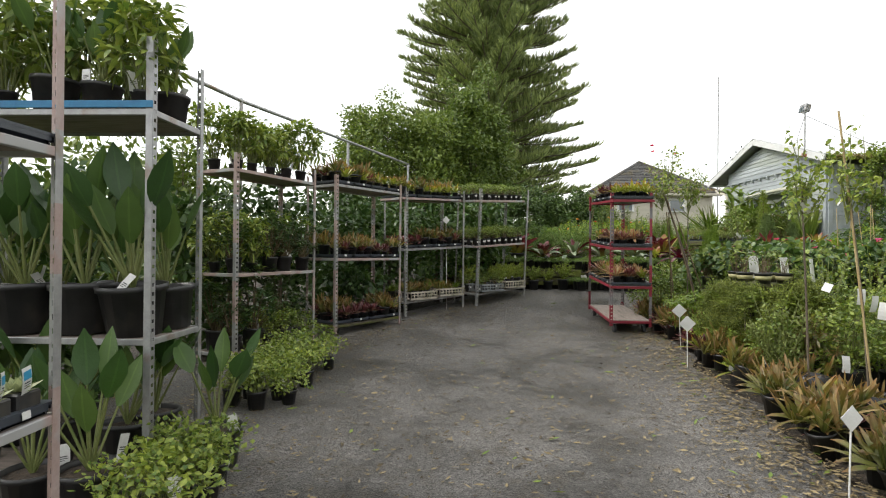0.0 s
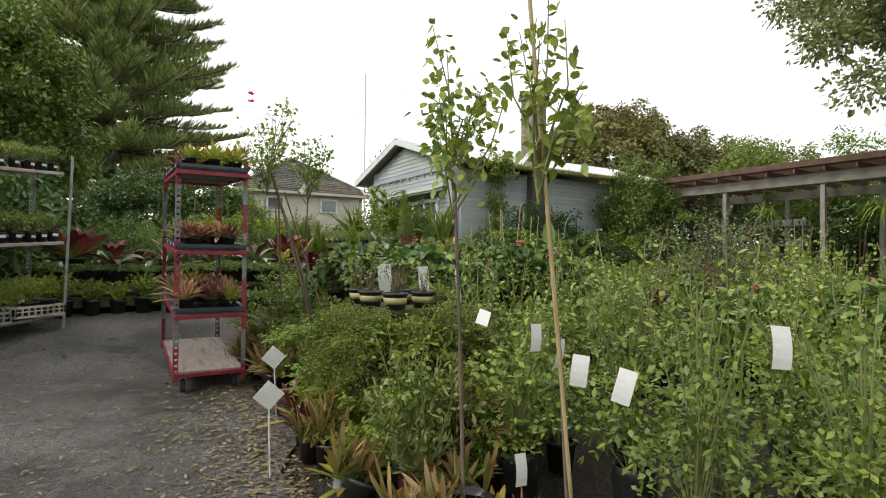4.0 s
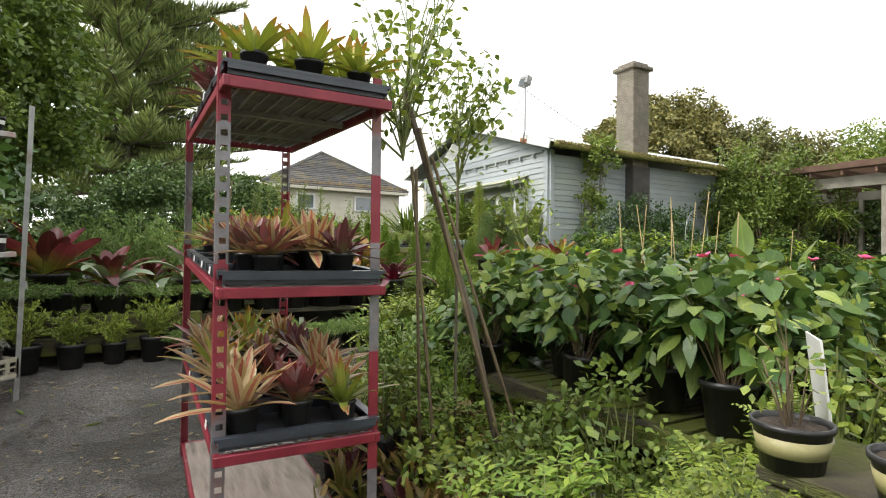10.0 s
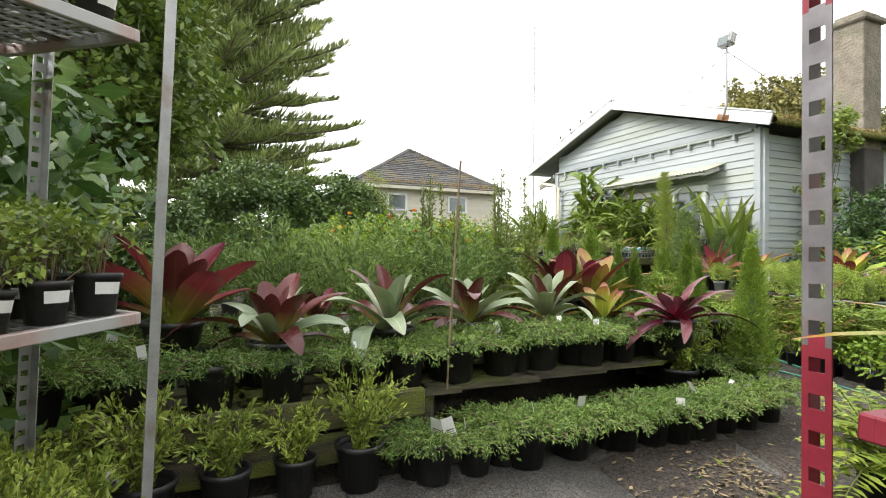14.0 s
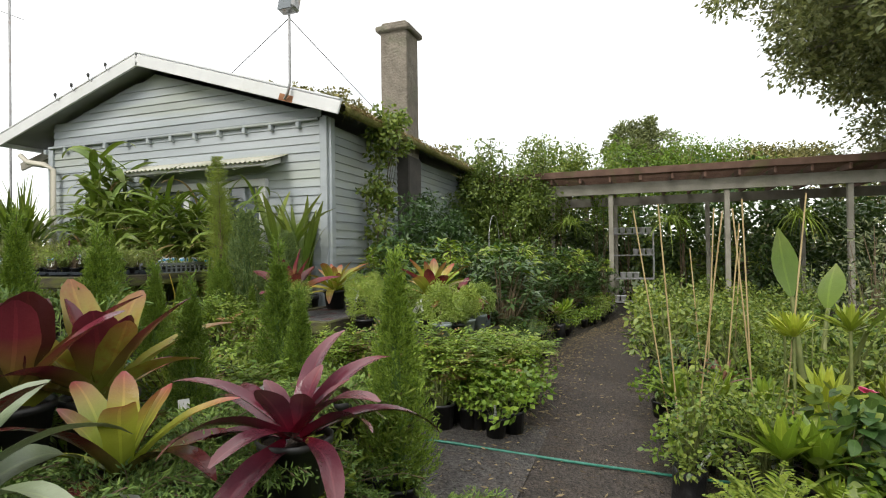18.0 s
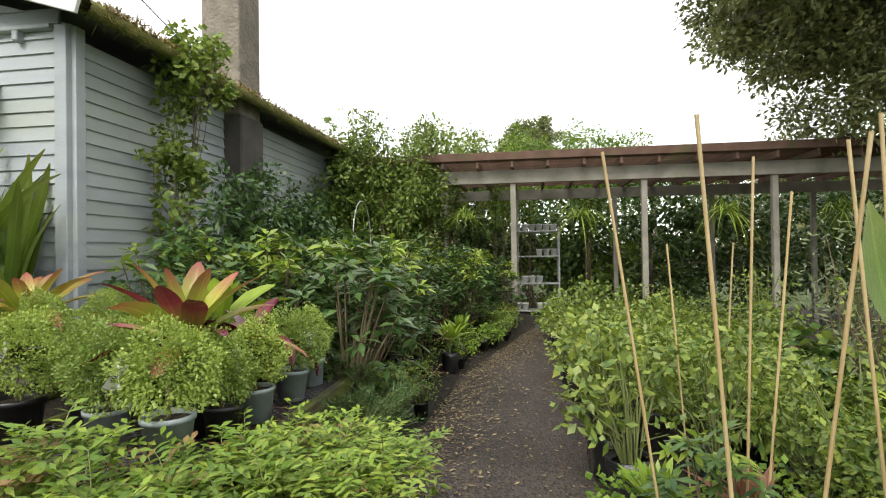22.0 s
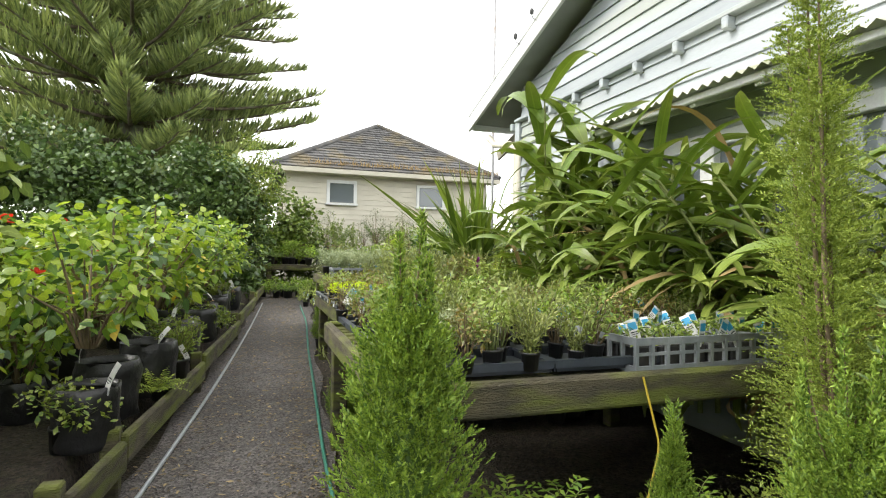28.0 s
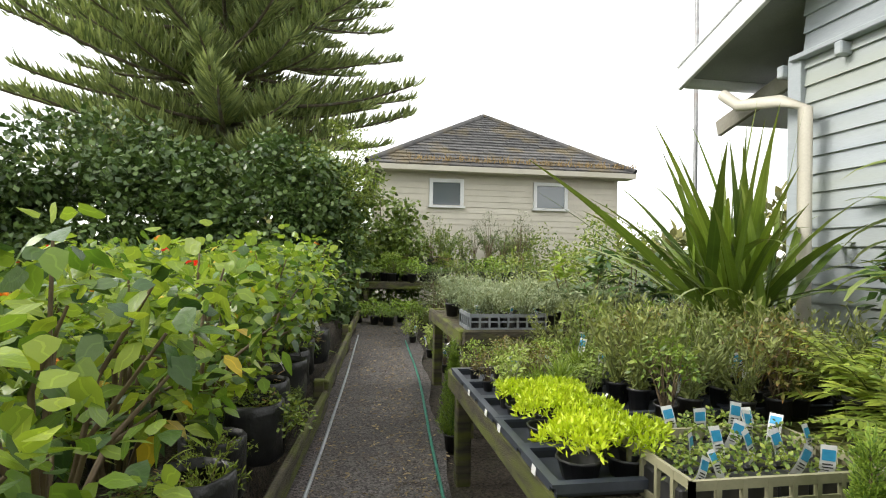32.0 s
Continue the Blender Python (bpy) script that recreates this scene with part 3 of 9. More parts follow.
def clumps(rx, rz, k, z0=0.0, lo=-0.4):
    c = sph(k, lo) * rng.uniform(0.45, 1.0, (k, 1)) ** 0.5
    return c * [rx, rx, rz] + [0, 0, z0 + rz]


def shrub(rx, h, k, per, ll, lw, mats=(0,), z=0.0, stem=True, nseg=2, prof="oval", bend=0.25, spread=0.35, up=0.4, lo=-0.5, g=None, stem_mat=1, stem_r=0.006):
    """Stems that end in k clumps, each with its leaves set round it, so that the outline is uneven."""
    g = g or Geo()
    c = clumps(rx, h / 2, k, z, lo)
    cr = spread * rx
    n = k * per
    o = np.repeat(c, per, 0)
    q = sph(n) * rng.uniform(0.1, 1, (n, 1)) ** 0.6 * [cr, cr, cr * 0.9]
    p = o + q
    p[:, 2] = np.maximum(p[:, 2], z + 0.01)
    d = unit(q) + rng.normal(0, 0.5, (n, 3)) + [0, 0, up]
    sel = rng.integers(0, len(mats), n)
    for j, m in enumerate(mats):
        t = sel == j
        if t.any():
            g.leaves(p[t], d[t], ll * rng.uniform(0.6, 1.25, t.sum()), lw * rng.uniform(0.7, 1.2, t.sum()), nseg, prof, bend, mat=m)
    if stem:
        for q in c[:: max(1, k // 14)]:
            b = np.array([q[0] * 0.15, q[1] * 0.15, z - 0.02])
            mid = (b + q) / 2 + rng.normal(0, 0.02, 3) + [-q[0] * 0.15, -q[1] * 0.15, 0.05]
            g.tube([b, mid, q], [stem_r, stem_r * 0.8, stem_r * 0.4], 4, stem_mat)
    return g


def column(r, h, n, mat=0, z=0.0, ll=0.07, lw=0.018, sharp=1.0, g=None, core=1.0):
    """A conifer column of flat upright sprays with ragged tips."""
    g = g or Geo()
    per = 10
    m = n // per
    # dark core added inside, standing in for shade between the sprays
    g.lathe([(r * 0.1 * core, z + 0.02), (r * 0.16 * core, z + h * 0.15), (r * 0.12 * core, z + h * 0.45), (r * 0.06 * core, z + h * 0.75), (0.004, z + h * 0.93)], 9, 2, wob=0.12)
    t = rng.uniform(0, 1, m) ** 1.15
    prof = np.minimum(1, 0.55 + t * 3) * (1 - t) ** (0.75 * sharp)
    a = rng.uniform(0, 2 * np.pi, m)
    lump = 1 + 0.16 * np.sin(a * 5 + t * 23) + 0.1 * np.sin(a * 3 - t * 41)
    rr = r * np.maximum(prof, 0.05) * lump * rng.uniform(0.3, 0.97, m)
    c = np.stack([rr * np.cos(a), rr * np.sin(a), z + t * h * 0.95], -1)
    d = unit(np.stack([0.6 * np.cos(a), 0.6 * np.sin(a), np.full(m, 0.85)], -1) + rng.normal(0, 0.2, (m, 3)))
    side = unit(np.cross(d, rng.normal(0, 1, (m, 3))))
    u = np.tile(np.linspace(0, 1, per), m)
    sg = np.tile(np.where(np.arange(per) % 2, 1.0, -1.0), m)[:, None]
    D, S = np.repeat(d, per, 0), np.repeat(side, per, 0)
    p = np.repeat(c, per, 0) + D * (u * ll * 2.2)[:, None]
    g.leaves(p, D + S * sg * 0.75 * (1.05 - u)[:, None] + rng.normal(0, 0.15, (m * per, 3)), ll * (1.15 - 0.55 * u) * rng.uniform(0.7, 1.2, m * per), lw * rng.uniform(0.7, 1.3, m * per), 1, "oval", 0.05, mat=mat, side_tilt=0.6)
    g.tube([(0, 0, z - 0.05), (0, 0, z + h * 0.9)], [0.012, 0.004], 5, 1)
    return g


def spray_branches(nb, r, h, pts, mat=0, z=0.0, ll=0.05, lw=0.009, rise=0.5, droop=0.5, per=5, g=None, stem_mat=1):
    """Feathery branches that arch outwards, with short sprays on both sides."""
    g = g or Geo()
    for b in range(nb):
        a = rng.uniform(0, 2 * np.pi)
        ln = r * rng.uniform(0.55, 1.15)
        s = np.linspace(0, 1, pts)
        hz = h * rng.uniform(0.4, 1.1)
        x = np.stack([np.cos(a) * ln * s, np.sin(a) * ln * s, z + hz * (rise * 2 * s - droop * 1.4 * s**2)], -1) + rng.normal(0, 0.008, (pts, 3))
        g.tube(x[::3] if pts > 6 else x, 0.003, 3, stem_mat)
        p = np.repeat(x, per, 0) + rng.normal(0, 0.012, (pts * per, 3))
        f = unit(np.gradient(x, axis=0))
        d = np.repeat(f, per, 0) + rng.normal(0, 0.65, (pts * per, 3)) + [0, 0, 0.25]
        g.leaves(p, d, ll * rng.uniform(0.6, 1.4, pts * per), lw, 1, "oval", 0.1, mat=mat, side_tilt=1.0)
    return g


def fern(nf, l, mat=0, z=0.0, e0=70, e1=25, w=0.12, pin=16, g=None):
    g = g or Geo()
    for i in range(nf):
        a, el = i * 2.4 + rng.normal(0, 0.2), radians(rng.uniform(e1, e0))
        s = np.linspace(0.05, 1, pin)
        ln = l * rng.uniform(0.7, 1.1)
        f = np.array([math.cos(a) * math.cos(el), math.sin(a) * math.cos(el), math.sin(el)])
        x = f * (ln * s)[:, None]
        x[:, 2] += z - 0.45 * ln * math.cos(el) * s**2
        g.tube(x[::3], 0.003, 3, 1)
        side = np.array([-math.sin(a), math.cos(a), 0])
        for sg in (-1, 1):
            d = side * sg + f * 0.45 + rng.normal(0, 0.12, (pin, 3))
            g.leaves(x, d, w * np.sin(np.pi * np.clip(s, 0.12, 0.97) ** 0.7) + 0.01, 0.028 * ln / 0.5, 2, "oval", 0.25, mat=mat, side_tilt=0.2)
    return g


def flower(g, p, r, mat, n=5, d=(0, 0, 1)):
    a = np.linspace(0, 2 * np.pi, n, endpoint=False)
    d = unit(np.array(d, float))
    u = unit(np.cross(d, [0.3, 0.9, 0.1]))
    v = np.cross(d, u)
    dd = np.cos(a)[:, None] * u + np.sin(a)[:, None] * v + d * 0.5
    g.leaves(np.repeat([p], n, 0), dd, r, r * 0.95, 3, "broad", 0.05, mat=mat, side_tilt=0.3)


# ---- kinds of potted plant: name, words, and several shapes of each ----
KINDS = {}


def kind(key, name, label, category, group, make, pot, variants=3, tags=0.35, pot_label="black plastic pot", soil=False, blue=False):
    """pot: (radius, height, material, is a bag) or None. make() gives a Geo and its materials; its origin is the pot's rim height."""
    vs = []
    for _ in range(variants):
        ps = []
        if pot:
            r, h, pm, bag = pot
            ps += [("grow_bag" if bag else "pot", pot_mesh(r, h, pm, bag, 16 if soil else 12), pot_label)] + ([("soil", soil_mesh(r, h), "")] if soil else [])
        g, mats = make()
        me = g.mesh("foliage", mats)
        if pot:
            me.transform(Matrix.Translation((0, 0, pot[1] * 0.88)))
        ps.append(("foliage", me, ""))
        if key == "dwarf":
            r, h = pot[:2]
            th = np.radians(np.linspace(-125, -55, 7))
            lb = Geo()
            lb.add([((r * (0.76 + 0.19 * f / 0.88) + 0.002) * math.cos(q), (r * (0.76 + 0.19 * f / 0.88) + 0.002) * math.sin(q), h * f) for q in th for f in (0.5, 0.78)], [(2 * i, 2 * i + 2, 2 * i + 3, 2 * i + 1) for i in range(6)])
            ps.append(("label", lb.mesh("label", M_TAG), "white printed pot label"))
        vs.append(ps)
    KINDS[key] = dict(name=name, label=label, category=category, group=group, variants=vs, tags=tags, pot=pot, blue=blue)


def plant(key, x, y, z=None, s=1.0, rz=None, tag=None, label="", tilt=0.0):
    k = KINDS[key]
    z = gz(y) if z is None else z
    m = pose(x, y, z, rng.normal(0, tilt), rng.normal(0, tilt), rng.uniform(0, 360) if rz is None else rz) @ Matrix.Scale(s, 4)
    ob = thing(k["name"], label or k["label"], k["category"], m, k["group"])
    for n, me, lab in k["variants"][rng.integers(len(k["variants"]))]:
        part(n, me, ob, lab)
    if (rng.random() < k["tags"]) if tag is None else tag:
        h = k["pot"][1] if k["pot"] else 0.02
        r = k["pot"][0] if k["pot"] else 0.08
        a = rng.uniform(0, 6.28)
        if key.startswith("ball"):
            r, h, a = 0.2, 0.36, rng.uniform(2.6, 5.2)
        part("tag", TAGS[2] if k["blue"] else TAGS[rng.integers(2)], ob, "blue and white picture label" if k["blue"] else "white plastic price tag", pose(r * 0.9 * math.cos(a), r * 0.9 * math.sin(a), h * 0.9 + (0.06 if k["blue"] else 0.0), rng.normal(0, 18), rng.normal(0, 22), rng.uniform(0, 360)) @ Matrix.Scale(rng.uniform(0.75, 1.15) / max(s, 0.6), 4))
    return ob


def field(keys, x0, x1, y0, y1, dx, dy, z=None, s=(0.85, 1.15), jit=0.3, skip=0.0, inside=None, weights=None, tilt=2.0):
    """Plants in rows over a rectangle; z is a height, or a height over the ground given as ('up', h)."""
    for i, y in enumerate(np.arange(y0, y1, dy)):
        for x in np.arange(x0 + (dx / 2 if i % 2 else 0), x1, dx):
            px, py = x + rng.uniform(-jit, jit) * dx, y + rng.uniform(-jit, jit) * dy
            if rng.random() < skip or (inside and not inside(px, py)):
                continue
            zz = gz(py) if z is None else gz(py) + z[1] if isinstance(z, tuple) else z
            plant(rng.choice(keys, p=weights), px, py, zz, rng.uniform(*s), tilt=tilt)


P_S, P_M, P_L = (0.055, 0.1, M_POT, False), (0.085, 0.16, M_POT, False), (0.13, 0.24, M_POT, False)
BAG = (0.1, 0.22, M_BAG, True)


def mk_rose():
    g = shrub(0.25, 0.62, 26, 26, 0.04, 0.028, (0, 0, 2), spread=0.36, up=0.2, nseg=2, g=Geo(), lo=-0.9, stem_r=0.004)
    for _ in range(6):
        a, b = rng.uniform(0, 6.28), rng.uniform(0.1, 0.24)
        top = np.array([b * math.cos(a), b * math.sin(a), rng.uniform(0.55, 0.85)])
        g.tube([(0, 0, 0), top * [0.4, 0.4, 0.55], top], [0.006, 0.005, 0.003], 4, 1)
        s = rng.uniform(0.35, 1, 24)
        p = top * s[:, None] + rng.normal(0, 0.02, (24, 3))
        g.leaves(p, sph(24) + [0, 0, 0.2], 0.043 * rng.uniform(0.6, 1.2, 24), 0.03, 2, "oval", 0.2, mat=0)
    return g, [M_LEAF, M_STEM, M_TREE]


def mk_rose_dark():
    return shrub(0.24, 0.55, 26, 22, 0.042, 0.028, (0,), spread=0.36, up=0.2, nseg=2, lo=-0.9, stem_r=0.004), [M_TREE, M_STEM]


def mk_hib():
    g = shrub(0.28, 0.74, 36, 19, 0.064, 0.048, (0, 0, 0, 0, 0, 4), z=0.04, spread=0.44, up=0.15, lo=-0.95, nseg=3, bend=0.35, stem_r=0.008)
    for _ in range(rng.integers(0, 3)):
        q = clumps(0.28, 0.36, 1, 0.2)[0]
        flower(g, q, 0.05, 2, d=q - [0, 0, 0.3])
    for _ in range(4):
        q = clumps(0.28, 0.33, 1, 0.1)[0]
        g.leaves([q], [sph(1)[0]], 0.075, 0.055, 3, "oval", 0.4, mat=3)
    return g, [M_HIB, M_TWIG, rng.choice([M_FLOWER_RED, M_FLOWER_ORANGE, M_FLOWER_RED]), M_YELLOWLEAF, M_DARK]


def mk_hib_open():
    g = shrub(0.3, 0.62, 28, 15, 0.062, 0.048, (0, 0, 0, 4), z=0.24, spread=0.42, up=0.15, lo=-0.85, nseg=3, bend=0.35, stem_r=0.009)
    for _ in range(3):
        q = clumps(0.2, 0.3, 1, 0.1)[0]
        g.leaves([q], [sph(1)[0]], 0.085, 0.066, 3, "oval", 0.4, mat=3)
    return g, [M_HIB, M_TWIG, M_FLOWER_RED, M_YELLOWLEAF, M_DARK]


def mk_hib_dark():
    g = shrub(0.26, 0.56, 22, 12, 0.125, 0.085, (0, 0, 3), spread=0.46, up=0.1, nseg=4, bend=0.4, lo=-0.7)
    for _ in range(rng.integers(0, 2)):
        q = clumps(0.25, 0.3, 1, 0.1)[0]
        flower(g, q, 0.055, 2, d=q - [0, 0, 0.2])
    return g, [M_DARK, M_TWIG, M_FLOWER_PINK, M_TREE]


def mk_camellia():
    """Whorls of lance leaves at the shoot tips, the newest bronze."""
    g = Geo()
    c = clumps(0.3, 0.44, 46, 0.0, -0.7)
    for q in c:
        a = rng.uniform(0, 6.28) + np.linspace(0, 6.28, 12, endpoint=False)
        el = np.radians(rng.uniform(-15, 50, 12))
        d = np.stack([np.cos(a) * np.cos(el), np.sin(a) * np.cos(el), np.sin(el)], -1)
        g.leaves(q + d * 0.01 - [0, 0, 1] * rng.uniform(0, 0.07, (12, 1)), d, 0.095 * rng.uniform(0.7, 1.25, 12), 0.034, 2, "oval", 0.3, mat=2 if q[2] > 0.62 and rng.random() < 0.3 else 0, side_tilt=0.3)
        if rng.random() < 0.5:
            g.tube([(q[0] * 0.15, q[1] * 0.15, 0), q * [0.6, 0.6, 0.6], q], [0.007, 0.005, 0.003], 4, 1)
    return g, [M_DARK, M_TWIG, M_NANDINA]


def mk_ball():
    n = 4600
    q = sph(n, -0.85)
    lump = 1 + 0.12 * np.sin(q[:, :1] * 5 + rng.uniform(0, 6)) + 0.12 * np.sin(q[:, 1:2] * 6 + rng.uniform(0, 6)) + 0.08 * np.sin(q[:, 2:] * 9)
    p = q * [0.19, 0.19, 0.2] * lump * rng.uniform(0.72, 1.05, (n, 1)) + [0, 0, 0.21]
    g = Geo()
    g.leaves(p, q + rng.normal(0, 0.5, (n, 3)), 0.0185 * rng.uniform(0.6, 1.3, n), 0.0125, 1, "broad", 0.1, mat=0, side_tilt=1)
    g.tube([(0, 0, -0.02), (0, 0, 0.15)], 0.01, 5, 1)
    return g, [M_VARIEG, M_TWIG]


def mk_nandina():
    """Ferny compound leaves on arching stalks over a low leafy middle; the newest are coppery."""
    g = shrub(0.2, 0.3, 18, 16, 0.04, 0.019, (0, 2, 2), spread=0.4, up=0.3, nseg=2)
    for q in clumps(0.2, 0.17, 9, 0.06, -0.1):
        new_growth = rng.random() < 0.13
        for i in range(6):
            a, el = i * 1.05 + rng.normal(0, 0.3), radians(rng.uniform(5, 65))
            ln = 0.15 * rng.uniform(0.7, 1.2)
            f = np.array([math.cos(a) * math.cos(el), math.sin(a) * math.cos(el), math.sin(el)])
            x = q + f * (ln * np.linspace(0.15, 1, 5))[:, None] - [0, 0, 1] * (0.05 * np.linspace(0, 1, 5) ** 2)[:, None]
            g.tube(x[[0, 2, 4]], 0.0016, 3, 1)
            side = np.array([-math.sin(a), math.cos(a), 0.0])
            for sg in (-1, 1):
                g.leaves(x, side * sg + f * 0.7 + rng.normal(0, 0.15, (5, 3)), 0.044 * rng.uniform(0.7, 1.2, 5), 0.0165, 2, "oval", 0.25, mat=3 if new_growth else int(rng.choice([0, 2])), side_tilt=0.25)
    return g, [M_NANDINA, M_STEM, M_BRIGHT, M_COPPER]


def mk_ground_green():
    g = shrub(0.24, 0.26, 19, 17, 0.055, 0.036, (0,), spread=0.45, up=0.4, stem_r=0.003, nseg=1)
    return g, [M_BRIGHT, M_STEM]


def mk_juniper():
    return spray_branches(30, 0.33, 0.2, 13, ll=0.03, lw=0.0075, rise=0.62, droop=0.75, per=11), [M_JUNIPER, M_TWIG]


def mk_juniper_up():
    return spray_branches(24, 0.21, 0.42, 10, ll=0.046, lw=0.014, rise=0.65, droop=0.35, per=6), [M_CONIFER, M_TWIG]


def mk_yew():
    """Stiff dark shoots with flat needles on both sides."""
    g = spray_branches(34, 0.26, 0.42, 14, ll=0.03, lw=0.0052, rise=0.62, droop=0.3, per=9)
    return g, [M_YEW, M_STEM]


def mk_feather():
    g = spray_branches(26, 0.32, 0.85, 13, ll=0.05, lw=0.012, rise=0.58, droop=0.34, per=5)
    return g, [M_JUNIPER, M_STEM]


def mk_dwarf():
    g = shrub(0.15, 0.3, 18, 17, 0.036, 0.024, (0,), spread=0.45, up=0.3, stem_r=0.003, nseg=1)
    return g, [M_TREE, M_TWIG]


def mk_thuja():
    g = column(0.25, 1.15, 22000, ll=0.028, lw=0.008)
    for _ in range(4):
        a = rng.uniform(0, 6.28)
        column(0.05, rng.uniform(0.4, 0.6), 600, ll=0.034, lw=0.008, g=g, z=0.75)
    return g, [M_THUJA, M_TWIG, M_DARK]


def mk_cone():
    """A broad soft conifer with feathery blue-green plumes."""
    g = column(0.3, 1.25, 15000, ll=0.042, lw=0.009, sharp=0.75)
    return g, [M_PLUME, M_TWIG, M_DARK]


def mk_spire():
    """A dense lower body with thin wispy leaders above it."""
    g = column(0.21, 0.86, 44000, ll=0.018, lw=0.0062, sharp=0.3, core=3.2)
    for _ in range(7):
        b = rng.normal(0, 0.045, 2)
        h = rng.uniform(0.3, 0.56)
        n = 1100
        t = rng.uniform(0, 1, n)
        p = np.stack([b[0] + rng.normal(0, 0.022, n) * (1.1 - t), b[1] + rng.normal(0, 0.022, n) * (1.1 - t), 0.55 + t * h], -1)
        g.leaves(p, rng.normal(0, 0.45, (n, 3)) + [0, 0, 0.8], 0.024 * rng.uniform(0.5, 1.2, n), 0.006, 1, "oval", 0.05, mat=0)
        g.tube([(0, 0, 0.4), (b[0], b[1], 0.55 + h)], [0.006, 0.002], 4, 1)
    return g, [M_THUJA, M_TWIG, M_DARK]


def mk_plume():
    """A tall loose conifer of fine pale sprays with its stems showing through."""
    g = Geo()
    for _ in range(4):
        b, h = rng.normal(0, 0.09, 2), rng.uniform(1.25, 1.75)
        g.tube([(b[0] * 0.3, b[1] * 0.3, -0.02), (b[0], b[1], h * 0.5), (b[0] * 1.3, b[1] * 1.3, h)], [0.012, 0.008, 0.003], 5, 1)
        m, per = 640, 38
        t = rng.uniform(0.02, 1, m)
        a = rng.uniform(0, 6.28, m)
        d = unit(np.stack([np.cos(a), np.sin(a), 0.35 + 0.6 * t], -1) + rng.normal(0, 0.15, (m, 3)))
        ln = (0.2 * (1 - t) ** 0.5 + 0.05) * rng.uniform(0.6, 1.15, m)
        c = np.stack([b[0] * (0.3 + t), b[1] * (0.3 + t), t * h], -1)
        u = np.tile(np.linspace(0.15, 1, per), m)[:, None]
        D = np.repeat(d, per, 0)
        p = np.repeat(c, per, 0) + D * u * np.repeat(ln, per)[:, None] - [0, 0, 1] * (0.03 * u**2)
        g.leaves(p, D + rng.normal(0, 0.55, (m * per, 3)) + [0, 0, 0.2], 0.0105 * rng.uniform(0.6, 1.3, m * per), 0.0036, 1, "oval", 0.05, mat=0, side_tilt=1.0)
    return g, [M_CONIFER, M_TWIG]


def mk_fern():
    return fern(30, 0.36, e0=75, e1=5, w=0.085, pin=18), [M_FERN, M_STEM]


def mk_brom(mat, n=15, l=0.24, w=0.045, **kw):
    def f():
        return rosette(n, l, w, 0, **kw), [mat]
    return f


def mk_tuft():
    """Several crowded narrow-leaved rosettes of unequal height, some leaves dry."""
    g = Geo()
    for _ in range(4):
        b = rng.normal(0, 0.055, 3) * [1, 1, 0]
        n = 13
        a, el = rng.uniform(0, 6.28, n), np.radians(rng.uniform(28, 86, n))
        d = np.stack([np.cos(a) * np.cos(el), np.sin(a) * np.cos(el), np.sin(el)], -1)
        dry = rng.random(n) < 0.12
        for m, q in ((0, ~dry), (1, dry)):
            if q.any():
                g.leaves(b + d[q] * 0.015, d[q], 0.27 * rng.uniform(0.55, 1.15, q.sum()), 0.024 * rng.uniform(0.7, 1.3, q.sum()), 5, "strap", rng.uniform(0.05, 0.5, q.sum()), cup=0.12, side_tilt=0.3, mat=m)
    return g, [M_BR_SMALL, M_DEAD]


def mk_cordy(mat, n=26, l=0.36, w=0.075, z=0.16):
    def f():
        g = rosette(n, l, w * 0.85, 0, e0=86, e1=30, bend=0.3, prof="oval", z=z, cup=0.1)
        g.tube([(0, 0, -0.03), (0, 0, z + 0.04)], 0.012, 6, 1)
        return g, [mat, M_STEM]
    return f


def mk_stalky():
    """A young large-leaved plant: upright stems with broad upright blades."""
    g = Geo()
    for i in range(9):
        a, el = i * 2.4, radians(rng.uniform(58, 85))
        d = np.array([math.cos(a) * math.cos(el), math.sin(a) * math.cos(el), math.sin(el)])
        ln = rng.uniform(0.22, 0.42)
        g.tube([(0, 0, 0), d * ln], [0.008, 0.005], 5, 1)
        g.leaves([d * ln], [d], rng.uniform(0.2, 0.3), rng.uniform(0.09, 0.12), 5, "oval", 0.12, mat=0, cup=0.12, side_tilt=0.2)
    return g, [M_DARK, M_STEM]


def mk_grass():
    n = 150
    a, el = rng.uniform(0, 6.28, n), np.radians(rng.uniform(35, 88, n))
    d = np.stack([np.cos(a) * np.cos(el), np.sin(a) * np.cos(el), np.sin(el)], -1)
    g = Geo()
    g.leaves(rng.normal(0, 0.02, (n, 3)) * [1, 1, 0], d, rng.uniform(0.2, 0.42, n), 0.009, 4, "needle", 0.45, side_tilt=0.4)
    return g, [M_GRASS]


def mk_rosemary():
    return spray_branches(17, 0.16, 0.34, 7, ll=0.04, lw=0.011, rise=0.6, droop=0.15, per=5), [M_ROSEMARY, M_STEM]


def mk_grey():
    return spray_branches(18, 0.14, 0.24, 8, ll=0.028, lw=0.009, rise=0.55, droop=0.2, per=5), [M_GREY, M_STEM]


def mk_perennial():
    return shrub(0.14, 0.3, 20, 17, 0.034, 0.016, (0, 2), spread=0.42, up=0.5, stem_r=0.004), [M_LEAF, M_TWIG, M_BRIGHT]


def mk_golden():
    return shrub(0.13, 0.28, 18, 18, 0.036, 0.019, (0,), spread=0.42, up=0.5, stem_r=0.004), [M_VARIEG, M_STEM]


def mk_bronze():
    return shrub(0.13, 0.3, 16, 16, 0.035, 0.018, (0,), spread=0.42, up=0.5, stem_r=0.004), [M_BR_SMALL, M_TWIG]


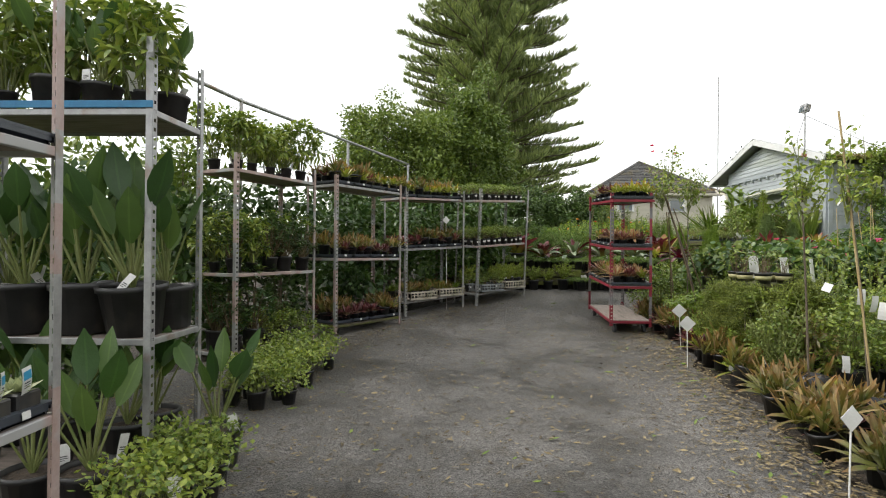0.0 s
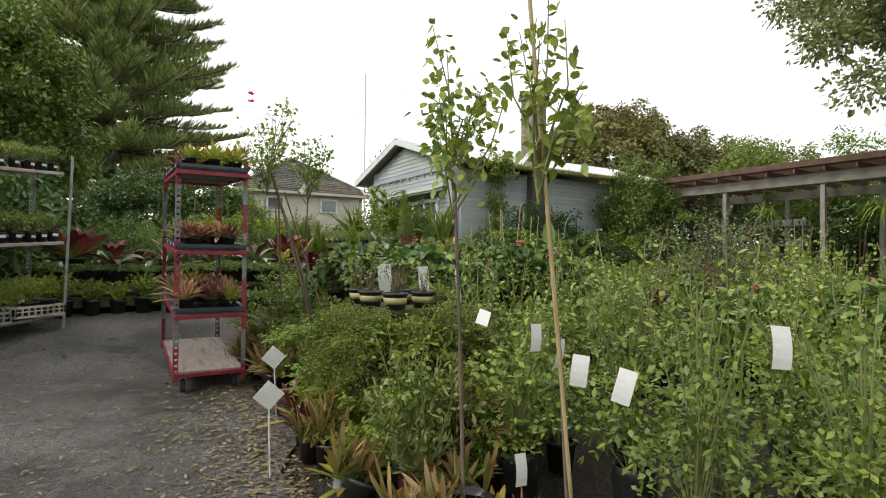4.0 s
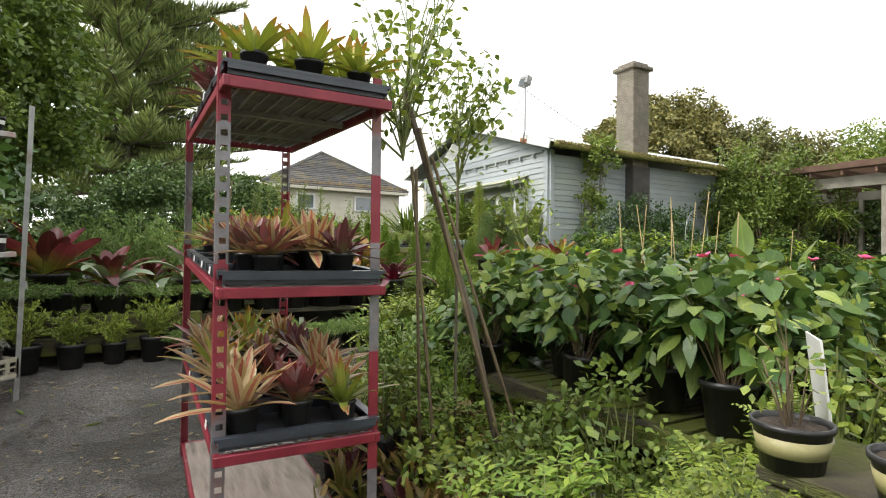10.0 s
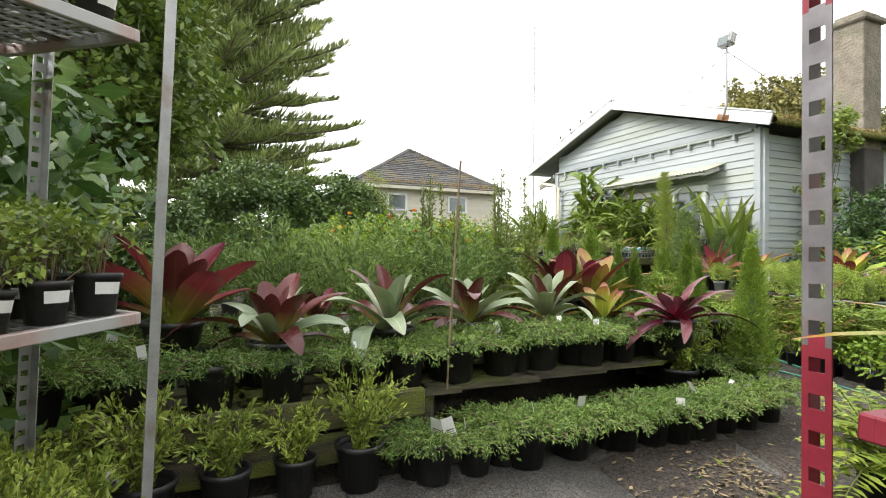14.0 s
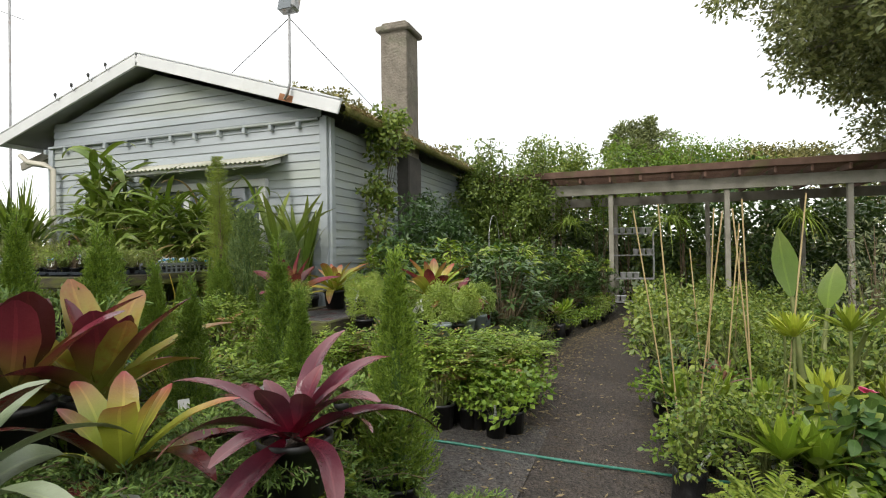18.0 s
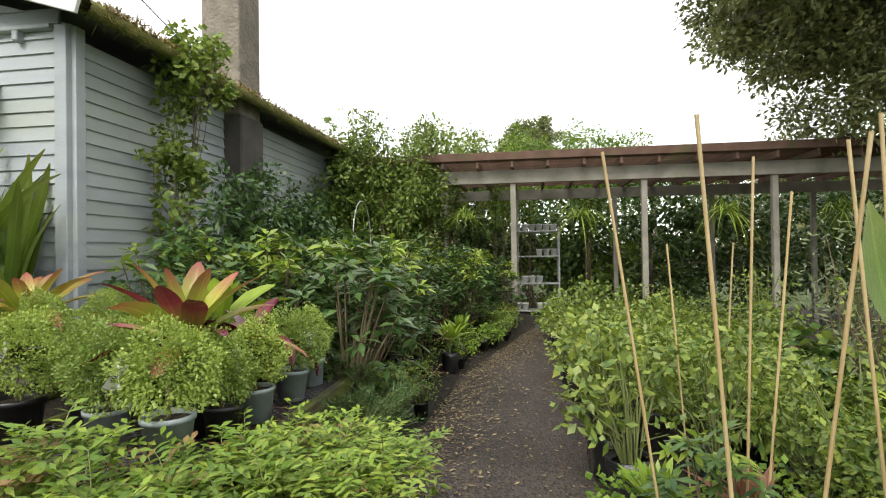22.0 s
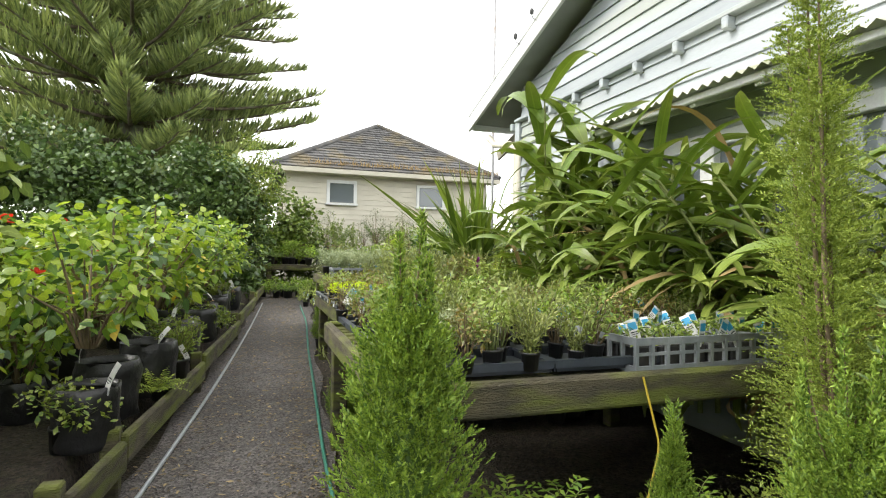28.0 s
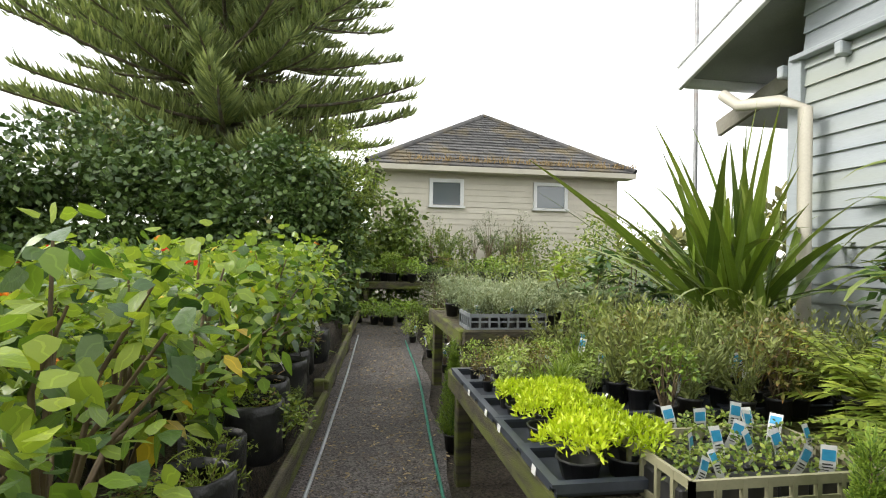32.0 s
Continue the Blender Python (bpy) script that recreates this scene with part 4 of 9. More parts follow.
def mk_rose_tall():
    g = shrub(0.26, 0.55, 28, 22, 0.041, 0.028, (0, 2), spread=0.42, up=0.2, lo=-0.95, stem_r=0.004)
    for _ in range(9):
        a, b = rng.uniform(0, 6.28), rng.uniform(0.1, 0.34)
        e = np.array([b * math.cos(a), b * math.sin(a), rng.uniform(0.7, 1.15)])
        g.tube([(0, 0, 0), e * [0.4, 0.4, 0.55], e], [0.006, 0.005, 0.003], 4, 1)
        s = rng.uniform(0.4, 1, 30)
        p = e * s[:, None] + rng.normal(0, 0.035, (30, 3))
        g.leaves(p, sph(30) + [0, 0, 0.2], 0.045 * rng.uniform(0.6, 1.2, 30), 0.03, 2, "oval", 0.2, mat=0)
    return g, [M_LEAF, M_STEM, M_TREE]


def mk_pencil():
    g = Geo()
    for _ in range(8):
        b = rng.normal(0, 0.08, 3) * [1, 1, 0]
        h = rng.uniform(0.7, 1.35)
        g.tube([b * 0.3, b + [0, 0, h]], [0.006, 0.003], 4, 1)
        n = 330
        t = rng.uniform(0.1, 1, n)
        p = b * (0.3 + 0.7 * t[:, None]) + np.stack([rng.normal(0, 0.016, n), rng.normal(0, 0.016, n), t * h], -1)
        g.leaves(p, rng.normal(0, 0.5, (n, 3)) + [0, 0, 0.8], 0.04 * rng.uniform(0.6, 1.2, n), 0.014, 1, "oval", 0.1, mat=0)
    return g, [M_TREE, M_TWIG]


def mk_olive():
    g = shrub(0.26, 1.0, 34, 15, 0.055, 0.016, (0,), spread=0.4, up=0.6, stem_r=0.006, nseg=1)
    return g, [M_OLIVE, M_TWIG]


def mk_tall_leafy():
    """Upright canes with bright lance leaves."""
    g = shrub(0.28, 0.75, 24, 16, 0.11, 0.045, (0,), spread=0.42, up=0.2, nseg=3, bend=0.4)
    return g, [M_LEAF, M_STEM]


def mk_lime():
    n = 900
    p = rng.uniform(-1, 1, (n, 3)) * [0.15, 0.15, 0.02]
    p[:, 2] += 0.08 + 0.05 * np.cos(p[:, 0] * 8) * np.cos(p[:, 1] * 8)
    g = Geo()
    g.leaves(p, rng.normal(0, 0.7, (n, 3)) + [0, 0, 0.9], 0.045 * rng.uniform(0.5, 1.2, n), 0.014, 1, "oval", 0.1, side_tilt=1)
    return g, [M_LIME]


kind("rose", "potted_rose", "light green rose bush in a black planter bag", "rose bush", "roses in the bed", mk_rose, BAG, 6, 0.4, "black plastic planter bag")
kind("rose_far", "potted_rose", "light green rose bush in a black planter bag", "rose bush", "roses in the bed", lambda: (shrub(0.25, 0.62, 22, 18, 0.055, 0.033, (0,), spread=0.38, up=0.2, nseg=1), [M_LEAF, M_STEM]), BAG, 4, 0.5, "black plastic planter bag")
kind("rose_dark", "potted_rose", "dense green rose bush in a black planter bag", "rose bush", "roses in the bed", mk_rose_dark, BAG, 3, 0.3, "black plastic planter bag")
kind("hib", "potted_hibiscus", "bright green hibiscus with red and orange flowers, black planter bag", "hibiscus", "hibiscus bushes", mk_hib, (0.13, 0.26, M_BAG, True), 5, 0.3, "black plastic planter bag")
kind("hib_open", "potted_hibiscus", "leggy hibiscus with bare lower stems in a black planter bag", "hibiscus", "hibiscus bushes", mk_hib_open, (0.15, 0.3, M_BAG, True), 3, 0.4, "black plastic planter bag")
kind("hib_dark", "potted_hibiscus", "dark glossy hibiscus with pink flowers in a pot", "hibiscus", "pink hibiscus bushes", mk_hib_dark, P_L, 4, 0.3)
kind("camellia", "potted_shrub", "dark glossy evergreen shrub with bronze tips in a pot", "shrub", "evergreen shrubs by the house", mk_camellia, P_L, 4, 0.3)
kind("ball", "potted_euonymus", "clipped round variegated euonymus in a black pot", "shrub", "clipped euonymus", mk_ball, (0.12, 0.2, M_POT, False), 3, 0.5, soil=True)
kind("ball_grey", "potted_euonymus", "clipped round variegated euonymus in a pale grey pot", "shrub", "clipped euonymus", mk_ball, (0.11, 0.2, M_POTGREY, False), 2, 0.5, "pale grey plastic pot", soil=True)
kind("nandina", "potted_nandina", "soft green nandina with pinkish new leaves", "shrub", "nandinas", mk_nandina, P_M, 4, 0.15)
kind("low", "potted_groundcover", "low bright green leafy plant in a black bag", "plant", "low leafy plants", mk_ground_green, P_M, 3, 0.2)
kind("low_d", "potted_groundcover", "low mid-green leafy plant in a black bag", "plant", "low leafy plants", lambda: (shrub(0.24, 0.26, 19, 20, 0.045, 0.03, (0,), spread=0.42, up=0.4, stem_r=0.003, nseg=1), [M_LEAF, M_STEM]), P_M, 3, 0.3)
kind("juniper", "potted_juniper", "spreading green juniper in a black pot", "juniper", "spreading junipers", mk_juniper, P_L, 4, 0.4)
kind("juniper_up", "potted_conifer", "bushy green conifer in a black pot", "conifer", "bushy conifers", mk_juniper_up, P_L, 3, 0.3)
kind("dark_yew", "potted_yew", "dark green needle-leaved yew in a black pot", "shrub", "potted yews", mk_yew, P_M, 2, 0.6)
kind("feather", "potted_shrub", "tall feathery light green shrub in a bag", "shrub", "feathery shrubs", mk_feather, BAG, 4, 0.25)
kind("dwarf", "potted_box", "small dark-leaved bush in a black pot", "shrub", "small bushes on the rack", mk_dwarf, P_M, 3, 0.0)
kind("thuja", "potted_thuja", "upright columnar green thuja in a black pot", "conifer", "column conifers", mk_thuja, P_L, 3, 0.6)
kind("cone", "potted_conifer", "broad soft blue-green conifer in a black pot", "conifer", "soft conifers", mk_cone, P_L, 3, 0.3)
kind("spire", "potted_thuja", "columnar green thuja with thin wispy leaders", "conifer", "column conifers", mk_spire, P_L, 2, 0.9)
kind("plume", "potted_thuja", "tall wispy pale green conifer in a black pot", "conifer", "column conifers", mk_plume, P_L, 1, 0.9)
kind("fern", "potted_fern", "bright green fern with arching fronds", "fern", "ferns", mk_fern, P_M, 3, 0.1)
kind("br_red", "potted_bromeliad", "red and green bromeliad in a small black pot", "bromeliad", "bromeliads on the trolley", mk_brom(M_BR_RED, 17, 0.25, 0.036), P_S, 3, 0.1)
kind("br_dark", "potted_bromeliad", "dark burgundy bromeliad in a small black pot", "bromeliad", "bromeliads on the trolley", mk_brom(M_BR_DARK, 17, 0.24, 0.036), P_S, 3, 0.1)
kind("br_cream", "potted_bromeliad", "cream-striped pink bromeliad in a small black pot", "bromeliad", "bromeliads on the trolley", mk_brom(M_BR_CREAM, 15, 0.26, 0.04), P_S, 2, 0.1)
kind("br_green", "potted_bromeliad", "yellow-green bromeliad with orange tips, black pot", "bromeliad", "bromeliads on the trolley", mk_brom(M_BR_GREEN, 18, 0.27, 0.034), P_S, 3, 0.1)
kind("br_upright", "potted_bromeliad", "upright dusky pink bromeliad in a black pot", "bromeliad", "bromeliads on the trolley", mk_brom(M_BR_DUSK, 20, 0.23, 0.042, e0=86, e1=30), P_S, 3, 0.1)
kind("br_pale", "potted_bromeliad", "cream and pink variegated bromeliad in a black pot", "bromeliad", "bromeliads on the trolley", mk_brom(M_BR_CREAM, 20, 0.26, 0.046, e0=84, e1=30), P_S, 2, 0.1)
kind("br_small", "potted_bromeliad", "olive and bronze narrow-leaved bromeliad in a pot", "bromeliad", "bromeliads along the drive", mk_tuft, P_M, 5, 0.08)
kind("cordy", "potted_cordyline", "green broad-leaved cordyline in a black bag", "cordyline", "cordylines", mk_cordy(M_CORDY), BAG, 3, 0.2, "black plastic planter bag")
kind("cordy_y", "potted_cordyline", "yellow-green cordyline in a black bag", "cordyline", "cordylines", mk_cordy(M_CORDY_Y, 24, 0.34, 0.06), BAG, 2, 0.1, "black plastic planter bag")
kind("cordy_t", "potted_cordyline", "tall-stemmed lime-yellow cordyline in a black bag", "cordyline", "cordylines", mk_cordy(M_CORDY_Y, 34, 0.32, 0.05, 0.95), BAG, 2, 0.1, "black plastic planter bag")
kind("cordy_p", "potted_cordyline", "pink and bronze cordyline in a black bag", "cordyline", "cordylines", mk_cordy(M_CORDY_P, 22, 0.32, 0.055), BAG, 2, 0.1, "black plastic planter bag")
kind("cordy_d", "potted_cordyline", "dark purple upright cordyline in a black bag", "cordyline", "cordylines", mk_cordy(M_BR_DARK, 20, 0.42, 0.05), BAG, 2, 0.1, "black plastic planter bag")
kind("filmy", "potted_fern", "small lime-green fern with fine fronds", "fern", "small ferns", lambda: (fern(20, 0.28, w=0.075, pin=11, e0=75, e1=5), [M_FERN, M_STEM]), P_S, 3, 0.0)
kind("stalky", "potted_strelitzia", "large-leaved dark green plant in a wide black pot", "plant", "large-leaved plants on the rack", mk_stalky, (0.14, 0.22, M_POT, False), 3, 0.8, soil=True)
kind("grass", "potted_grass", "arching green grass in a pot", "grass", "grasses", mk_grass, P_M, 2, 0.1, soil=True)
kind("rosemary", "potted_rosemary", "grey-green upright herb in a small pot", "herb", "herbs on the table", mk_rosemary, P_S, 3, 0.25, blue=True)
kind("grey", "potted_lavender", "silvery grey herb in a small pot", "herb", "silver herbs", mk_grey, P_S, 3, 0.1)
kind("perennial", "potted_perennial", "young green perennial in a small black pot", "plant", "perennials on the table", mk_perennial, P_S, 4, 0.45, blue=True)
kind("golden", "potted_perennial", "yellow-green leafy perennial in a small black pot", "plant", "perennials on the table", mk_golden, P_S, 2, 0.4, blue=True)
kind("bronze", "potted_perennial", "bronze-leaved perennial in a small black pot", "plant", "perennials on the table", mk_bronze, P_S, 2, 0.4, blue=True)
kind("rose_tall", "potted_rose", "tall loose rose bush in a black planter bag", "rose bush", "roses in the bed", mk_rose_tall, BAG, 4, 0.3, "black plastic planter bag")
kind("pencil", "potted_shrub", "tall narrow upright shrub with small leaves", "shrub", "upright shrubs on the bench", mk_pencil, BAG, 2, 0.1, "black plastic planter bag")
kind("olive", "potted_olive", "airy grey-leaved olive shrub in a bag", "shrub", "olive shrubs", mk_olive, BAG, 3, 0.6, "black plastic planter bag")
kind("tall", "potted_shrub", "upright bright-leaved shrub in a black pot", "shrub", "leafy shrubs on the rack", mk_tall_leafy, P_M, 3, 0.3)
kind("lime", "potted_sedum", "low lime-green sedum in a square punnet", "sedum", "lime sedums", mk_lime, (0.1, 0.09, M_POT, False), 2, 0.2)


def blade_mesh(length, width, curl, mat, fold=0.2, tip=2.6, n=12):
    """One broad blade that starts along x and curls over; its edges stand up into a shallow trough."""
    s = np.linspace(0, 1, n + 1)
    th = -curl * s**1.7
    x = np.concatenate([[0], np.cumsum(np.cos((th[1:] + th[:-1]) / 2))]) * length / n
    z = np.concatenate([[0], np.cumsum(np.sin((th[1:] + th[:-1]) / 2))]) * length / n
    taper = 1 - (np.clip(s - (1 - 1.25 / tip), 0, 1) * tip / 1.27) ** 2.2
    w = width / 2 * np.clip(np.minimum(0.72 + 0.55 * s, taper**0.62), 0.03, 1)
    w = w * (1 + 0.04 * np.sin(s * 17 + length * 40))
    f = fold * w * (1.3 - s) + 0.02 * w * np.sin(s * 23)
    sway = length * 0.035 * np.sin(s * 2.6 + width * 90) * s
    rows = [np.stack([x - np.sin(th) * q * f, k * w + sway, z + np.cos(th) * q * f], -1) for k, q in ((-1, 1), (-0.5, 0.3), (0, 0), (0.5, 0.3), (1, 1))]
    v = np.stack(rows, 1)
    idx = np.arange((n + 1) * 5).reshape(n + 1, 5)
    g = Geo()
    uv = np.zeros((n + 1, 5, 2))
    uv[..., 0], uv[..., 1] = s[:, None], np.linspace(0, 1, 5)
    g.add(v, np.stack([idx[:-1, :-1], idx[:-1, 1:], idx[1:, 1:], idx[1:, :-1]], -1), uv)
    return g.mesh("blade", mat)


def alcantarea(x, y, z, s, leafmats, label, n=15, pot=True, rz=0.0, e0=78, e1=16, broad=0.115, length=0.5, curl=(1.25, 0.7, 0.3), inner=0.62, tip=2.6, hp=0.2):
    """A large bromeliad, each blade a part of its own: outer ones curl over, the heart stands up."""
    ob = thing("large_bromeliad", label, "bromeliad", pose(x, y, z, 0, 0, rz) @ Matrix.Scale(s, 4), "large bromeliads")
    part("pot", pot_mesh(0.13, hp, M_POT), ob, "black plastic pot")
    part("soil", soil_mesh(0.13, hp), ob)
    shapes = [blade_mesh(length * k, broad * q, c, m, fold=0.42, tip=tip) for m in leafmats for c, k, q in zip(curl, (1.0, 0.9, inner), (1.0, 1.05, 1.1))]
    k = len(leafmats)
    for i in range(n):
        t = i / (n - 1)
        el = e1 + (e0 - e1) * t + rng.normal(0, 5)
        j = int(rng.random() < (0.75 if t > 0.6 else 0.25)) if k > 1 else 0
        b = 0 if t < 0.45 else 1 if t < 0.75 else 2
        az = i * 137.5 + rng.normal(0, 9)
        a = radians(az)
        part("leaf", shapes[3 * j + b], ob, "", pose(0.025 * math.cos(a), 0.025 * math.sin(a), hp * 0.85 + 0.06 * t, 0, -el, az) @ pose(0, 0, 0, rng.normal(0, 16), 0, 0) @ Matrix.Scale(1.0 + rng.normal(0, 0.1), 4))
    return ob


# ---- ground, drive and paths ----
def sheet(name, xs, ys, mat, lift=0.0, rough=0.0, clip=None):
    g = Geo()
    xs, ys = np.asarray(xs, float), np.asarray(ys, float)
    x, y = np.meshgrid(xs, ys, indexing="ij")
    z = np.interp(y, GY, GZ) + lift
    if rough:
        z = z + rough * np.array([[noise.noise((a * 1.3, b * 1.3, lift * 9)) for b in ys] for a in xs])
    if clip:
        x, y, z = clip(x, y, z)
    i, j = np.meshgrid(np.arange(len(xs) - 1), np.arange(len(ys) - 1), indexing="ij")
    k = len(ys)
    g.add(np.stack([x, y, z], -1), np.stack([i * k + j, (i + 1) * k + j, (i + 1) * k + j + 1, i * k + j + 1], -1))
    return thing(name, "", "", kind="structure", me=g.mesh(name, mat))


FINE = np.r_[-1500, -400, -120, -60, -30, np.arange(-12, 24, 1.5), 30, 60, 120, 400, 1500]
tagged(sheet("ground", FINE, np.r_[-1500, -400, -120, GY[0], -30, -16, -8, np.arange(-4, 30, 1), 30, 60, 120, 400, 1500], M_LAWN, -0.03), "dark soil, mulch and rough grass", "ground")
tagged(sheet("ground_bed", np.arange(-6, 24.1, 0.75), np.arange(-6, 29.1, 0.5), M_EARTH, -0.012), "dark mulch under the potted plants", "ground")


def edge_drive(x, y, z):
    """The drive's sides wander: racks to one side, the bed to the other."""
    t = (x - x.min()) / (x.max() - x.min())
    left = np.interp(y, [-9, 2, 5, 8, 11.2], [-3.4, -3.2, -3.0, -1.9, 0.6])
    right = np.interp(y, [-9, 3, 5, 7, 8.5, 9.6, 11.2], [2.3, 2.25, 2.4, 2.6, 2.95, 3.5, 4.4])
    wob = 0.08 * np.sin(y * 3.1) + 0.05 * np.sin(y * 7.3)
    return left + (right - left) * t + wob * (t > 0.9), y, z


tagged(sheet("drive", np.linspace(0, 1, 30), np.arange(-9, 11.21, 0.2), M_DRIVE, 0.002, 0.01, edge_drive), "wet grey grit drive with leaf litter", "drive")


def edge_path(x, y, z):
    t = (y - y.min()) / (y.max() - y.min())
    lo = np.interp(x, [3.2, 4.5, 6.5, 9, 12, 16, 22], [9.6, 10.2, 10.2, 10.25, 10.2, 9.7, 8.5])
    hi = np.interp(x, [3.2, 4.5, 5.6, 8.5, 10.9, 14.8, 20, 22], [11.0, 11.1, 11.6, 11.45, 11.3, 10.6, 9.85, 9.6])
    y = lo + (hi - lo) * t + 0.04 * np.sin(x * 3.7)
    return x, y, np.interp(y, GY, GZ) + 0.006


tagged(sheet("path_1", np.arange(3.2, 22.1, 0.3), np.linspace(0, 1, 9), M_TRACK, 0.006, 0, edge_path), "dark gravel garden path", "path")


def edge_path2(x, y, z):
    t = (x - x.min()) / (x.max() - x.min())
    lo = np.interp(y, [11, 13, 15.4, 18, 21, 24, 27], [5.3, 5.35, 5.5, 5.75, 6.0, 6.25, 6.4])
    hi = np.interp(y, [11, 13, 15.4, 18, 21, 24, 27], [6.8, 6.65, 6.6, 6.75, 6.95, 7.2, 7.4])
    return lo + (hi - lo) * t + 0.03 * np.sin(y * 4.1), y, z


tagged(sheet("path_2", np.linspace(0, 1, 8), np.arange(11.0, 27.1, 0.3), M_PATH, 0.012, 0.006, edge_path2), "dark gravel garden path between the benches", "path")


def litter(name, label, n, area, mat, l=0.05, w=0.014, kindmat=None):
    p = area(n)
    p[:, 2] = np.interp(p[:, 1], GY, GZ) + rng.uniform(0.012, 0.022, len(p))
    a = rng.uniform(0, 6.28, len(p))
    g = Geo()
    g.leaves(p, np.stack([np.cos(a), np.sin(a), rng.normal(0, 0.08, len(p))], -1), l * rng.uniform(0.3, 1.3, len(p)), w * rng.uniform(0.5, 1.3, len(p)), 2, "oval", rng.uniform(-0.05, 0.1, len(p)), side_tilt=0.25)
    return thing(name, label, "leaf litter", kind="stuff", me=g.mesh(name, mat))


def drive_area(n):
    p = rng.uniform((-3.0, -2, 0), (2.6, 10.8, 0), (n, 3))
    edge = np.interp(p[:, 1], [-9, 3, 5, 7, 8.5, 9.6, 11.2], [2.3, 2.25, 2.4, 2.6, 2.95, 3.5, 4.4])
    near = rng.random(n) < 0.45
    p[near, 0] = edge[near] - np.abs(rng.normal(0, 0.35, near.sum()))
    lft = rng.random(n) < 0.18
    p[lft, 0] = np.interp(p[lft, 1], [-9, 2, 5, 8, 11.2], [-3.4, -2.6, -2.3, -1.2, 0.9]) + np.abs(rng.normal(0, 0.35, lft.sum()))
    return p


def path_area(n):
    p = rng.uniform((3.2, 10.25, 0), (14, 11.4, 0), (n, 3))
    h = n // 2
    p[:h] = rng.uniform((5.4, 11.2, 0), (6.9, 26, 0), (h, 3))
    return p


litter("leaf_litter", "dry leaves and bark flakes on the wet drive", 21000, drive_area, M_LITTER, 0.05, 0.018)
litter("fallen_leaves", "yellow-green fallen leaves on the drive", 420, drive_area, M_GRASS, 0.1, 0.024)
litter("path_litter", "dry leaves on the gravel path", 2600, path_area, M_LITTER, 0.045, 0.018)


def verge_area(n):
    """The sides of both paths, thickest at the edge."""
    h = n // 2
    off = np.abs(rng.normal(0, 0.22, n))
    x = rng.uniform(6.6, 15, h)
    a = np.stack([x, np.interp(x, [6.6, 8.5, 10.9, 14.8], [11.5, 11.45, 11.3, 10.6]) - off[:h], np.zeros(h)], -1)
    y = rng.uniform(12, 26, n - h)
    right = np.arange(n - h) % 3 > 0
    b = np.stack([np.where(right, np.interp(y, [11.5, 15, 19, 26], [6.6, 6.55, 6.75, 7.0]) - off[h:], np.interp(y, [12, 16, 18.5, 26], [5.35, 5.62, 5.9, 6.42]) + off[h:]), y, np.zeros(n - h)], -1)
    return np.concatenate([a, b])


litter("verge_litter", "brown bark and leaf litter along the path sides", 9000, verge_area, M_LITTER, 0.04, 0.015)


# ---- racks and trolleys ----
def post_mesh(h, mats, bands=((-1, 0.12), (0.42, 0.85), (1.25, 1.5), (1.76, 9))):
    """A slotted angle post: one whole flange, one flange with slots."""
    g = Geo()
    cuts = [0.0] + [z for b in bands for z in b if 0 < z < h] + [h]
    for a, b in zip(cuts, cuts[1:]):
        g.box((0.0, 0.019, (a + b) / 2), (0.003, 0.038, b - a))
        for x in (0.005, 0.037):
            g.box((x, 0, (a + b) / 2), (0.009, 0.003, b - a))
    for i in range(int(h / 0.05)):
        g.box((0.021, 0, 0.02 + i * 0.05), (0.024, 0.003, 0.03))
    me = g.mesh("post", mats, False)
    for p in me.polygons:
        z = p.center.z
        p.material_index = int(any(a < z < b for a, b in bands)) if len(mats) > 1 else 0
    return me


SLOPE = {}


def shelf_parts(ob, z, L, D, edge, board, mesh_top, tilt):
    """One shelf; it follows the ground's rise by its tilt while the posts stand upright."""
    for nm, c, s in (("front_rail", (L / 2, 0.012, z), (L, 0.022, 0.035)), ("back_rail", (L / 2, D - 0.012, z), (L, 0.022, 0.035)), ("side_rail", (0.012, D / 2, z), (0.022, D, 0.035)), ("side_rail", (L - 0.012, D / 2, z), (0.022, D, 0.035))):
        part(nm, boxmesh(nm, s, edge, 0.003), ob, "", tilt @ Matrix.Translation(c))
    g = Geo()
    if mesh_top:
        for i in range(1, int(L / 0.033)):
            g.box((i * 0.033, D / 2, z + 0.012), (0.006, D - 0.04, 0.006))
        for i in range(1, int(D / 0.05)):
            g.box((L / 2, i * 0.05, z + 0.008), (L - 0.04, 0.007, 0.008))
        for x in (L / 3, 2 * L / 3):
            g.box((x, D / 2, z - 0.004), (0.03, D - 0.04, 0.02))
        part("wire_shelf", g.mesh("wire_shelf", M_GALV, False), ob, "galvanised wire mesh shelf", tilt)
    else:
        part("shelf", boxmesh("shelf", (L - 0.03, D - 0.03, 0.014), board, 0.003), ob, "weathered plywood shelf", tilt @ pose(L / 2, D / 2, z + 0.01))
    return z + 0.02


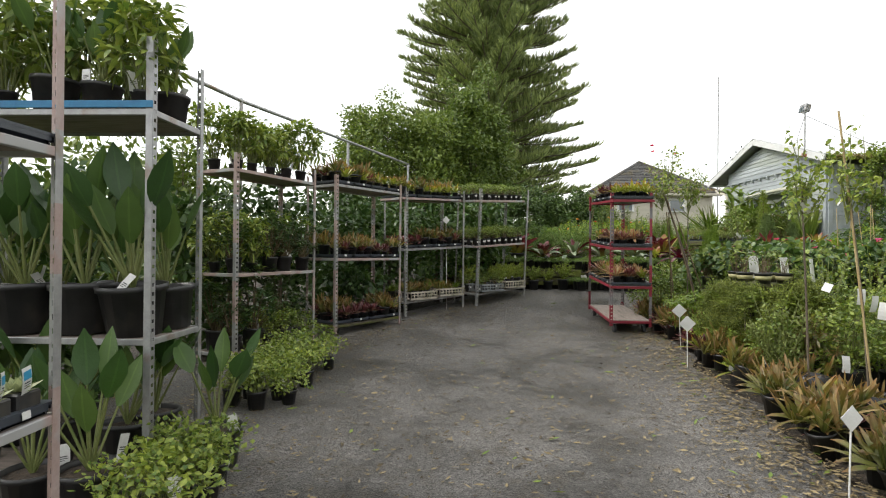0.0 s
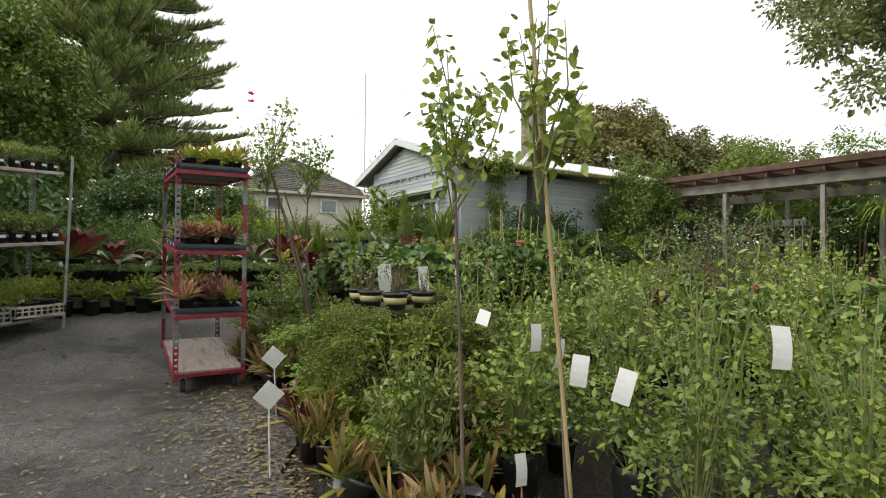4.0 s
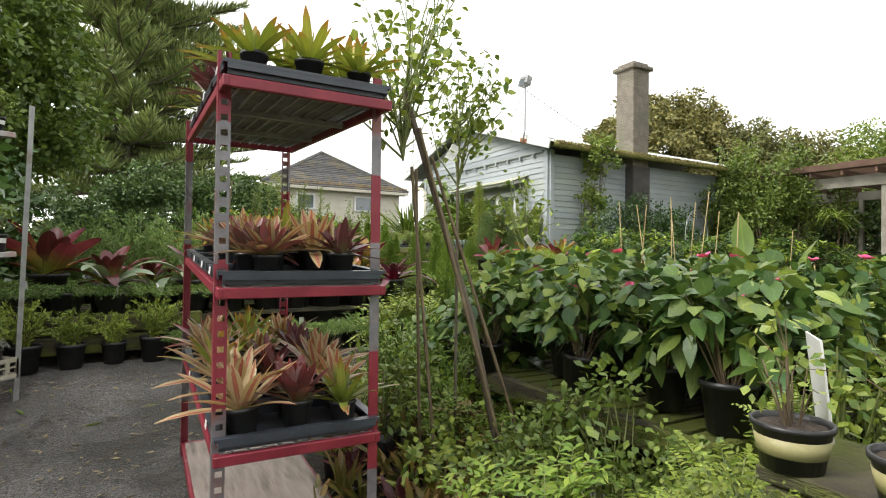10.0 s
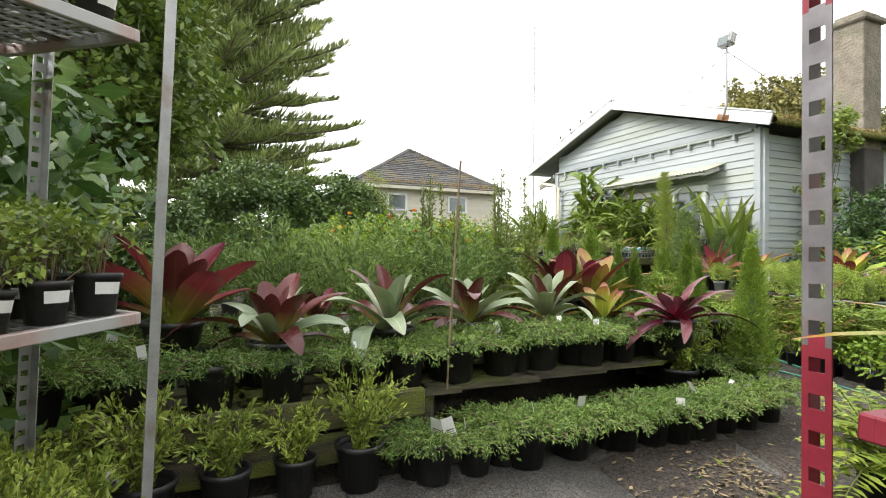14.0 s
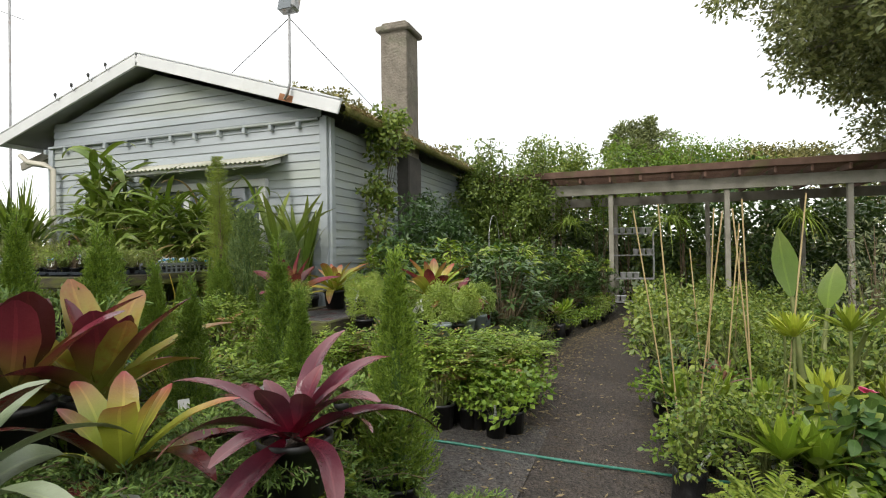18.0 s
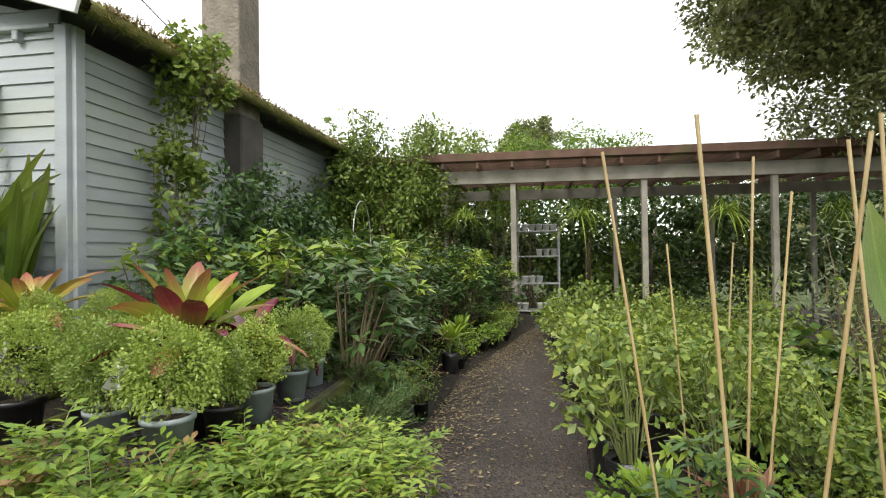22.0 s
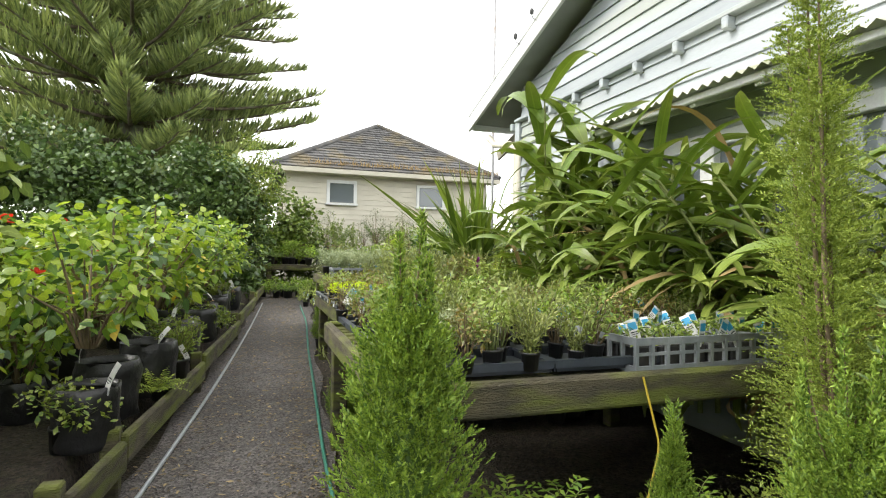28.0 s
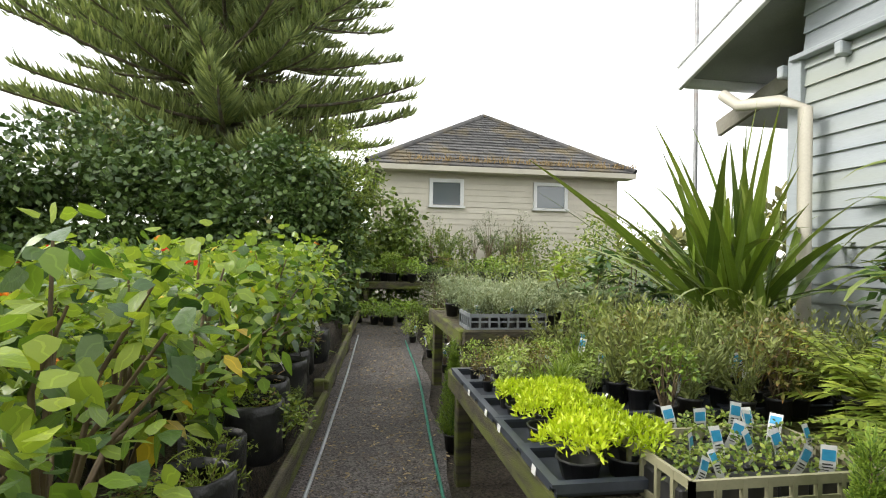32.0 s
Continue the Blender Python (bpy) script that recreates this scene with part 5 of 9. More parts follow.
def rack(name, label, x, y, ang, z, H, shelves, postmats, edge, L=1.35, D=0.565, mesh_top=False, wheels=False, slope=0.0, lean=0.0):
    """Long side from (x, y) towards ang degrees; its depth goes to the left of that; lean tips it to its front."""
    ob = thing(name, label, "plant rack", pose(x, y, z, 0, 0, ang) @ pose(0, 0, 0, lean, 0, 0), "plant racks")
    rise = math.tan(radians(slope))
    SLOPE[ob.name] = slope
    tilt = pose(0, 0, 0, 0, -slope, 0)
    pm = post_mesh(H, postmats)
    if wheels:
        pm.transform(Matrix.Diagonal((0.95, 0.95, 1, 1)))
        near = post_mesh(H, postmats, ((-1, 0.3), (0.7, 1.17), (1.63, 9)))
        near.transform(Matrix.Diagonal((0.95, 0.95, 1, 1)))
    for px, py, r in ((0, 0, 0), (L, 0, 90), (L, D, 180), (0, D, 270)):
        part("post", near if wheels and py == D else pm, ob, "slotted steel angle post", pose(px, py, (0.1 if wheels else 0.02) + px * rise, 0, 0, r))
    for i, s in enumerate(shelves):
        shelf_parts(ob, s, L, D, edge[i % len(edge)], M_PLY, mesh_top and i > 0, tilt)
    if wheels:
        for px in (0.09, L - 0.09):
            for py in (0.08, D - 0.08):
                g = Geo()
                g.lathe([(0.001, -0.018), (0.058, -0.018), (0.062, -0.008), (0.062, 0.008), (0.058, 0.018), (0.001, 0.018)], 16)
                me = g.mesh("wheel", M_RUBBER)
                me.transform(Matrix.Rotation(radians(90), 4, "X"))
                w = part("castor", me, ob, "black rubber wheel", pose(px, py, 0.064 + px * rise))
                part("fork", boxmesh("fork", (0.05, 0.05, 0.06), M_GALV, 0.004), w, "", pose(0, 0, 0.07))
    return ob


def tray_mesh(L, D, h, mat):
    g = Geo()
    t = 0.012
    g.box((0, 0, 0.006), (L - 0.05, D - 0.05, 0.008))
    for sx, sy, lx, ly in ((0, -1, L, t), (0, 1, L, t), (-1, 0, t, D), (1, 0, t, D)):
        g.box((sx * (L / 2 - 0.012), sy * (D / 2 - 0.012), h / 2), (lx - 0.012, ly - 0.0, h))
        g.box((sx * (L / 2 - 0.006), sy * (D / 2 - 0.006), h + 0.003), (lx + 0.012, ly + 0.012, 0.01))
    return g.mesh("tray", mat, False)


def rim_mesh(L, D, h, mat):
    g = Geo()
    for sx, sy, lx, ly in ((0, -1, L + 0.02, 0.03), (0, 1, L + 0.02, 0.03), (-1, 0, 0.03, D - 0.04), (1, 0, 0.03, D - 0.04)):
        g.box((sx * (L / 2 - 0.006), sy * (D / 2 - 0.006), h + 0.004), (lx, ly, 0.011))
        g.box((sx * (L / 2 + 0.006), sy * (D / 2 + 0.006), h - 0.008), (max(0.004, lx - 0.026) if sx == 0 else 0.004, max(0.004, ly - 0.0) if sx else 0.004, 0.022))
    return g.mesh("rim", mat, False)


TRAY = tray_mesh(0.54, 0.31, 0.034, M_TRAY)
RIM = rim_mesh(0.54, 0.31, 0.034, M_TRAYRIM)
CARD = boxmesh("price_card", (0.036, 0.002, 0.026), M_TAG, 0)


def carry_tray(x, y, z, rz, card=True, m=None):
    ob = thing("plant_tray", "black plastic carry tray on a shelf", "tray", m or pose(x, y, z, 0, 0, rz), "carry trays")
    part("body", TRAY, ob)
    part("rim", RIM, ob)
    if card:
        part("price_card", CARD, ob, "blank white price card", pose(0.285, rng.uniform(-0.1, 0.1), 0.03, -6, 0, 90))
    return ob


def crate_mesh(L, D, h, mat):
    """A stacking crate with slots through its walls."""
    g = Geo()
    g.box((0, 0, 0.005), (L, D, 0.01))
    for sy in (-1, 1):
        for z in (0.015, h - 0.012):
            g.box((0, sy * D / 2, z), (L, 0.012, 0.026))
        g.box((0, sy * D / 2, h * 0.55), (L, 0.006, 0.012))
        for x in np.linspace(-L / 2, L / 2, 9):
            g.box((x, sy * D / 2, h / 2), (0.014, 0.014, h))
    for sx in (-1, 1):
        for z in (0.015, h - 0.012):
            g.box((sx * L / 2, 0, z), (0.012, D, 0.026))
        for y in np.linspace(-D / 2, D / 2, 6):
            g.box((sx * L / 2, y, h / 2), (0.014, 0.014, h))
    return g.mesh("crate", mat, False)


CRATE = crate_mesh(0.58, 0.38, 0.13, M_CRATE)
CRATEGREY = crate_mesh(0.58, 0.38, 0.13, M_TRAYGREY)
CRATEGREEN = crate_mesh(0.6, 0.4, 0.14, M_CRATEGREEN)


def on_rack(ob, z, keys, nx, ny, trays=True, s=(0.85, 1.1), L=1.35, D=0.565, tray=None, skip=0.0, turn=-90):
    """Trays and pots on one shelf."""
    m = ob.matrix_basis @ pose(0, 0, 0, 0, -SLOPE[ob.name], 0)
    a = math.degrees(m.to_euler().z)
    zt = z
    if trays:
        for i in range(4):
            carry_tray(0, 0, 0, 0, rng.random() < 0.6, m @ pose(L * (i + 0.5) / 4, 0.2825, z + 0.006, 0, 0, turn))
        zt = z + 0.02
    for i in range(nx):
        for j in range(ny):
            if rng.random() < skip:
                continue
            c = m @ Vector((L * (i + 0.5) / nx + rng.normal(0, 0.012), D * (j + 0.5) / ny + rng.normal(0, 0.012), zt))
            key = rng.choice(keys)
            plant(key, c.x, c.y, c.z, rng.uniform(*s), rz=a + rng.normal(0, 9) if key == "dwarf" else None, tilt=3)


def on_shelf(ob, x, y, z):
    """A place on a rack's shelf, in its own metres."""
    return ob.matrix_basis @ pose(0, 0, 0, 0, -SLOPE[ob.name], 0) @ Vector((x, y, z))


PINK, REDM, GAL = [M_GALV, M_PINKSTEEL], [M_STEELDARK, M_RED], [M_GALV]
rack_z = rack("plant_rack", "tall slotted-steel rack full of large-leaved plants", -3.07, 2.87, 0, gz(2.87), 2.45, (0.06, 0.8, 2.06), GAL, (M_GALV, M_GALV, M_GALV))
rack_y = rack("plant_rack", "slotted-steel rack with trays of succulents", -1.4, 0.52, 92, gz(1.2), 2.3, (0.06, 0.76, 1.7), PINK, (M_GALV, M_PINKSTEEL, M_PINKSTEEL))
part("edge_strip", boxmesh("edge_strip", (1.36, 0.008, 0.04), M_BLUE, 0.002), rack_z, "blue plastic shelf edge strip", pose(0.675, -0.006, 2.1))
rack_a = rack("plant_rack", "slotted-steel rack with leafy shrubs on its shelves", -2.42, 5.55, 69, gz(6.0) - 0.02, 2.2, (0.08, 0.93, 2.04), PINK, (M_GALV, M_PINKSTEEL, M_PINKSTEEL))
rack_b = rack("plant_rack", "slotted-steel rack with bromeliads and small pots", -1.72, 7.0, 58, gz(7.5), 2.1, (0.12, 1.0, 1.98), PINK, (M_WOODMOSS, M_PINKSTEEL, M_GALV))
rack_c = rack("plant_rack", "slotted-steel rack with trays of bromeliads", -0.98, 8.55, 47, gz(8.7), 2.05, (0.24, 1.08, 1.9), GAL, (M_GALV, M_GALV, M_PINKSTEEL), slope=2.5)
rack_d = rack("plant_rack", "slotted-steel rack with rows of small potted bushes", 0.16, 9.5, 46, gz(9.6), 2.06, (0.22, 1.06, 1.86), GAL, (M_GALV, M_PINKSTEEL, M_PINKSTEEL), mesh_top=True, slope=3.5, lean=2.5)
rack_r = rack("plant_trolley", "red wheeled plant trolley with trays of bromeliads", 2.55, 7.61, 89, gz(7.6), 1.86, (0.16, 0.645, 1.18, 1.84), REDM, (M_RED, M_RED, M_RED, M_RED), L=1.46, mesh_top=True, wheels=True, slope=3.2)
part("shelf", boxmesh("deck", (1.36, 0.53, 0.014), M_PLY, 0.003), rack_r, "worn pinkish plywood deck", pose(0, 0, 0, 0, -3.2, 0) @ pose(0.7, 0.2825, 0.182))


# ---- house ----
HX, HY0, HY1, HB = 9.2, 14.3, 19.62, 0.75
APY, APZ, EVZ, RX0, RY0, RY1 = 17.35, 4.89, 3.82, 8.9, 13.92, 20.5
house = thing("house", "old pale blue-grey weatherboard bungalow with white iron roof", "house")


def gable_half(z):
    """How far from the apex the gable wall reaches at height z, under the roof."""
    return max(0.0, (APZ - 0.12 - z) / (APZ - EVZ) * (APY - RY0))


def board(parent, p0, p1, out, h, mat, cut0=0.0, cut1=0.0):
    """One bevel-back weatherboard between two points; its foot stands proud."""
    p0, p1, out = (np.array(k, float) for k in (p0, p1, out))
    u = unit(p1 - p0)
    g = Geo()
    v = [p0 + out * 0.028, p1 + out * 0.028, p1 + out * 0.008 + [0, 0, h + 0.015] - u * cut1, p0 + out * 0.008 + [0, 0, h + 0.015] + u * cut0,
         p0 - out * 0.0, p1 - out * 0.0, p1 - out * 0.012 + [0, 0, h + 0.015] - u * cut1, p0 - out * 0.012 + [0, 0, h + 0.015] + u * cut0]
    g.add(v, [(0, 1, 2, 3), (5, 4, 7, 6), (0, 4, 5, 1), (3, 2, 6, 7), (0, 3, 7, 4), (1, 5, 6, 2)])
    return part("weatherboard", g.mesh("weatherboard", mat, False), parent)


part("wall", boxmesh("wall", (0.1, HY1 - HY0, EVZ - HB), M_BOARD, 0), house, "pale blue-grey weatherboard gable wall", pose(HX + 0.06, (HY0 + HY1) / 2, (EVZ + HB) / 2))
bm = Geo()
bm.add([(HX + 0.01, HY0, EVZ), (HX + 0.01, HY1, EVZ), (HX + 0.01, APY, APZ - 0.12), (HX + 0.01, APY, APZ - 0.12), (HX + 0.1, HY0, EVZ), (HX + 0.1, HY1, EVZ), (HX + 0.1, APY, APZ - 0.12), (HX + 0.1, APY, APZ - 0.12)], [(0, 1, 2, 3), (4, 7, 6, 5)])
part("gable", bm.mesh("gable", M_BOARD, False), house)
BH = 0.118
WY0, WY1, WZ0, WZ1 = 15.25, 17.4, 1.7, 3.02
for i in range(40):
    z = HB + i * BH
    if z > APZ - 0.28:
        break
    half0, slope = gable_half(z), (APY - RY0) / (APZ - EVZ) * (BH + 0.015)
    a, b = max(HY0 + 0.08, APY - half0), min(HY1 - 0.08, APY + half0)
    cut_a, cut_b = slope if a > HY0 + 0.09 else 0, slope if b < HY1 - 0.09 else 0
    spans = [(a, b)] if not (WZ0 < z + BH * 0.6 < WZ1) else [(a, WY0), (WY1, b)]
    for s0, s1 in spans:
        if s1 - s0 > 0.1:
            board(house, (HX, s1, z), (HX, s0, z), (-1, 0, 0), BH, M_BOARD, cut_b if s1 == b else 0, cut_a if s0 == a else 0)
for i in range(26):
    z = HB + i * BH
    if z < EVZ - 0.2:
        board(house, (HX + 0.1, HY0 + 0.0, z), (18.0, HY0 + 0.0, z), (0, -1, 0), BH, M_BOARD)
part("wall", boxmesh("wall", (8.8, 0.1, EVZ - HB - 0.1), M_BOARD, 0), house, "weatherboard side wall", pose(HX + 4.45, HY0 + 0.06, (EVZ + HB - 0.1) / 2))
part("wall", boxmesh("wall", (8.8, 0.1, EVZ - HB - 0.1), M_BOARD, 0), house, "weatherboard far wall", pose(HX + 4.45, HY1 - 0.06, (EVZ + HB - 0.1) / 2))
part("wall", boxmesh("wall", (0.1, HY1 - HY0, EVZ - HB), M_BOARD, 0), house, "weatherboard end wall", pose(18.0, (HY0 + HY1) / 2, (EVZ + HB) / 2))
for y, sx in ((HY0 + 0.035, 1), (HY1 - 0.035, 1)):
    part("corner_board", boxmesh("corner_board", (0.06, 0.11, EVZ - HB - 0.05), M_BOARD, 0.004), house, "pale painted corner board", pose(HX - 0.025, y, (EVZ + HB) / 2))
part("corner_board", boxmesh("corner_board", (0.1, 0.05, EVZ - HB - 0.05), M_BOARD, 0.004), house, "pale painted corner board", pose(HX + 0.05, HY0 - 0.034, (EVZ + HB) / 2))
# roof: two corrugated planes with soffit under them
for sgn, y1 in ((-1, RY0), (1, RY1)):
    n = 170
    xs = np.linspace(RX0, 18.6, n * 2)
    zc = 0.012 * np.sin(np.arange(n * 2) * np.pi / 2)
    ev = EVZ + 0.05 if sgn < 0 else APZ + 0.05 - (APZ - EVZ) * (RY1 - APY) / (APY - RY0)
    g = Geo()
    v = np.stack([np.stack([xs, np.full(n * 2, yy), zz + zc], -1) for yy, zz in ((APY, APZ + 0.05), (y1, ev))], 1)
    g.add(v, [(2 * i, 2 * i + 1, 2 * i + 3, 2 * i + 2) for i in range(n * 2 - 1)])
    part("roof", g.mesh("roof", M_IRON), house, "white corrugated iron roof")
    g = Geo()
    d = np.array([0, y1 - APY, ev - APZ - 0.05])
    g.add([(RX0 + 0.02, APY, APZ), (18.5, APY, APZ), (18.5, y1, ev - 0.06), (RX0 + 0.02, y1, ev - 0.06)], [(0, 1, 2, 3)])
    # soffit in one darker grey than the white roof trim
    part("soffit", g.mesh("soffit", M_SOFFIT, False), house, "grey painted soffit")
    ln = math.hypot(d[1], d[2])
    ang = math.degrees(math.atan2(d[2], d[1]))
    part("bargeboard", boxmesh("bargeboard", (0.035, ln, 0.17), M_WHITE, 0.004), house, "white painted bargeboard", pose(RX0 - 0.015, (APY + y1) / 2, (APZ + ev) / 2 - 0.03, ang if sgn > 0 else ang - 180))
    part("barge_cap", boxmesh("barge_cap", (0.12, ln, 0.025), M_IRON, 0.004), house, "white metal verge flashing", pose(RX0 + 0.03, (APY + y1) / 2, (APZ + ev) / 2 + 0.085, ang if sgn > 0 else ang - 180))
    g = Geo()
    g.tube([(RX0 + 0.04, y1, ev - 0.05), (18.6, y1, ev - 0.05)], 0.06, 8)
    part("gutter", g.mesh("gutter", M_MOSS if sgn < 0 else M_WHITE), house, "moss-grown gutter" if sgn < 0 else "white gutter")
# moss and dry weeds in the near gutter
n = 4600
p = np.stack([RX0 + 0.2 + rng.uniform(0, 1, n) ** 1.3 * 8, RY0 + rng.normal(0.03, 0.06, n), np.full(n, EVZ + 0.03)], -1)
g = Geo()
g.leaves(p, rng.normal(0, 0.6, (n, 3)) + [0, 0, 0.8], 0.1 * rng.uniform(0.3, 1.6, n), 0.017, 2, "needle", 0.35)
part("gutter_growth", g.mesh("gutter_growth", M_DEAD), house, "dry weeds and moss growing along the gutter")
n = 2200
p = np.stack([RX0 + 0.2 + rng.uniform(0, 1, n) * 8.5, RY0 + np.abs(rng.normal(0, 0.12, n)), np.zeros(n)], -1)
p[:, 2] = EVZ + 0.06 + (p[:, 1] - RY0) * (APZ - EVZ) / (APY - RY0)
g = Geo()
g.leaves(p, rng.normal(0, 0.6, (n, 3)) + [0, 0, 0.8], 0.05 * rng.uniform(0.3, 1.4, n), 0.02, 1, "oval", 0.2)
part("roof_moss", g.mesh("roof_moss", M_NANDINA), house, "green moss on the roof edge")
# rust patch by the pole
part("rust_patch", boxmesh("rust_patch", (0.006, 0.22, 0.09), M_RUST, 0), house, "rust stain on the bargeboard", pose(RX0 - 0.035, 14.72, 4.02, 18))
# ledge with brackets across the gable
LZ = 3.78
part("ledge", boxmesh("ledge", (0.075, 5.2, 0.035), M_BOARD, 0.005), house, "moulded ledge across the gable", pose(HX - 0.05, APY - 0.35, LZ))
bk = boxmesh("bracket", (0.085, 0.055, 0.085), M_BOARD, 0.008)
for i in range(12):
    part("bracket", bk, house, "", pose(HX - 0.05, 14.72 + i * 0.45, LZ - 0.06))
# window under the awning
part("window_reveal", boxmesh("window_reveal", (0.02, WY1 - WY0, WZ1 - WZ0), M_DARKROOM, 0), house, "dark room behind the window", pose(HX - 0.004, (WY0 + WY1) / 2, (WZ0 + WZ1) / 2))
win = part("window", boxmesh("head", (0.1, WY1 - WY0, 0.1), M_WHITE), house, "white timber casement window", pose(HX - 0.035, (WY0 + WY1) / 2, WZ1 - 0.05))
for y in np.linspace(WY0 + 0.06, WY1 - 0.06, 4):
    part("mullion", boxmesh("mullion", (0.1, 0.12, WZ1 - WZ0 - 0.2), M_WHITE), win, "", pose(0, y - (WY0 + WY1) / 2, -(WZ1 - WZ0) / 2 + 0.05))
part("sill", boxmesh("sill", (0.16, WY1 - WY0 + 0.1, 0.06), M_WHITE), win, "", pose(-0.02, 0, -(WZ1 - WZ0) + 0.08))
for i in range(3):
    w = (WY1 - WY0 - 0.12) / 3
    part("pane", boxmesh("pane", (0.008, w - 0.12, WZ1 - WZ0 - 0.2), M_GLASS, 0), win, "dark glass pane", pose(0.015, -(WY1 - WY0) / 2 + 0.06 + w * (i + 0.5), -(WZ1 - WZ0) / 2 + 0.05))
# awning
n = 132
ys = np.linspace(14.92, 17.5, n)
zc = 0.014 * np.sin(np.arange(n) * np.pi / 2)
g = Geo()
v = np.stack([np.stack([np.full(n, x), ys, z + zc], -1) for x, z in ((HX - 0.01, 3.34), (HX - 0.5, 3.18))], 1)
g.add(v, [(2 * i, 2 * i + 1, 2 * i + 3, 2 * i + 2) for i in range(n - 1)])
aw = part("awning", g.mesh("awning", M_AWNING), house, "cream corrugated window awning")
for y in np.linspace(15.05, 17.4, 6):
    part("awning_batten", boxmesh("awning_batten", (0.4, 0.05, 0.07), M_WHITE), aw, "", pose(HX - 0.22, y, 3.205, 0, -18, 0))
part("awning_rail", boxmesh("awning_rail", (0.035, 2.5, 0.045), M_WHITE), aw, "", pose(HX - 0.42, 16.2, 3.155))
# chimney
chim = thing("chimney", "tall rough-cast stucco chimney on the side wall", "chimney")
CX, CY = 11.72, 14.33
part("shaft", boxmesh("shaft", (0.52, 0.5, 2.3), M_STUCCO, 0.015), chim, "", pose(CX, CY, 4.75))
# the breast's dark colour is painted shade from the eave above
part("breast", boxmesh("breast", (0.56, 0.56, 2.9), M_BREAST_SHADE, 0.02), chim, "plastered chimney breast with shade painted in", pose(CX, CY, 2.2))
part("cap", boxmesh("cap", (0.66, 0.64, 0.1), M_STUCCO, 0.02), chim, "", pose(CX, CY, 5.9))
part("flue", boxmesh("flue", (0.5, 0.48, 0.08), M_STUCCO, 0.02), chim, "", pose(CX, CY, 5.985))
# floodlight on a pole with stays
fl = thing("floodlight", "grey floodlight on a thin steel pole with wire stays", "floodlight")
FX, FY = 8.82, 14.62
g = Geo()
g.tube([(FX + 0.02, FY + 0.1, 4.0), (FX - 0.02, FY + 0.02, 4.06), (FX, FY, 4.2), (FX, FY, 5.1)], 0.018, 7)
part("pole", g.mesh("pole", M_GALV), fl)
part("lamp_body", boxmesh("lamp_body", (0.17, 0.26, 0.22), M_GALV, 0.03), fl, "", pose(FX, FY, 5.23, 0, 15, 0))
part("lens", boxmesh("lens", (0.01, 0.2, 0.15), M_GLASS, 0.002), fl, "glass lamp front", pose(FX - 0.094, FY, 5.2, 0, 15, 0))
for q in ((9.6, 16.3, 4.72), (10.6, 13.95, 3.9)):
    g = Geo()
    g.tube([(FX, FY, 5.05), q], 0.007, 4)
    part("stay_wire", g.mesh("stay_wire", M_CABLE), fl)
# aerial mast behind the house and small bird-like insulators on the barge
mast = thing("aerial_mast", "thin tall steel aerial mast beside the house", "aerial")
g = Geo()
g.tube([(9.6, 21.3, gz(21.3)), (9.6, 21.3, 8.2)], 0.02, 6)
part("pole", g.mesh("pole", M_GALV), mast)
g = Geo()
g.tube([(9.35, 21.3, 6.5), (9.85, 21.3, 6.5)], 0.006, 4)
part("crossarm", g.mesh("crossarm", M_GALV), mast)
porch = thing("porch", "shadowed lean-to porch at the end of the bungalow", "porch")
part("wall", boxmesh("wall", (0.1, 1.15, 2.8), M_BOARD, 0), porch, "pale weatherboard porch wall", pose(10.5, 20.2, 2.35))
part("door", boxmesh("door", (0.05, 0.8, 2.0), M_SOFFIT, 0.006), porch, "grey painted door", pose(10.43, 20.2, 2.05))
part("roof", boxmesh("roof", (1.5, 1.1, 0.05), M_IRON), porch, "white iron lean-to roof", pose(10.2, 20.2, 3.78, -14, 0, 0))
part("fascia", boxmesh("fascia", (0.04, 1.1, 0.14), M_WOODGREY), porch, "weathered painted fascia", pose(9.43, 20.2, 3.72, -14, 0, 0))
for i in range(4):
    g = Geo()
    g.tube([(0, 0, 0), (-0.05, 0, 0.02), (-0.06, 0, 0.06)], 0.006, 5, 1)
    g.lathe([(0.002, 0.05), (0.022, 0.06), (0.016, 0.075), (0.024, 0.085), (0.014, 0.11), (0.002, 0.115)], 9, 0, (-0.06, 0, 0))
    y = 17.9 + i * 0.36
    thing("insulator", "small dark porcelain insulator on the bargeboard", "insulator", pose(RX0 - 0.03, y, APZ - (y - APY) * 0.312 + 0.06), "insulators", me=g.mesh("insulator", [M_CABLE, M_GALV]))
# downpipe and small porch at the far corner
dp = thing("downpipe", "cream plastic downpipe on the house corner", "downpipe")
g = Geo()
g.tube([(RX0 + 0.1, 20.1, 3.68), (RX0 + 0.12, 19.95, 3.56), (9.06, 19.6, 3.5), (9.06, 19.4, 3.4), (9.06, 19.4, gz(19.4) + 0.1)], 0.042, 9)
part("pipe", g.mesh("pipe", M_CREAM), dp)


# ---- the neighbour's house ----
nb = thing("house", "cream weatherboard house with hipped dark tile roof", "house")
NX0, NX1, NY, NZ = 7.0, 13.15, 29.9, 4.5
part("wall", boxmesh("wall", (NX1 - NX0, 0.12, NZ - 1.0), M_CREAM, 0), nb, "cream weatherboard wall", pose((NX0 + NX1) / 2, NY + 0.07, (NZ + 1.0) / 2))
for x in (NX0, NX1):
    part("wall", boxmesh("wall", (0.12, 7, NZ - 1.0), M_CREAM, 0), nb, "cream weatherboard wall", pose(x, NY + 3.5, (NZ + 1.0) / 2))
for i in range(24):
    z = 1.1 + i * 0.15
    if z < NZ - 0.1:
        board(nb, (NX0, NY, z), (NX1, NY, z), (0, -1, 0), 0.15, M_CREAM)
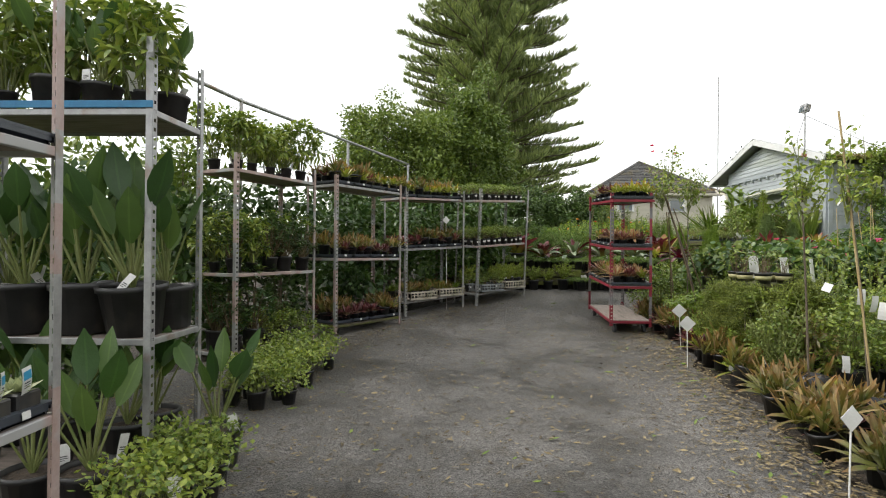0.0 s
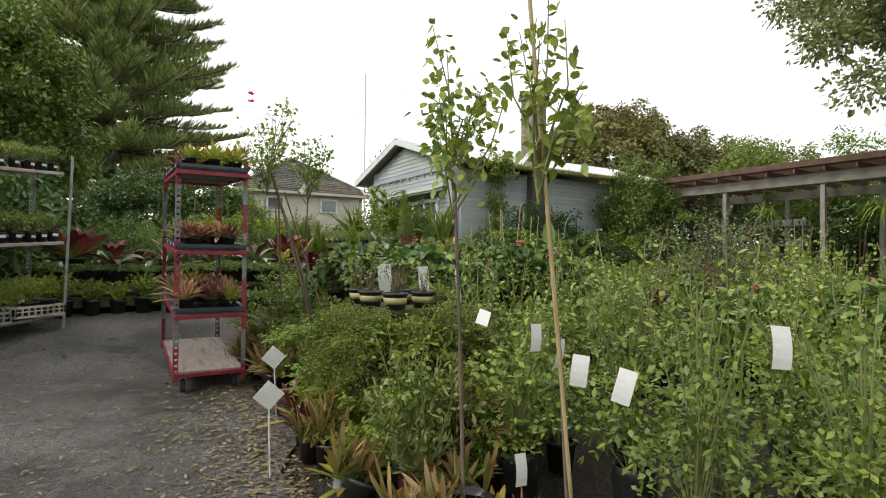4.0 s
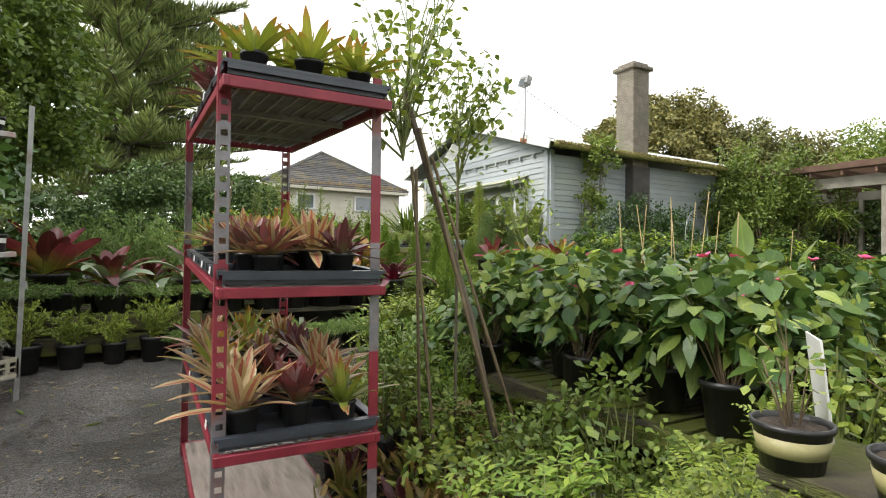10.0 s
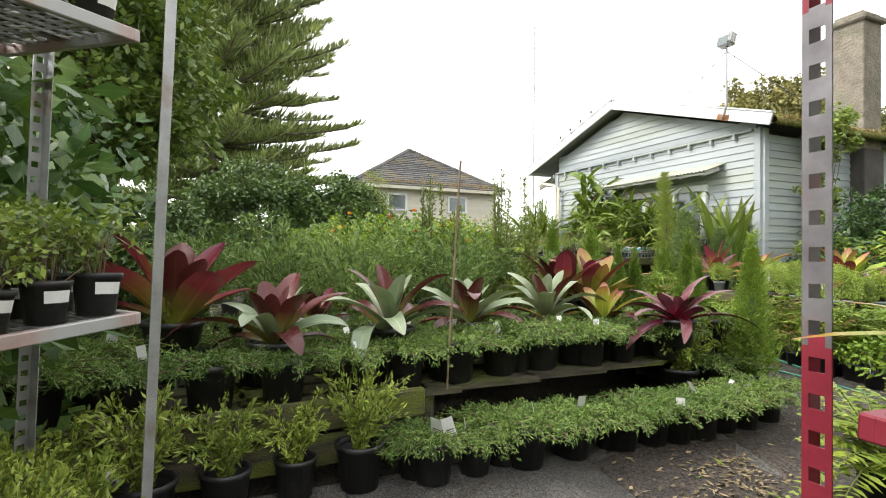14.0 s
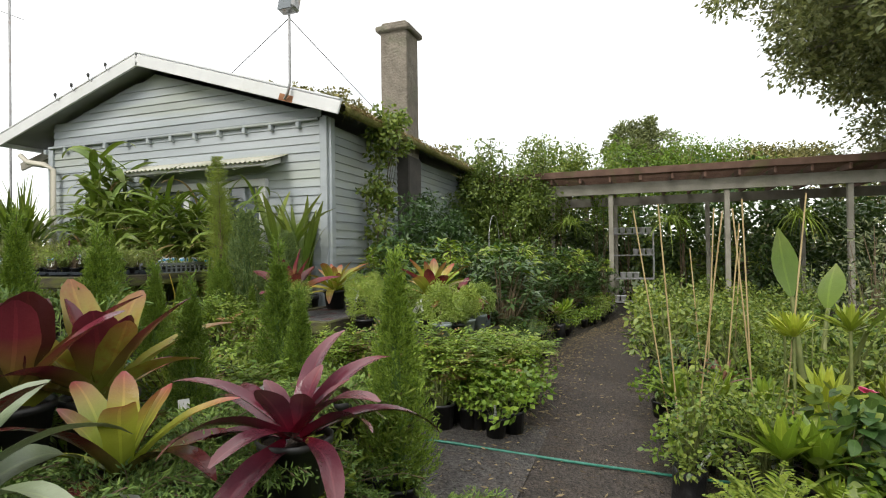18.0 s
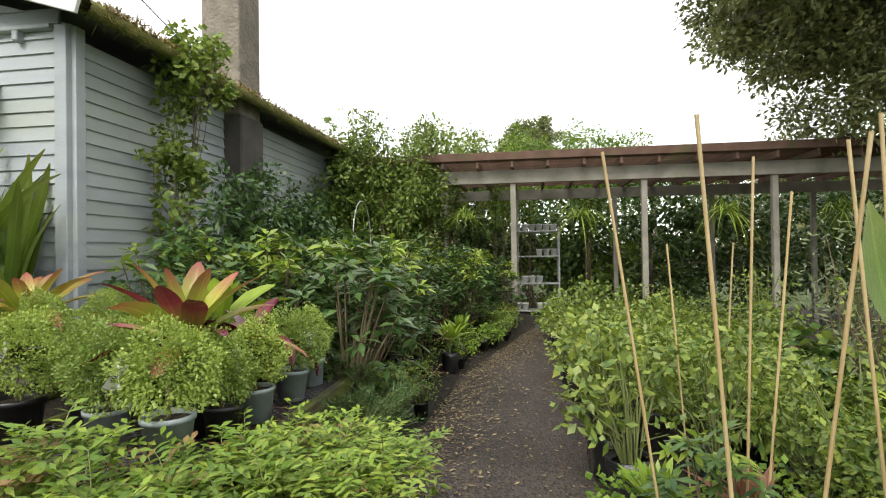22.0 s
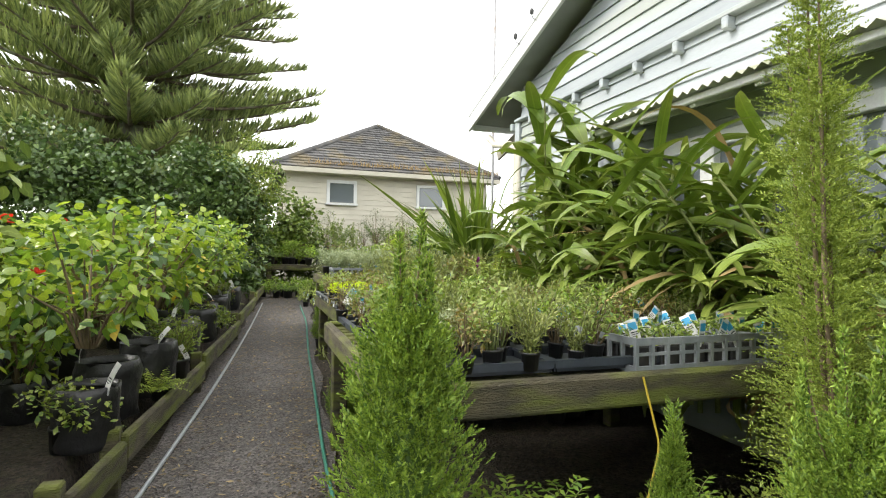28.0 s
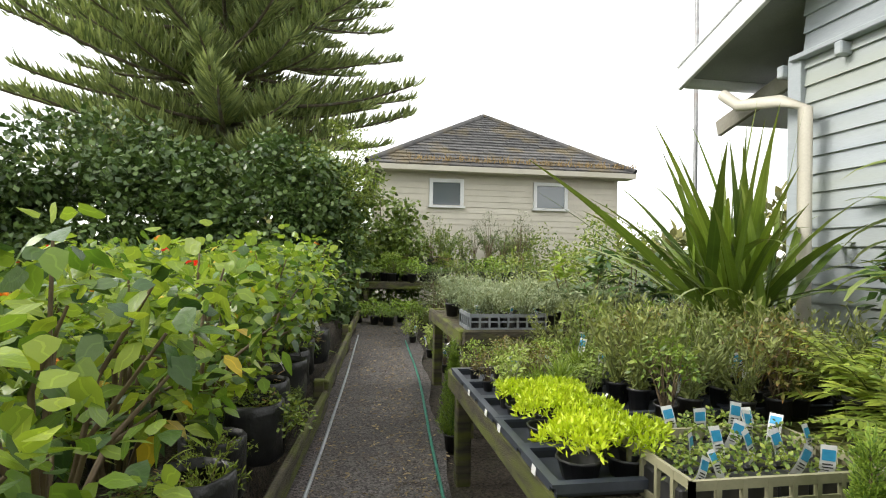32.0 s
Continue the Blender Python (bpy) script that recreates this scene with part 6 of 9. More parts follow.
AX, AY, AZ = 10.3, 33.2, 6.8
ex0, ex1, ey0, ey1, ez = 6.55, 13.5, 29.5, 36.9, 4.6
rows_n = 19
tile = boxmesh("roof_tile", (0.31, 0.36, 0.03), M_TILE, 0.008)
roof = part("roof", boxmesh("ridge_cap", (0.3, 0.3, 0.08), M_TILE, 0.03), nb, "dark concrete tile hip roof", pose(AX, AY, AZ + 0.03))
g = Geo()
cn = [(ex0, ey0, ez), (ex1, ey0, ez), (ex1, ey1, ez), (ex0, ey1, ez)]
for i in range(4):
    g.add([cn[i], cn[(i + 1) % 4], (AX, AY, AZ), (AX, AY, AZ)], [(0, 1, 2, 3)])
part("roof_deck", g.mesh("roof_deck", M_TILE, False), roof, "", Matrix.Translation((-AX, -AY, -AZ - 0.03)))
pitch = math.degrees(math.atan2(AZ - ez, AY - ey0))
for r in range(rows_n):
    t = (r + 0.5) / rows_n
    x0, x1 = ex0 + (AX - ex0) * t, ex1 + (AX - ex1) * t
    k = max(1, int((x1 - x0) / 0.3))
    g = Geo()
    for i in range(k):
        g.box((x0 + (i + 0.5) * (x1 - x0) / k, ey0 + (AY - ey0) * t, ez + (AZ - ez) * t + 0.035 + rng.normal(0, 0.004)), ((x1 - x0) / k * 0.96, 0.3, 0.04), tilt=(radians(pitch - 7), 0, 0))
    part("tile_course", g.mesh("tile_course", M_TILE, False), roof, "", Matrix.Translation((-AX, -AY, -AZ - 0.03)))
for a in ((ex0, ey0), (ex1, ey0)):
    g = Geo()
    g.tube(np.linspace((a[0], a[1], ez + 0.06), (AX, AY, AZ + 0.06), 24), 0.09, 6)
    part("hip_cap", g.mesh("hip_cap", M_TILE), roof, "", Matrix.Translation((-AX, -AY, -AZ - 0.03)))
part("fascia", boxmesh("fascia", (ex1 - ex0, 0.09, 0.13), M_CREAM), nb, "cream gutter and fascia", pose((ex0 + ex1) / 2, ey0, ez - 0.05))
part("soffit", boxmesh("soffit", (ex1 - ex0, 0.5, 0.02), M_CREAM), nb, "", pose((ex0 + ex1) / 2, ey0 + 0.25, ez - 0.1))
n = 1500
g = Geo()
g.leaves(np.stack([rng.uniform(ex0 + 1, ex1, n), rng.normal(ey0 + 0.1, 0.25, n) , np.full(n, ez + 0.05)], -1) + [0, 0.25, 0.1], rng.normal(0, 0.35, (n, 3)) + [0, 0, 1], 0.2 * rng.uniform(0.3, 1.5, n), 0.02, 2, "needle", 0.25)
part("moss", g.mesh("moss", M_DEAD), nb, "dry moss and grass in the gutter")
for x0, x1 in ((8.12, 9.0), (10.85, 11.78)):
    w = part("window", boxmesh("head", (x1 - x0, 0.09, 0.09), M_WHITE), nb, "small white-framed window", pose((x0 + x1) / 2, NY - 0.04, 4.3))
    part("sill", boxmesh("sill", (x1 - x0 + 0.06, 0.14, 0.06), M_WHITE), w, "", pose(0, -0.02, -0.66))
    for sx in (-1, 1):
        part("jamb", boxmesh("jamb", (0.09, 0.09, 0.6), M_WHITE), w, "", pose(sx * ((x1 - x0) / 2 - 0.045), 0, -0.33))
    part("pane", boxmesh("pane", (x1 - x0 - 0.16, 0.01, 0.56), M_GLASS, 0), w, "dark glass pane", pose(0, -0.008, -0.33))


# ---- pergola shade house at the path's end ----
pg = thing("pergola", "weathered timber pergola with brown batten roof", "pergola")
PX = 15.35
for y in (14.3, 12.6, 10.88, 8.58, 6.44, 4.3, 2.2):
    zb = gz(y) - 0.05
    for x in (PX, PX + 3.2):
        part("post", boxmesh("post", (0.1, 0.1, 3.2 - zb), M_WOODGREY), pg, "grey timber post", pose(x, y, (3.2 + zb) / 2))
for x in (PX - 0.07, PX + 3.2):
    part("beam", boxmesh("beam", (0.05, 12.6, 0.24), M_WOODGREY), pg, "grey timber beam", pose(x, 8.2, 3.3))
rf = boxmesh("rafter", (3.9, 0.05, 0.12), M_WOODBROWN)
for i in range(21):
    part("rafter", rf, pg, "", pose(PX + 1.55, 2.2 + i * 0.62, 3.48))
bt = boxmesh("batten", (0.04, 12.9, 0.022), M_WOODBROWN, 0.002)
for i in range(44):
    part("batten", bt, pg, "", pose(PX - 0.4 + i * 0.09, 8.2, 3.555))
part("roof_edge", boxmesh("roof_edge", (0.05, 12.9, 0.14), M_WOODBROWN), pg, "brown mossy roof edge", pose(PX - 0.42, 8.2, 3.62))
sh = thing("shelf_unit", "grey steel shelf unit with pale pots under the pergola", "shelf", pose(17.4, 9.95, gz(10)))
for x in (0, 0.4):
    for y in (0, 1.0):
        part("upright", boxmesh("upright", (0.035, 0.035, 2.0), M_GALV), sh, "", pose(x, y, 1.0))
for z in (0.15, 0.75, 1.35, 1.9):
    part("shelf", boxmesh("shelf", (0.44, 1.04, 0.03), M_GALV), sh, "", pose(0.2, 0.5, z))
potw = pot_mesh(0.075, 0.15, M_TAG)
for z in (0.165, 0.765, 1.365, 1.915):
    for i in range(6):
        if rng.random() < 0.8:
            tagged(new("plant_pot", potw), "pale empty plant pot on a steel shelf", "pot", "pots on the shelf").matrix_basis = pose(17.55 + rng.uniform(0, 0.1), 10.05 + i * 0.16, gz(10) + z)


# ---- benches and tables ----
def beam_part(ob, p0, p1, h, t, mat=M_WOODMOSS, name="beam"):
    p0, p1 = Vector(p0), Vector(p1)
    d = p1 - p0
    return part(name, boxmesh(name, (d.length, t, h), mat, 0.012), ob, "", Matrix.Translation((p0 + p1) / 2) @ Matrix.Rotation(math.atan2(d.y, d.x), 4, "Z"))


bench = thing("growing_bench", "long mossy timber bench with pots of juniper", "bench")
line = [(-0.6, 10.95), (0.8, 11.15), (2.35, 11.32), (3.7, 11.55), (5.3, 11.9)]
for a, b in zip(line[:2], line[1:3]):
    for lift, t in ((0.3, 0.05), (0.13, 0.045)):
        za, zb = 0.66 + lift, 0.66 + lift
        beam_part(bench, (*a, za), (*b, zb), 0.15, t)
for a in line[:3]:
    part("stump", boxmesh("stump", (0.2, 0.2, 0.5), M_WOODMOSS, 0.03), bench, "", pose(a[0], a[1] + 0.16, 0.75))
deck = Geo()
for i in range(11):
    t = i / 10
    for j in range(22):
        y = 11.15 + 0.2 * t * 3 + j * 0.25
        x = -0.55 + 5.7 * t
        if y < 13.2 or x < 4.3:
            deck.box((x, y, 0.985), (0.6, 0.18, 0.03))
part("slats", deck.mesh("slats", M_WOODMOSS, False), bench, "mossy bench slats")


def table(label, x0, x1, y0, y1, z, mesh_top=False, name="nursery_table"):
    ob = thing(name, label, "table")
    h = 0.12
    for a, b in (((x0, y0), (x1, y0)), ((x1, y0), (x1, y1)), ((x1, y1), (x0, y1)), ((x0, y1), (x0, y0))):
        beam_part(ob, (*a, z - h / 2), (*b, z - h / 2), h, 0.05)
    nl = max(2, int((y1 - y0) / 1.2) + 1)
    for x in (x0 + 0.06, x1 - 0.06):
        for y in np.linspace(y0 + 0.08, y1 - 0.08, nl):
            zb = gz(y) - 0.03
            part("leg", boxmesh("leg", (0.09, 0.09, z - 0.03 - zb), M_WOODMOSS, 0.008), ob, "", pose(x, y, (z - 0.03 + zb) / 2))
    if mesh_top:
        g = Geo()
        w, l = x1 - x0, y1 - y0
        for s in (-1, 1):
            for i in range(int((w + l) / 0.05)):
                c = i * 0.05
                t0, t1 = max(0, c - w), min(c, l)
                if t1 - t0 < 0.03:
                    continue
                a = (x0 + c - t0, y0 + t0) if s > 0 else (x1 - c + t0, y0 + t0)
                b = (x0 + c - t1, y0 + t1) if s > 0 else (x1 - c + t1, y0 + t1)
                ln = math.hypot(b[0] - a[0], b[1] - a[1])
                g.box(((a[0] + b[0]) / 2, (a[1] + b[1]) / 2, z - 0.025 + s * 0.002), (ln, 0.006, 0.004), math.atan2(b[1] - a[1], b[0] - a[0]))
        part("wire_mesh", g.mesh("wire_mesh", M_STEELDARK, False), ob, "rusty expanded steel mesh")
        for y in np.arange(y0 + 0.4, y1 - 0.2, 0.5):
            beam_part(ob, (x0, y, z - 0.07), (x1, y, z - 0.07), 0.07, 0.05, name="joist")
    else:
        sl = boxmesh("slat", (x1 - x0 - 0.06, 0.1, 0.025), M_WOODMOSS, 0.004)
        for y in np.arange(y0 + 0.1, y1 - 0.05, 0.13):
            part("slat", sl, ob, "", pose((x0 + x1) / 2, y, z - 0.03))
    return ob


T1Z, T2Z, T3Z, M1Z, M2Z = 1.75, 1.73, 1.88, 1.34, 1.17
table("weathered timber table with trays of young perennials", 6.66, 8.7, 15.4, 17.1, T1Z)
table("mossy timber table with herbs and lime sedum", 6.86, 8.7, 17.6, 19.7, T2Z)
table("timber table with a tray of silvery herbs", 7.05, 8.6, 20.3, 21.9, T3Z)
table("mossy timber bench with steel mesh top", 7.0, 8.75, 12.97, 13.8, M1Z, True, "mesh_bench")
table("mossy timber bench with steel mesh top", 6.85, 8.5, 11.75, 12.85, M2Z, True, "mesh_bench")
edge = thing("bed_edging", "mossy timber edging and posts along the path", "edging")
for a, b in zip([(5.6, 16.1), (5.66, 16.7), (5.85, 18.5), (6.05, 20.8), (6.22, 23.5)], [(5.66, 16.7), (5.85, 18.5), (6.05, 20.8), (6.22, 23.5), (6.38, 26)]):
    za, zb = gz(a[1]), gz(b[1])
    beam_part(edge, (*a, (za + zb) / 2 + 0.2), (*b, (za + zb) / 2 + 0.2), 0.15, 0.045, name="rail")
    part("post", boxmesh("post", (0.08, 0.08, 0.4), M_WOODMOSS, 0.008), edge, "", pose(a[0] - 0.05, a[1], za + 0.13))
back = thing("growing_bench", "low mossy timber bench at the path's end", "bench")
for y, z in ((26.4, 1.85), (28.0, 2.1)):
    beam_part(back, (4.5, y, z), (10.5, y, z), 0.14, 0.05)
    part("slats", boxmesh("slats", (6, 1.0, 0.03), M_WOODMOSS), back, "", pose(7.5, y + 0.5, z + 0.03))
    for x in (4.6, 6.5, 8.5, 10.4):
        part("leg", boxmesh("leg", (0.09, 0.09, z - 1.2), M_WOODMOSS), back, "", pose(x, y + 0.05, (z + 1.2) / 2))




def edge_bed(x, y, z):
    """Raised soil behind the edging, falling to the path at its side."""
    t = (x - x.min()) / (x.max() - x.min())
    hi = np.interp(y, [14, 18.5, 26], [5.28, 5.68, 6.2])
    drop = np.where((t > 0.98) | (t < 0.02) | (y < 16.15), 0.0, 0.25)
    return 3.2 + (hi - 3.2) * t, y, np.interp(y, GY, GZ) + drop - 0.01


tagged(sheet("ground_raised", np.r_[0, 0.03, np.linspace(0.1, 0.97, 10), 1], np.r_[16.1, 16.2, np.arange(16.5, 25.6, 0.5)], M_EARTH, 0, 0, edge_bed), "raised soil bed behind the timber edging", "ground")


# ---- hoses and cords ----
def cord(name, label, cat, pts, r, mat):
    t = np.linspace(0, 1, len(pts))
    s = np.linspace(0, 1, 60)
    p = np.stack([np.interp(s, t, np.array(pts)[:, i]) for i in range(3)], -1)
    k = np.ones(5) / 5
    for i in range(3):
        p[2:-2, i] = np.convolve(p[:, i], k, "valid")
    g = Geo()
    g.tube(p, r, 7)
    return thing(name, label, cat, me=g.mesh(name, mat))


def gp(x, y, up=0.022):
    return (x, y, gz(y) + up)


cord("garden_hose", "green garden hose lying along the gravel path", "hose", [gp(6.45, 11.9), gp(6.55, 12.4), gp(6.5, 13.6), gp(6.62, 15), gp(6.6, 16.5), gp(6.72, 18.5), gp(6.8, 20), gp(6.95, 22), gp(7.0, 24)], 0.011, M_HOSE)
cord("garden_hose", "grey hose lying along the bed edging", "hose", [gp(5.2, 15.3), gp(5.5, 15.4), gp(5.72, 16.4), gp(5.9, 18.2), gp(6.05, 20), gp(6.2, 22), gp(6.35, 24.5)], 0.012, M_HOSEGREY)
cord("garden_hose", "faded hose lying across the path", "hose", [gp(6.05, 12.2), gp(6.17, 11.6), gp(6.29, 10.76), gp(6.5, 10.1), gp(6.7, 9.6)], 0.009, M_HOSE)
cord("yellow_rope", "thin yellow rope hanging from the timber table", "rope", [(7.55, 15.36, 1.74), (7.6, 15.33, 1.5), (7.5, 15.3, 1.25), (7.58, 15.3, 1.05), (7.55, 15.3, 0.98)], 0.004, M_YELLOW)
rail = thing("pipe_rail", "long steel pipe rail on posts behind the racks", "rail")
g = Geo()
g.tube([(-4.6, -2, 3.3), (-3.0, 7.0, 3.35), (-1.4, 12.5, 3.4)], 0.025, 8)
part("rail", g.mesh("rail", M_GALV), rail)
for x, y in ((-3.9, 2), (-3.0, 7.0), (-2.2, 9.8), (-1.4, 12.5)):
    g = Geo()
    g.tube([(x, y, gz(y)), (x, y, 3.38)], 0.025, 8)
    part("post", g.mesh("post", M_GALV), rail)


# ---- trees, hedges and distance ----
def crown(name, label, x, y, z, rx, ry, rz, k, per, ll, lw, mat, cat="tree", spread=0.22, trunk=None, nseg=1, lo=-0.6, limbs=9, prof="oval", tr=0.06, fill=0.45, bark=None):
    """A tapered trunk with limbs and a crown of leaf clumps with gaps."""
    ob = thing(name, label, cat)
    c = sph(k, lo) * (rng.uniform(0.15, 1.0, (k, 1)) ** fill)
    c *= 1 + 0.13 * np.sin(c[:, :1] * 7 + 1.3 * x) + 0.1 * np.sin(c[:, 1:2] * 9 + y)
    c = c * [rx, ry, rz] + [x, y, z]
    n = k * per
    sc = spread * (rx + ry + rz) / 3
    q = sph(n) * rng.uniform(0.1, 1, (n, 1)) ** 0.7 * [sc, sc, sc * 0.75]
    g = Geo()
    p = np.repeat(c, per, 0) + q
    p[:, 2] = np.maximum(p[:, 2], np.interp(p[:, 1], GY, GZ) + 0.05)
    g.leaves(p, unit(q) + rng.normal(0, 0.6, (n, 3)), ll * rng.uniform(0.6, 1.3, n), lw * rng.uniform(0.7, 1.3, n), nseg, prof, 0.15, side_tilt=1)
    part("crown", g.mesh("crown", mat), ob)
    trunk, bark = trunk or (x, y), bark or M_BARK
    if trunk:
        tx, ty = trunk
        g = Geo()
        zb = gz(ty) - 0.1
        mid = np.array([(tx + x) / 2, (ty + y) / 2, (zb + z) / 2])
        g.tube([(tx, ty, zb), (tx, ty, zb + 0.4), mid, (x, y, z + rz * 0.3)], [tr * 1.35, tr, tr * 0.85, tr * 0.3], 10)
        part("trunk", g.mesh("trunk", bark), ob, "rough grey-brown bark")
        for e in c[:: max(1, k // limbs)][:limbs]:
            g = Geo()
            b = mid + (np.array([x, y, z]) - mid) * rng.uniform(0, 0.8)
            g.tube([b, (b + e) / 2 + rng.normal(0, 0.1, 3), e], [tr * 0.4, tr * 0.25, tr * 0.08], 5)
            part("limb", g.mesh("limb", bark), ob)
    return ob


def norfolk(x, y, zb, h, r):
    """Whorls of flat boughs; each bough bears rope-like branchlets that turn up at their ends."""
    ob = thing("norfolk_pine", "tall conical dark green Norfolk pine", "tree")
    g = Geo()
    g.tube([(x, y, zb), (x, y, zb + h * 0.5), (x, y, zb + h)], [0.55, 0.32, 0.04], 10)
    part("trunk", g.mesh("trunk", M_BARK), ob)
    lv = Geo()
    tiers = 42
    for i in range(tiers):
        t = i / (tiers - 1)
        z0 = zb + 3.6 + (h - 3.6) * t ** 0.95
        rr = r * (1 - t) ** 0.7 * (0.82 + 0.18 * min(1, t * 5)) + 0.25
        nb = 11 if t < 0.7 else 6
        for j in range(nb):
            a = (j + 0.5 * (i % 2)) * 2 * math.pi / nb + rng.normal(0, 0.2)
            ln = rr * rng.uniform(0.68, 1.08)
            k = max(5, int(ln / 0.15))
            s = np.linspace(0.08, 1, k)
            drop = 0.2 - 0.28 * t
            c = np.stack([x + np.cos(a) * ln * s, y + np.sin(a) * ln * s, z0 + rng.normal(0, 0.3) + ln * (-drop * s + 0.17 * s**2.6)], -1)
            lv.tube(c[::2], np.linspace(0.09, 0.03, len(c[::2])), 4, 1)
            f, sd = np.array([math.cos(a), math.sin(a), 0.0]), np.array([-math.sin(a), math.cos(a), 0.0])
            wid = (0.35 + 0.8 * np.sin(np.pi * np.clip(s, 0.18, 0.9) ** 1.2)) * min(1.0, 0.35 + rr / 6)
            per = 12
            C, W = np.repeat(c, per, 0), np.repeat(wid, per) * rng.uniform(0.55, 1.1, k * per)
            sg = np.tile(np.where(np.arange(per) % 2, 1.0, -1.0), k)[:, None]
            d = unit(sd * sg * rng.uniform(0.1, 1.0, (k * per, 1)) + f * rng.uniform(0.35, 1.0, (k * per, 1)) + [0, 0, 0.2] + rng.normal(0, 0.1, (k * per, 3)))
            u = rng.uniform(0, 0.55, (k * per, 1))
            root = C + d * W[:, None] * u
            lv.leaves(root, d + [0, 0, 0.3] + rng.normal(0, 0.12, (k * per, 3)), np.maximum(W * 0.55, 0.18), 0.075 * rng.uniform(0.7, 1.2, k * per), 2, "oval", -0.35, mat=0, side_tilt=1.0)
            tip = c[-1] + f * np.linspace(-0.25, 0.1, 6)[:, None]
            lv.leaves(tip, f * 0.8 + [0, 0, 0.5] + rng.normal(0, 0.25, (6, 3)), 0.42, 0.07, 2, "oval", -0.35, mat=0, side_tilt=1.0)
    part("crown", lv.mesh("crown", [M_PINE, M_BARK]), ob, "upswept rope-like dark green sprays")


norfolk(1.4, 38.0, 1.2, 29, 7.9)
crown("tree", "leafy vine-covered tree behind the racks", 0.0, 15.5, 4.0, 1.25, 1.3, 2.3, 190, 170, 0.1, 0.065, M_TREE, trunk=(0.2, 15.5), spread=0.24)
crown("shrub", "dense leafy climber mass beside the tree", -2.0, 14.2, 3.6, 1.8, 1.2, 1.75, 170, 160, 0.095, 0.06, M_TREE, "shrub", spread=0.26, trunk=(-1.9, 14.2))
crown("shrub", "dense dark shrub behind the racks", -0.4, 12.6, 1.9, 1.5, 0.6, 1.3, 70, 120, 0.1, 0.07, M_DARK, "shrub", spread=0.3)
crown("shrub", "dark leafy shrubs behind the racks", -2.4, 10.2, 1.5, 0.8, 1.3, 1.3, 60, 110, 0.11, 0.06, M_DARK, "shrub", spread=0.34)
crown("shrub", "leafy shrubs behind the racks", -3.9, 7.2, 1.6, 0.6, 1.6, 1.5, 50, 90, 0.12, 0.05, M_TREE, "shrub", spread=0.34)
crown("shrub", "leafy shrubs behind the near rack", -3.9, 4.0, 1.2, 0.6, 1.4, 1.3, 46, 80, 0.12, 0.05, M_TREE, "shrub", spread=0.34)
crown("tree", "thin-leaved tree seen through the racks", -4.8, 5.2, 2.6, 1.0, 2.6, 1.4, 46, 60, 0.13, 0.05, M_TREE, trunk=(-4.8, 5.2), spread=0.24)
for x, y in ((-3.15, 6.5), (-2.75, 7.6), (-2.0, 8.7), (-1.4, 9.7), (-0.6, 10.5), (0.3, 11.2), (-3.3, 4.6)):
    crown("shrub", "dark leafy shrub close behind the racks", x, y, gz(y) + 1.0, 0.55, 0.55, 1.05, 34, 60, 0.12, 0.07, M_DARK, "shrub", spread=0.4, lo=-1, trunk=(x, y), limbs=3, tr=0.03)
crown("hedge", "dark ivy-covered hedge along the fence", 3.6, 25.0, 2.65, 3.3, 0.9, 1.6, 250, 190, 0.095, 0.085, M_IVY, "hedge", spread=0.2, lo=-1)
crown("hedge", "ivy-covered hedge along the fence", -2.2, 23.5, 2.3, 3.4, 0.9, 1.5, 190, 160, 0.1, 0.09, M_IVY, "hedge", spread=0.2, lo=-1)
crown("shrub", "twiggy olive-green shrub over the end of the hedge", 6.0, 25.1, 3.4, 0.85, 0.5, 1.0, 70, 60, 0.07, 0.03, M_LEAF, "shrub", spread=0.3, lo=-1, trunk=(6.0, 25.3), tr=0.03)
crown("hedge", "green climber on the fence by the neighbour's house", 6.6, 27.6, 2.4, 1.1, 0.7, 1.6, 70, 110, 0.1, 0.08, M_TREE, "hedge", spread=0.3, lo=-1)
crown("shrub", "leafy shrubs between the two houses", 10.4, 25.0, 2.0, 1.7, 0.8, 1.0, 60, 80, 0.08, 0.04, M_LEAF, "shrub", spread=0.28, lo=-1)
crown("shrub", "twiggy shrubs in front of the neighbour's house", 10.2, 28.7, 2.0, 2.6, 0.7, 0.8, 60, 90, 0.09, 0.04, M_LEAF, "shrub", spread=0.3, lo=-1)
crown("tree", "large broad-leaved evergreen tree over the pergola", 13.9, 4.5, 7.0, 3.9, 3.9, 3.2, 620, 330, 0.11, 0.06, M_OAK, trunk=(14.15, 3.7), spread=0.15, tr=0.36, limbs=18, lo=-0.95, fill=0.5, bark=M_BARKPALE)
crown("tree", "tall light green shrubs behind the pergola", 20.5, 13.0, 3.9, 1.2, 2.4, 1.5, 90, 130, 0.13, 0.06, M_LEAF, trunk=(20.5, 13.0), spread=0.25)
crown("tree", "light green tree tops above the pergola", 22.5, 9.0, 4.2, 1.2, 2.8, 1.5, 110, 130, 0.13, 0.055, M_BRIGHT, trunk=(22.5, 9.0), spread=0.25)
crown("shrub", "dark evergreen shrubs against the side wall", 11.3, 13.5, 1.9, 1.5, 0.4, 1.05, 80, 100, 0.085, 0.035, M_DARK, "shrub", spread=0.22, lo=-1)
crown("shrub", "glossy green climber over the pergola corner", 14.9, 13.4, 2.75, 0.95, 1.3, 1.35, 130, 150, 0.09, 0.05, M_TREE, "shrub", spread=0.28, lo=-1)
crown("hedge", "dark hedge close behind the pergola", 19.9, 7.5, 1.9, 0.5, 6.8, 1.6, 170, 80, 0.16, 0.1, M_IVY, "hedge", spread=0.16, lo=-1)
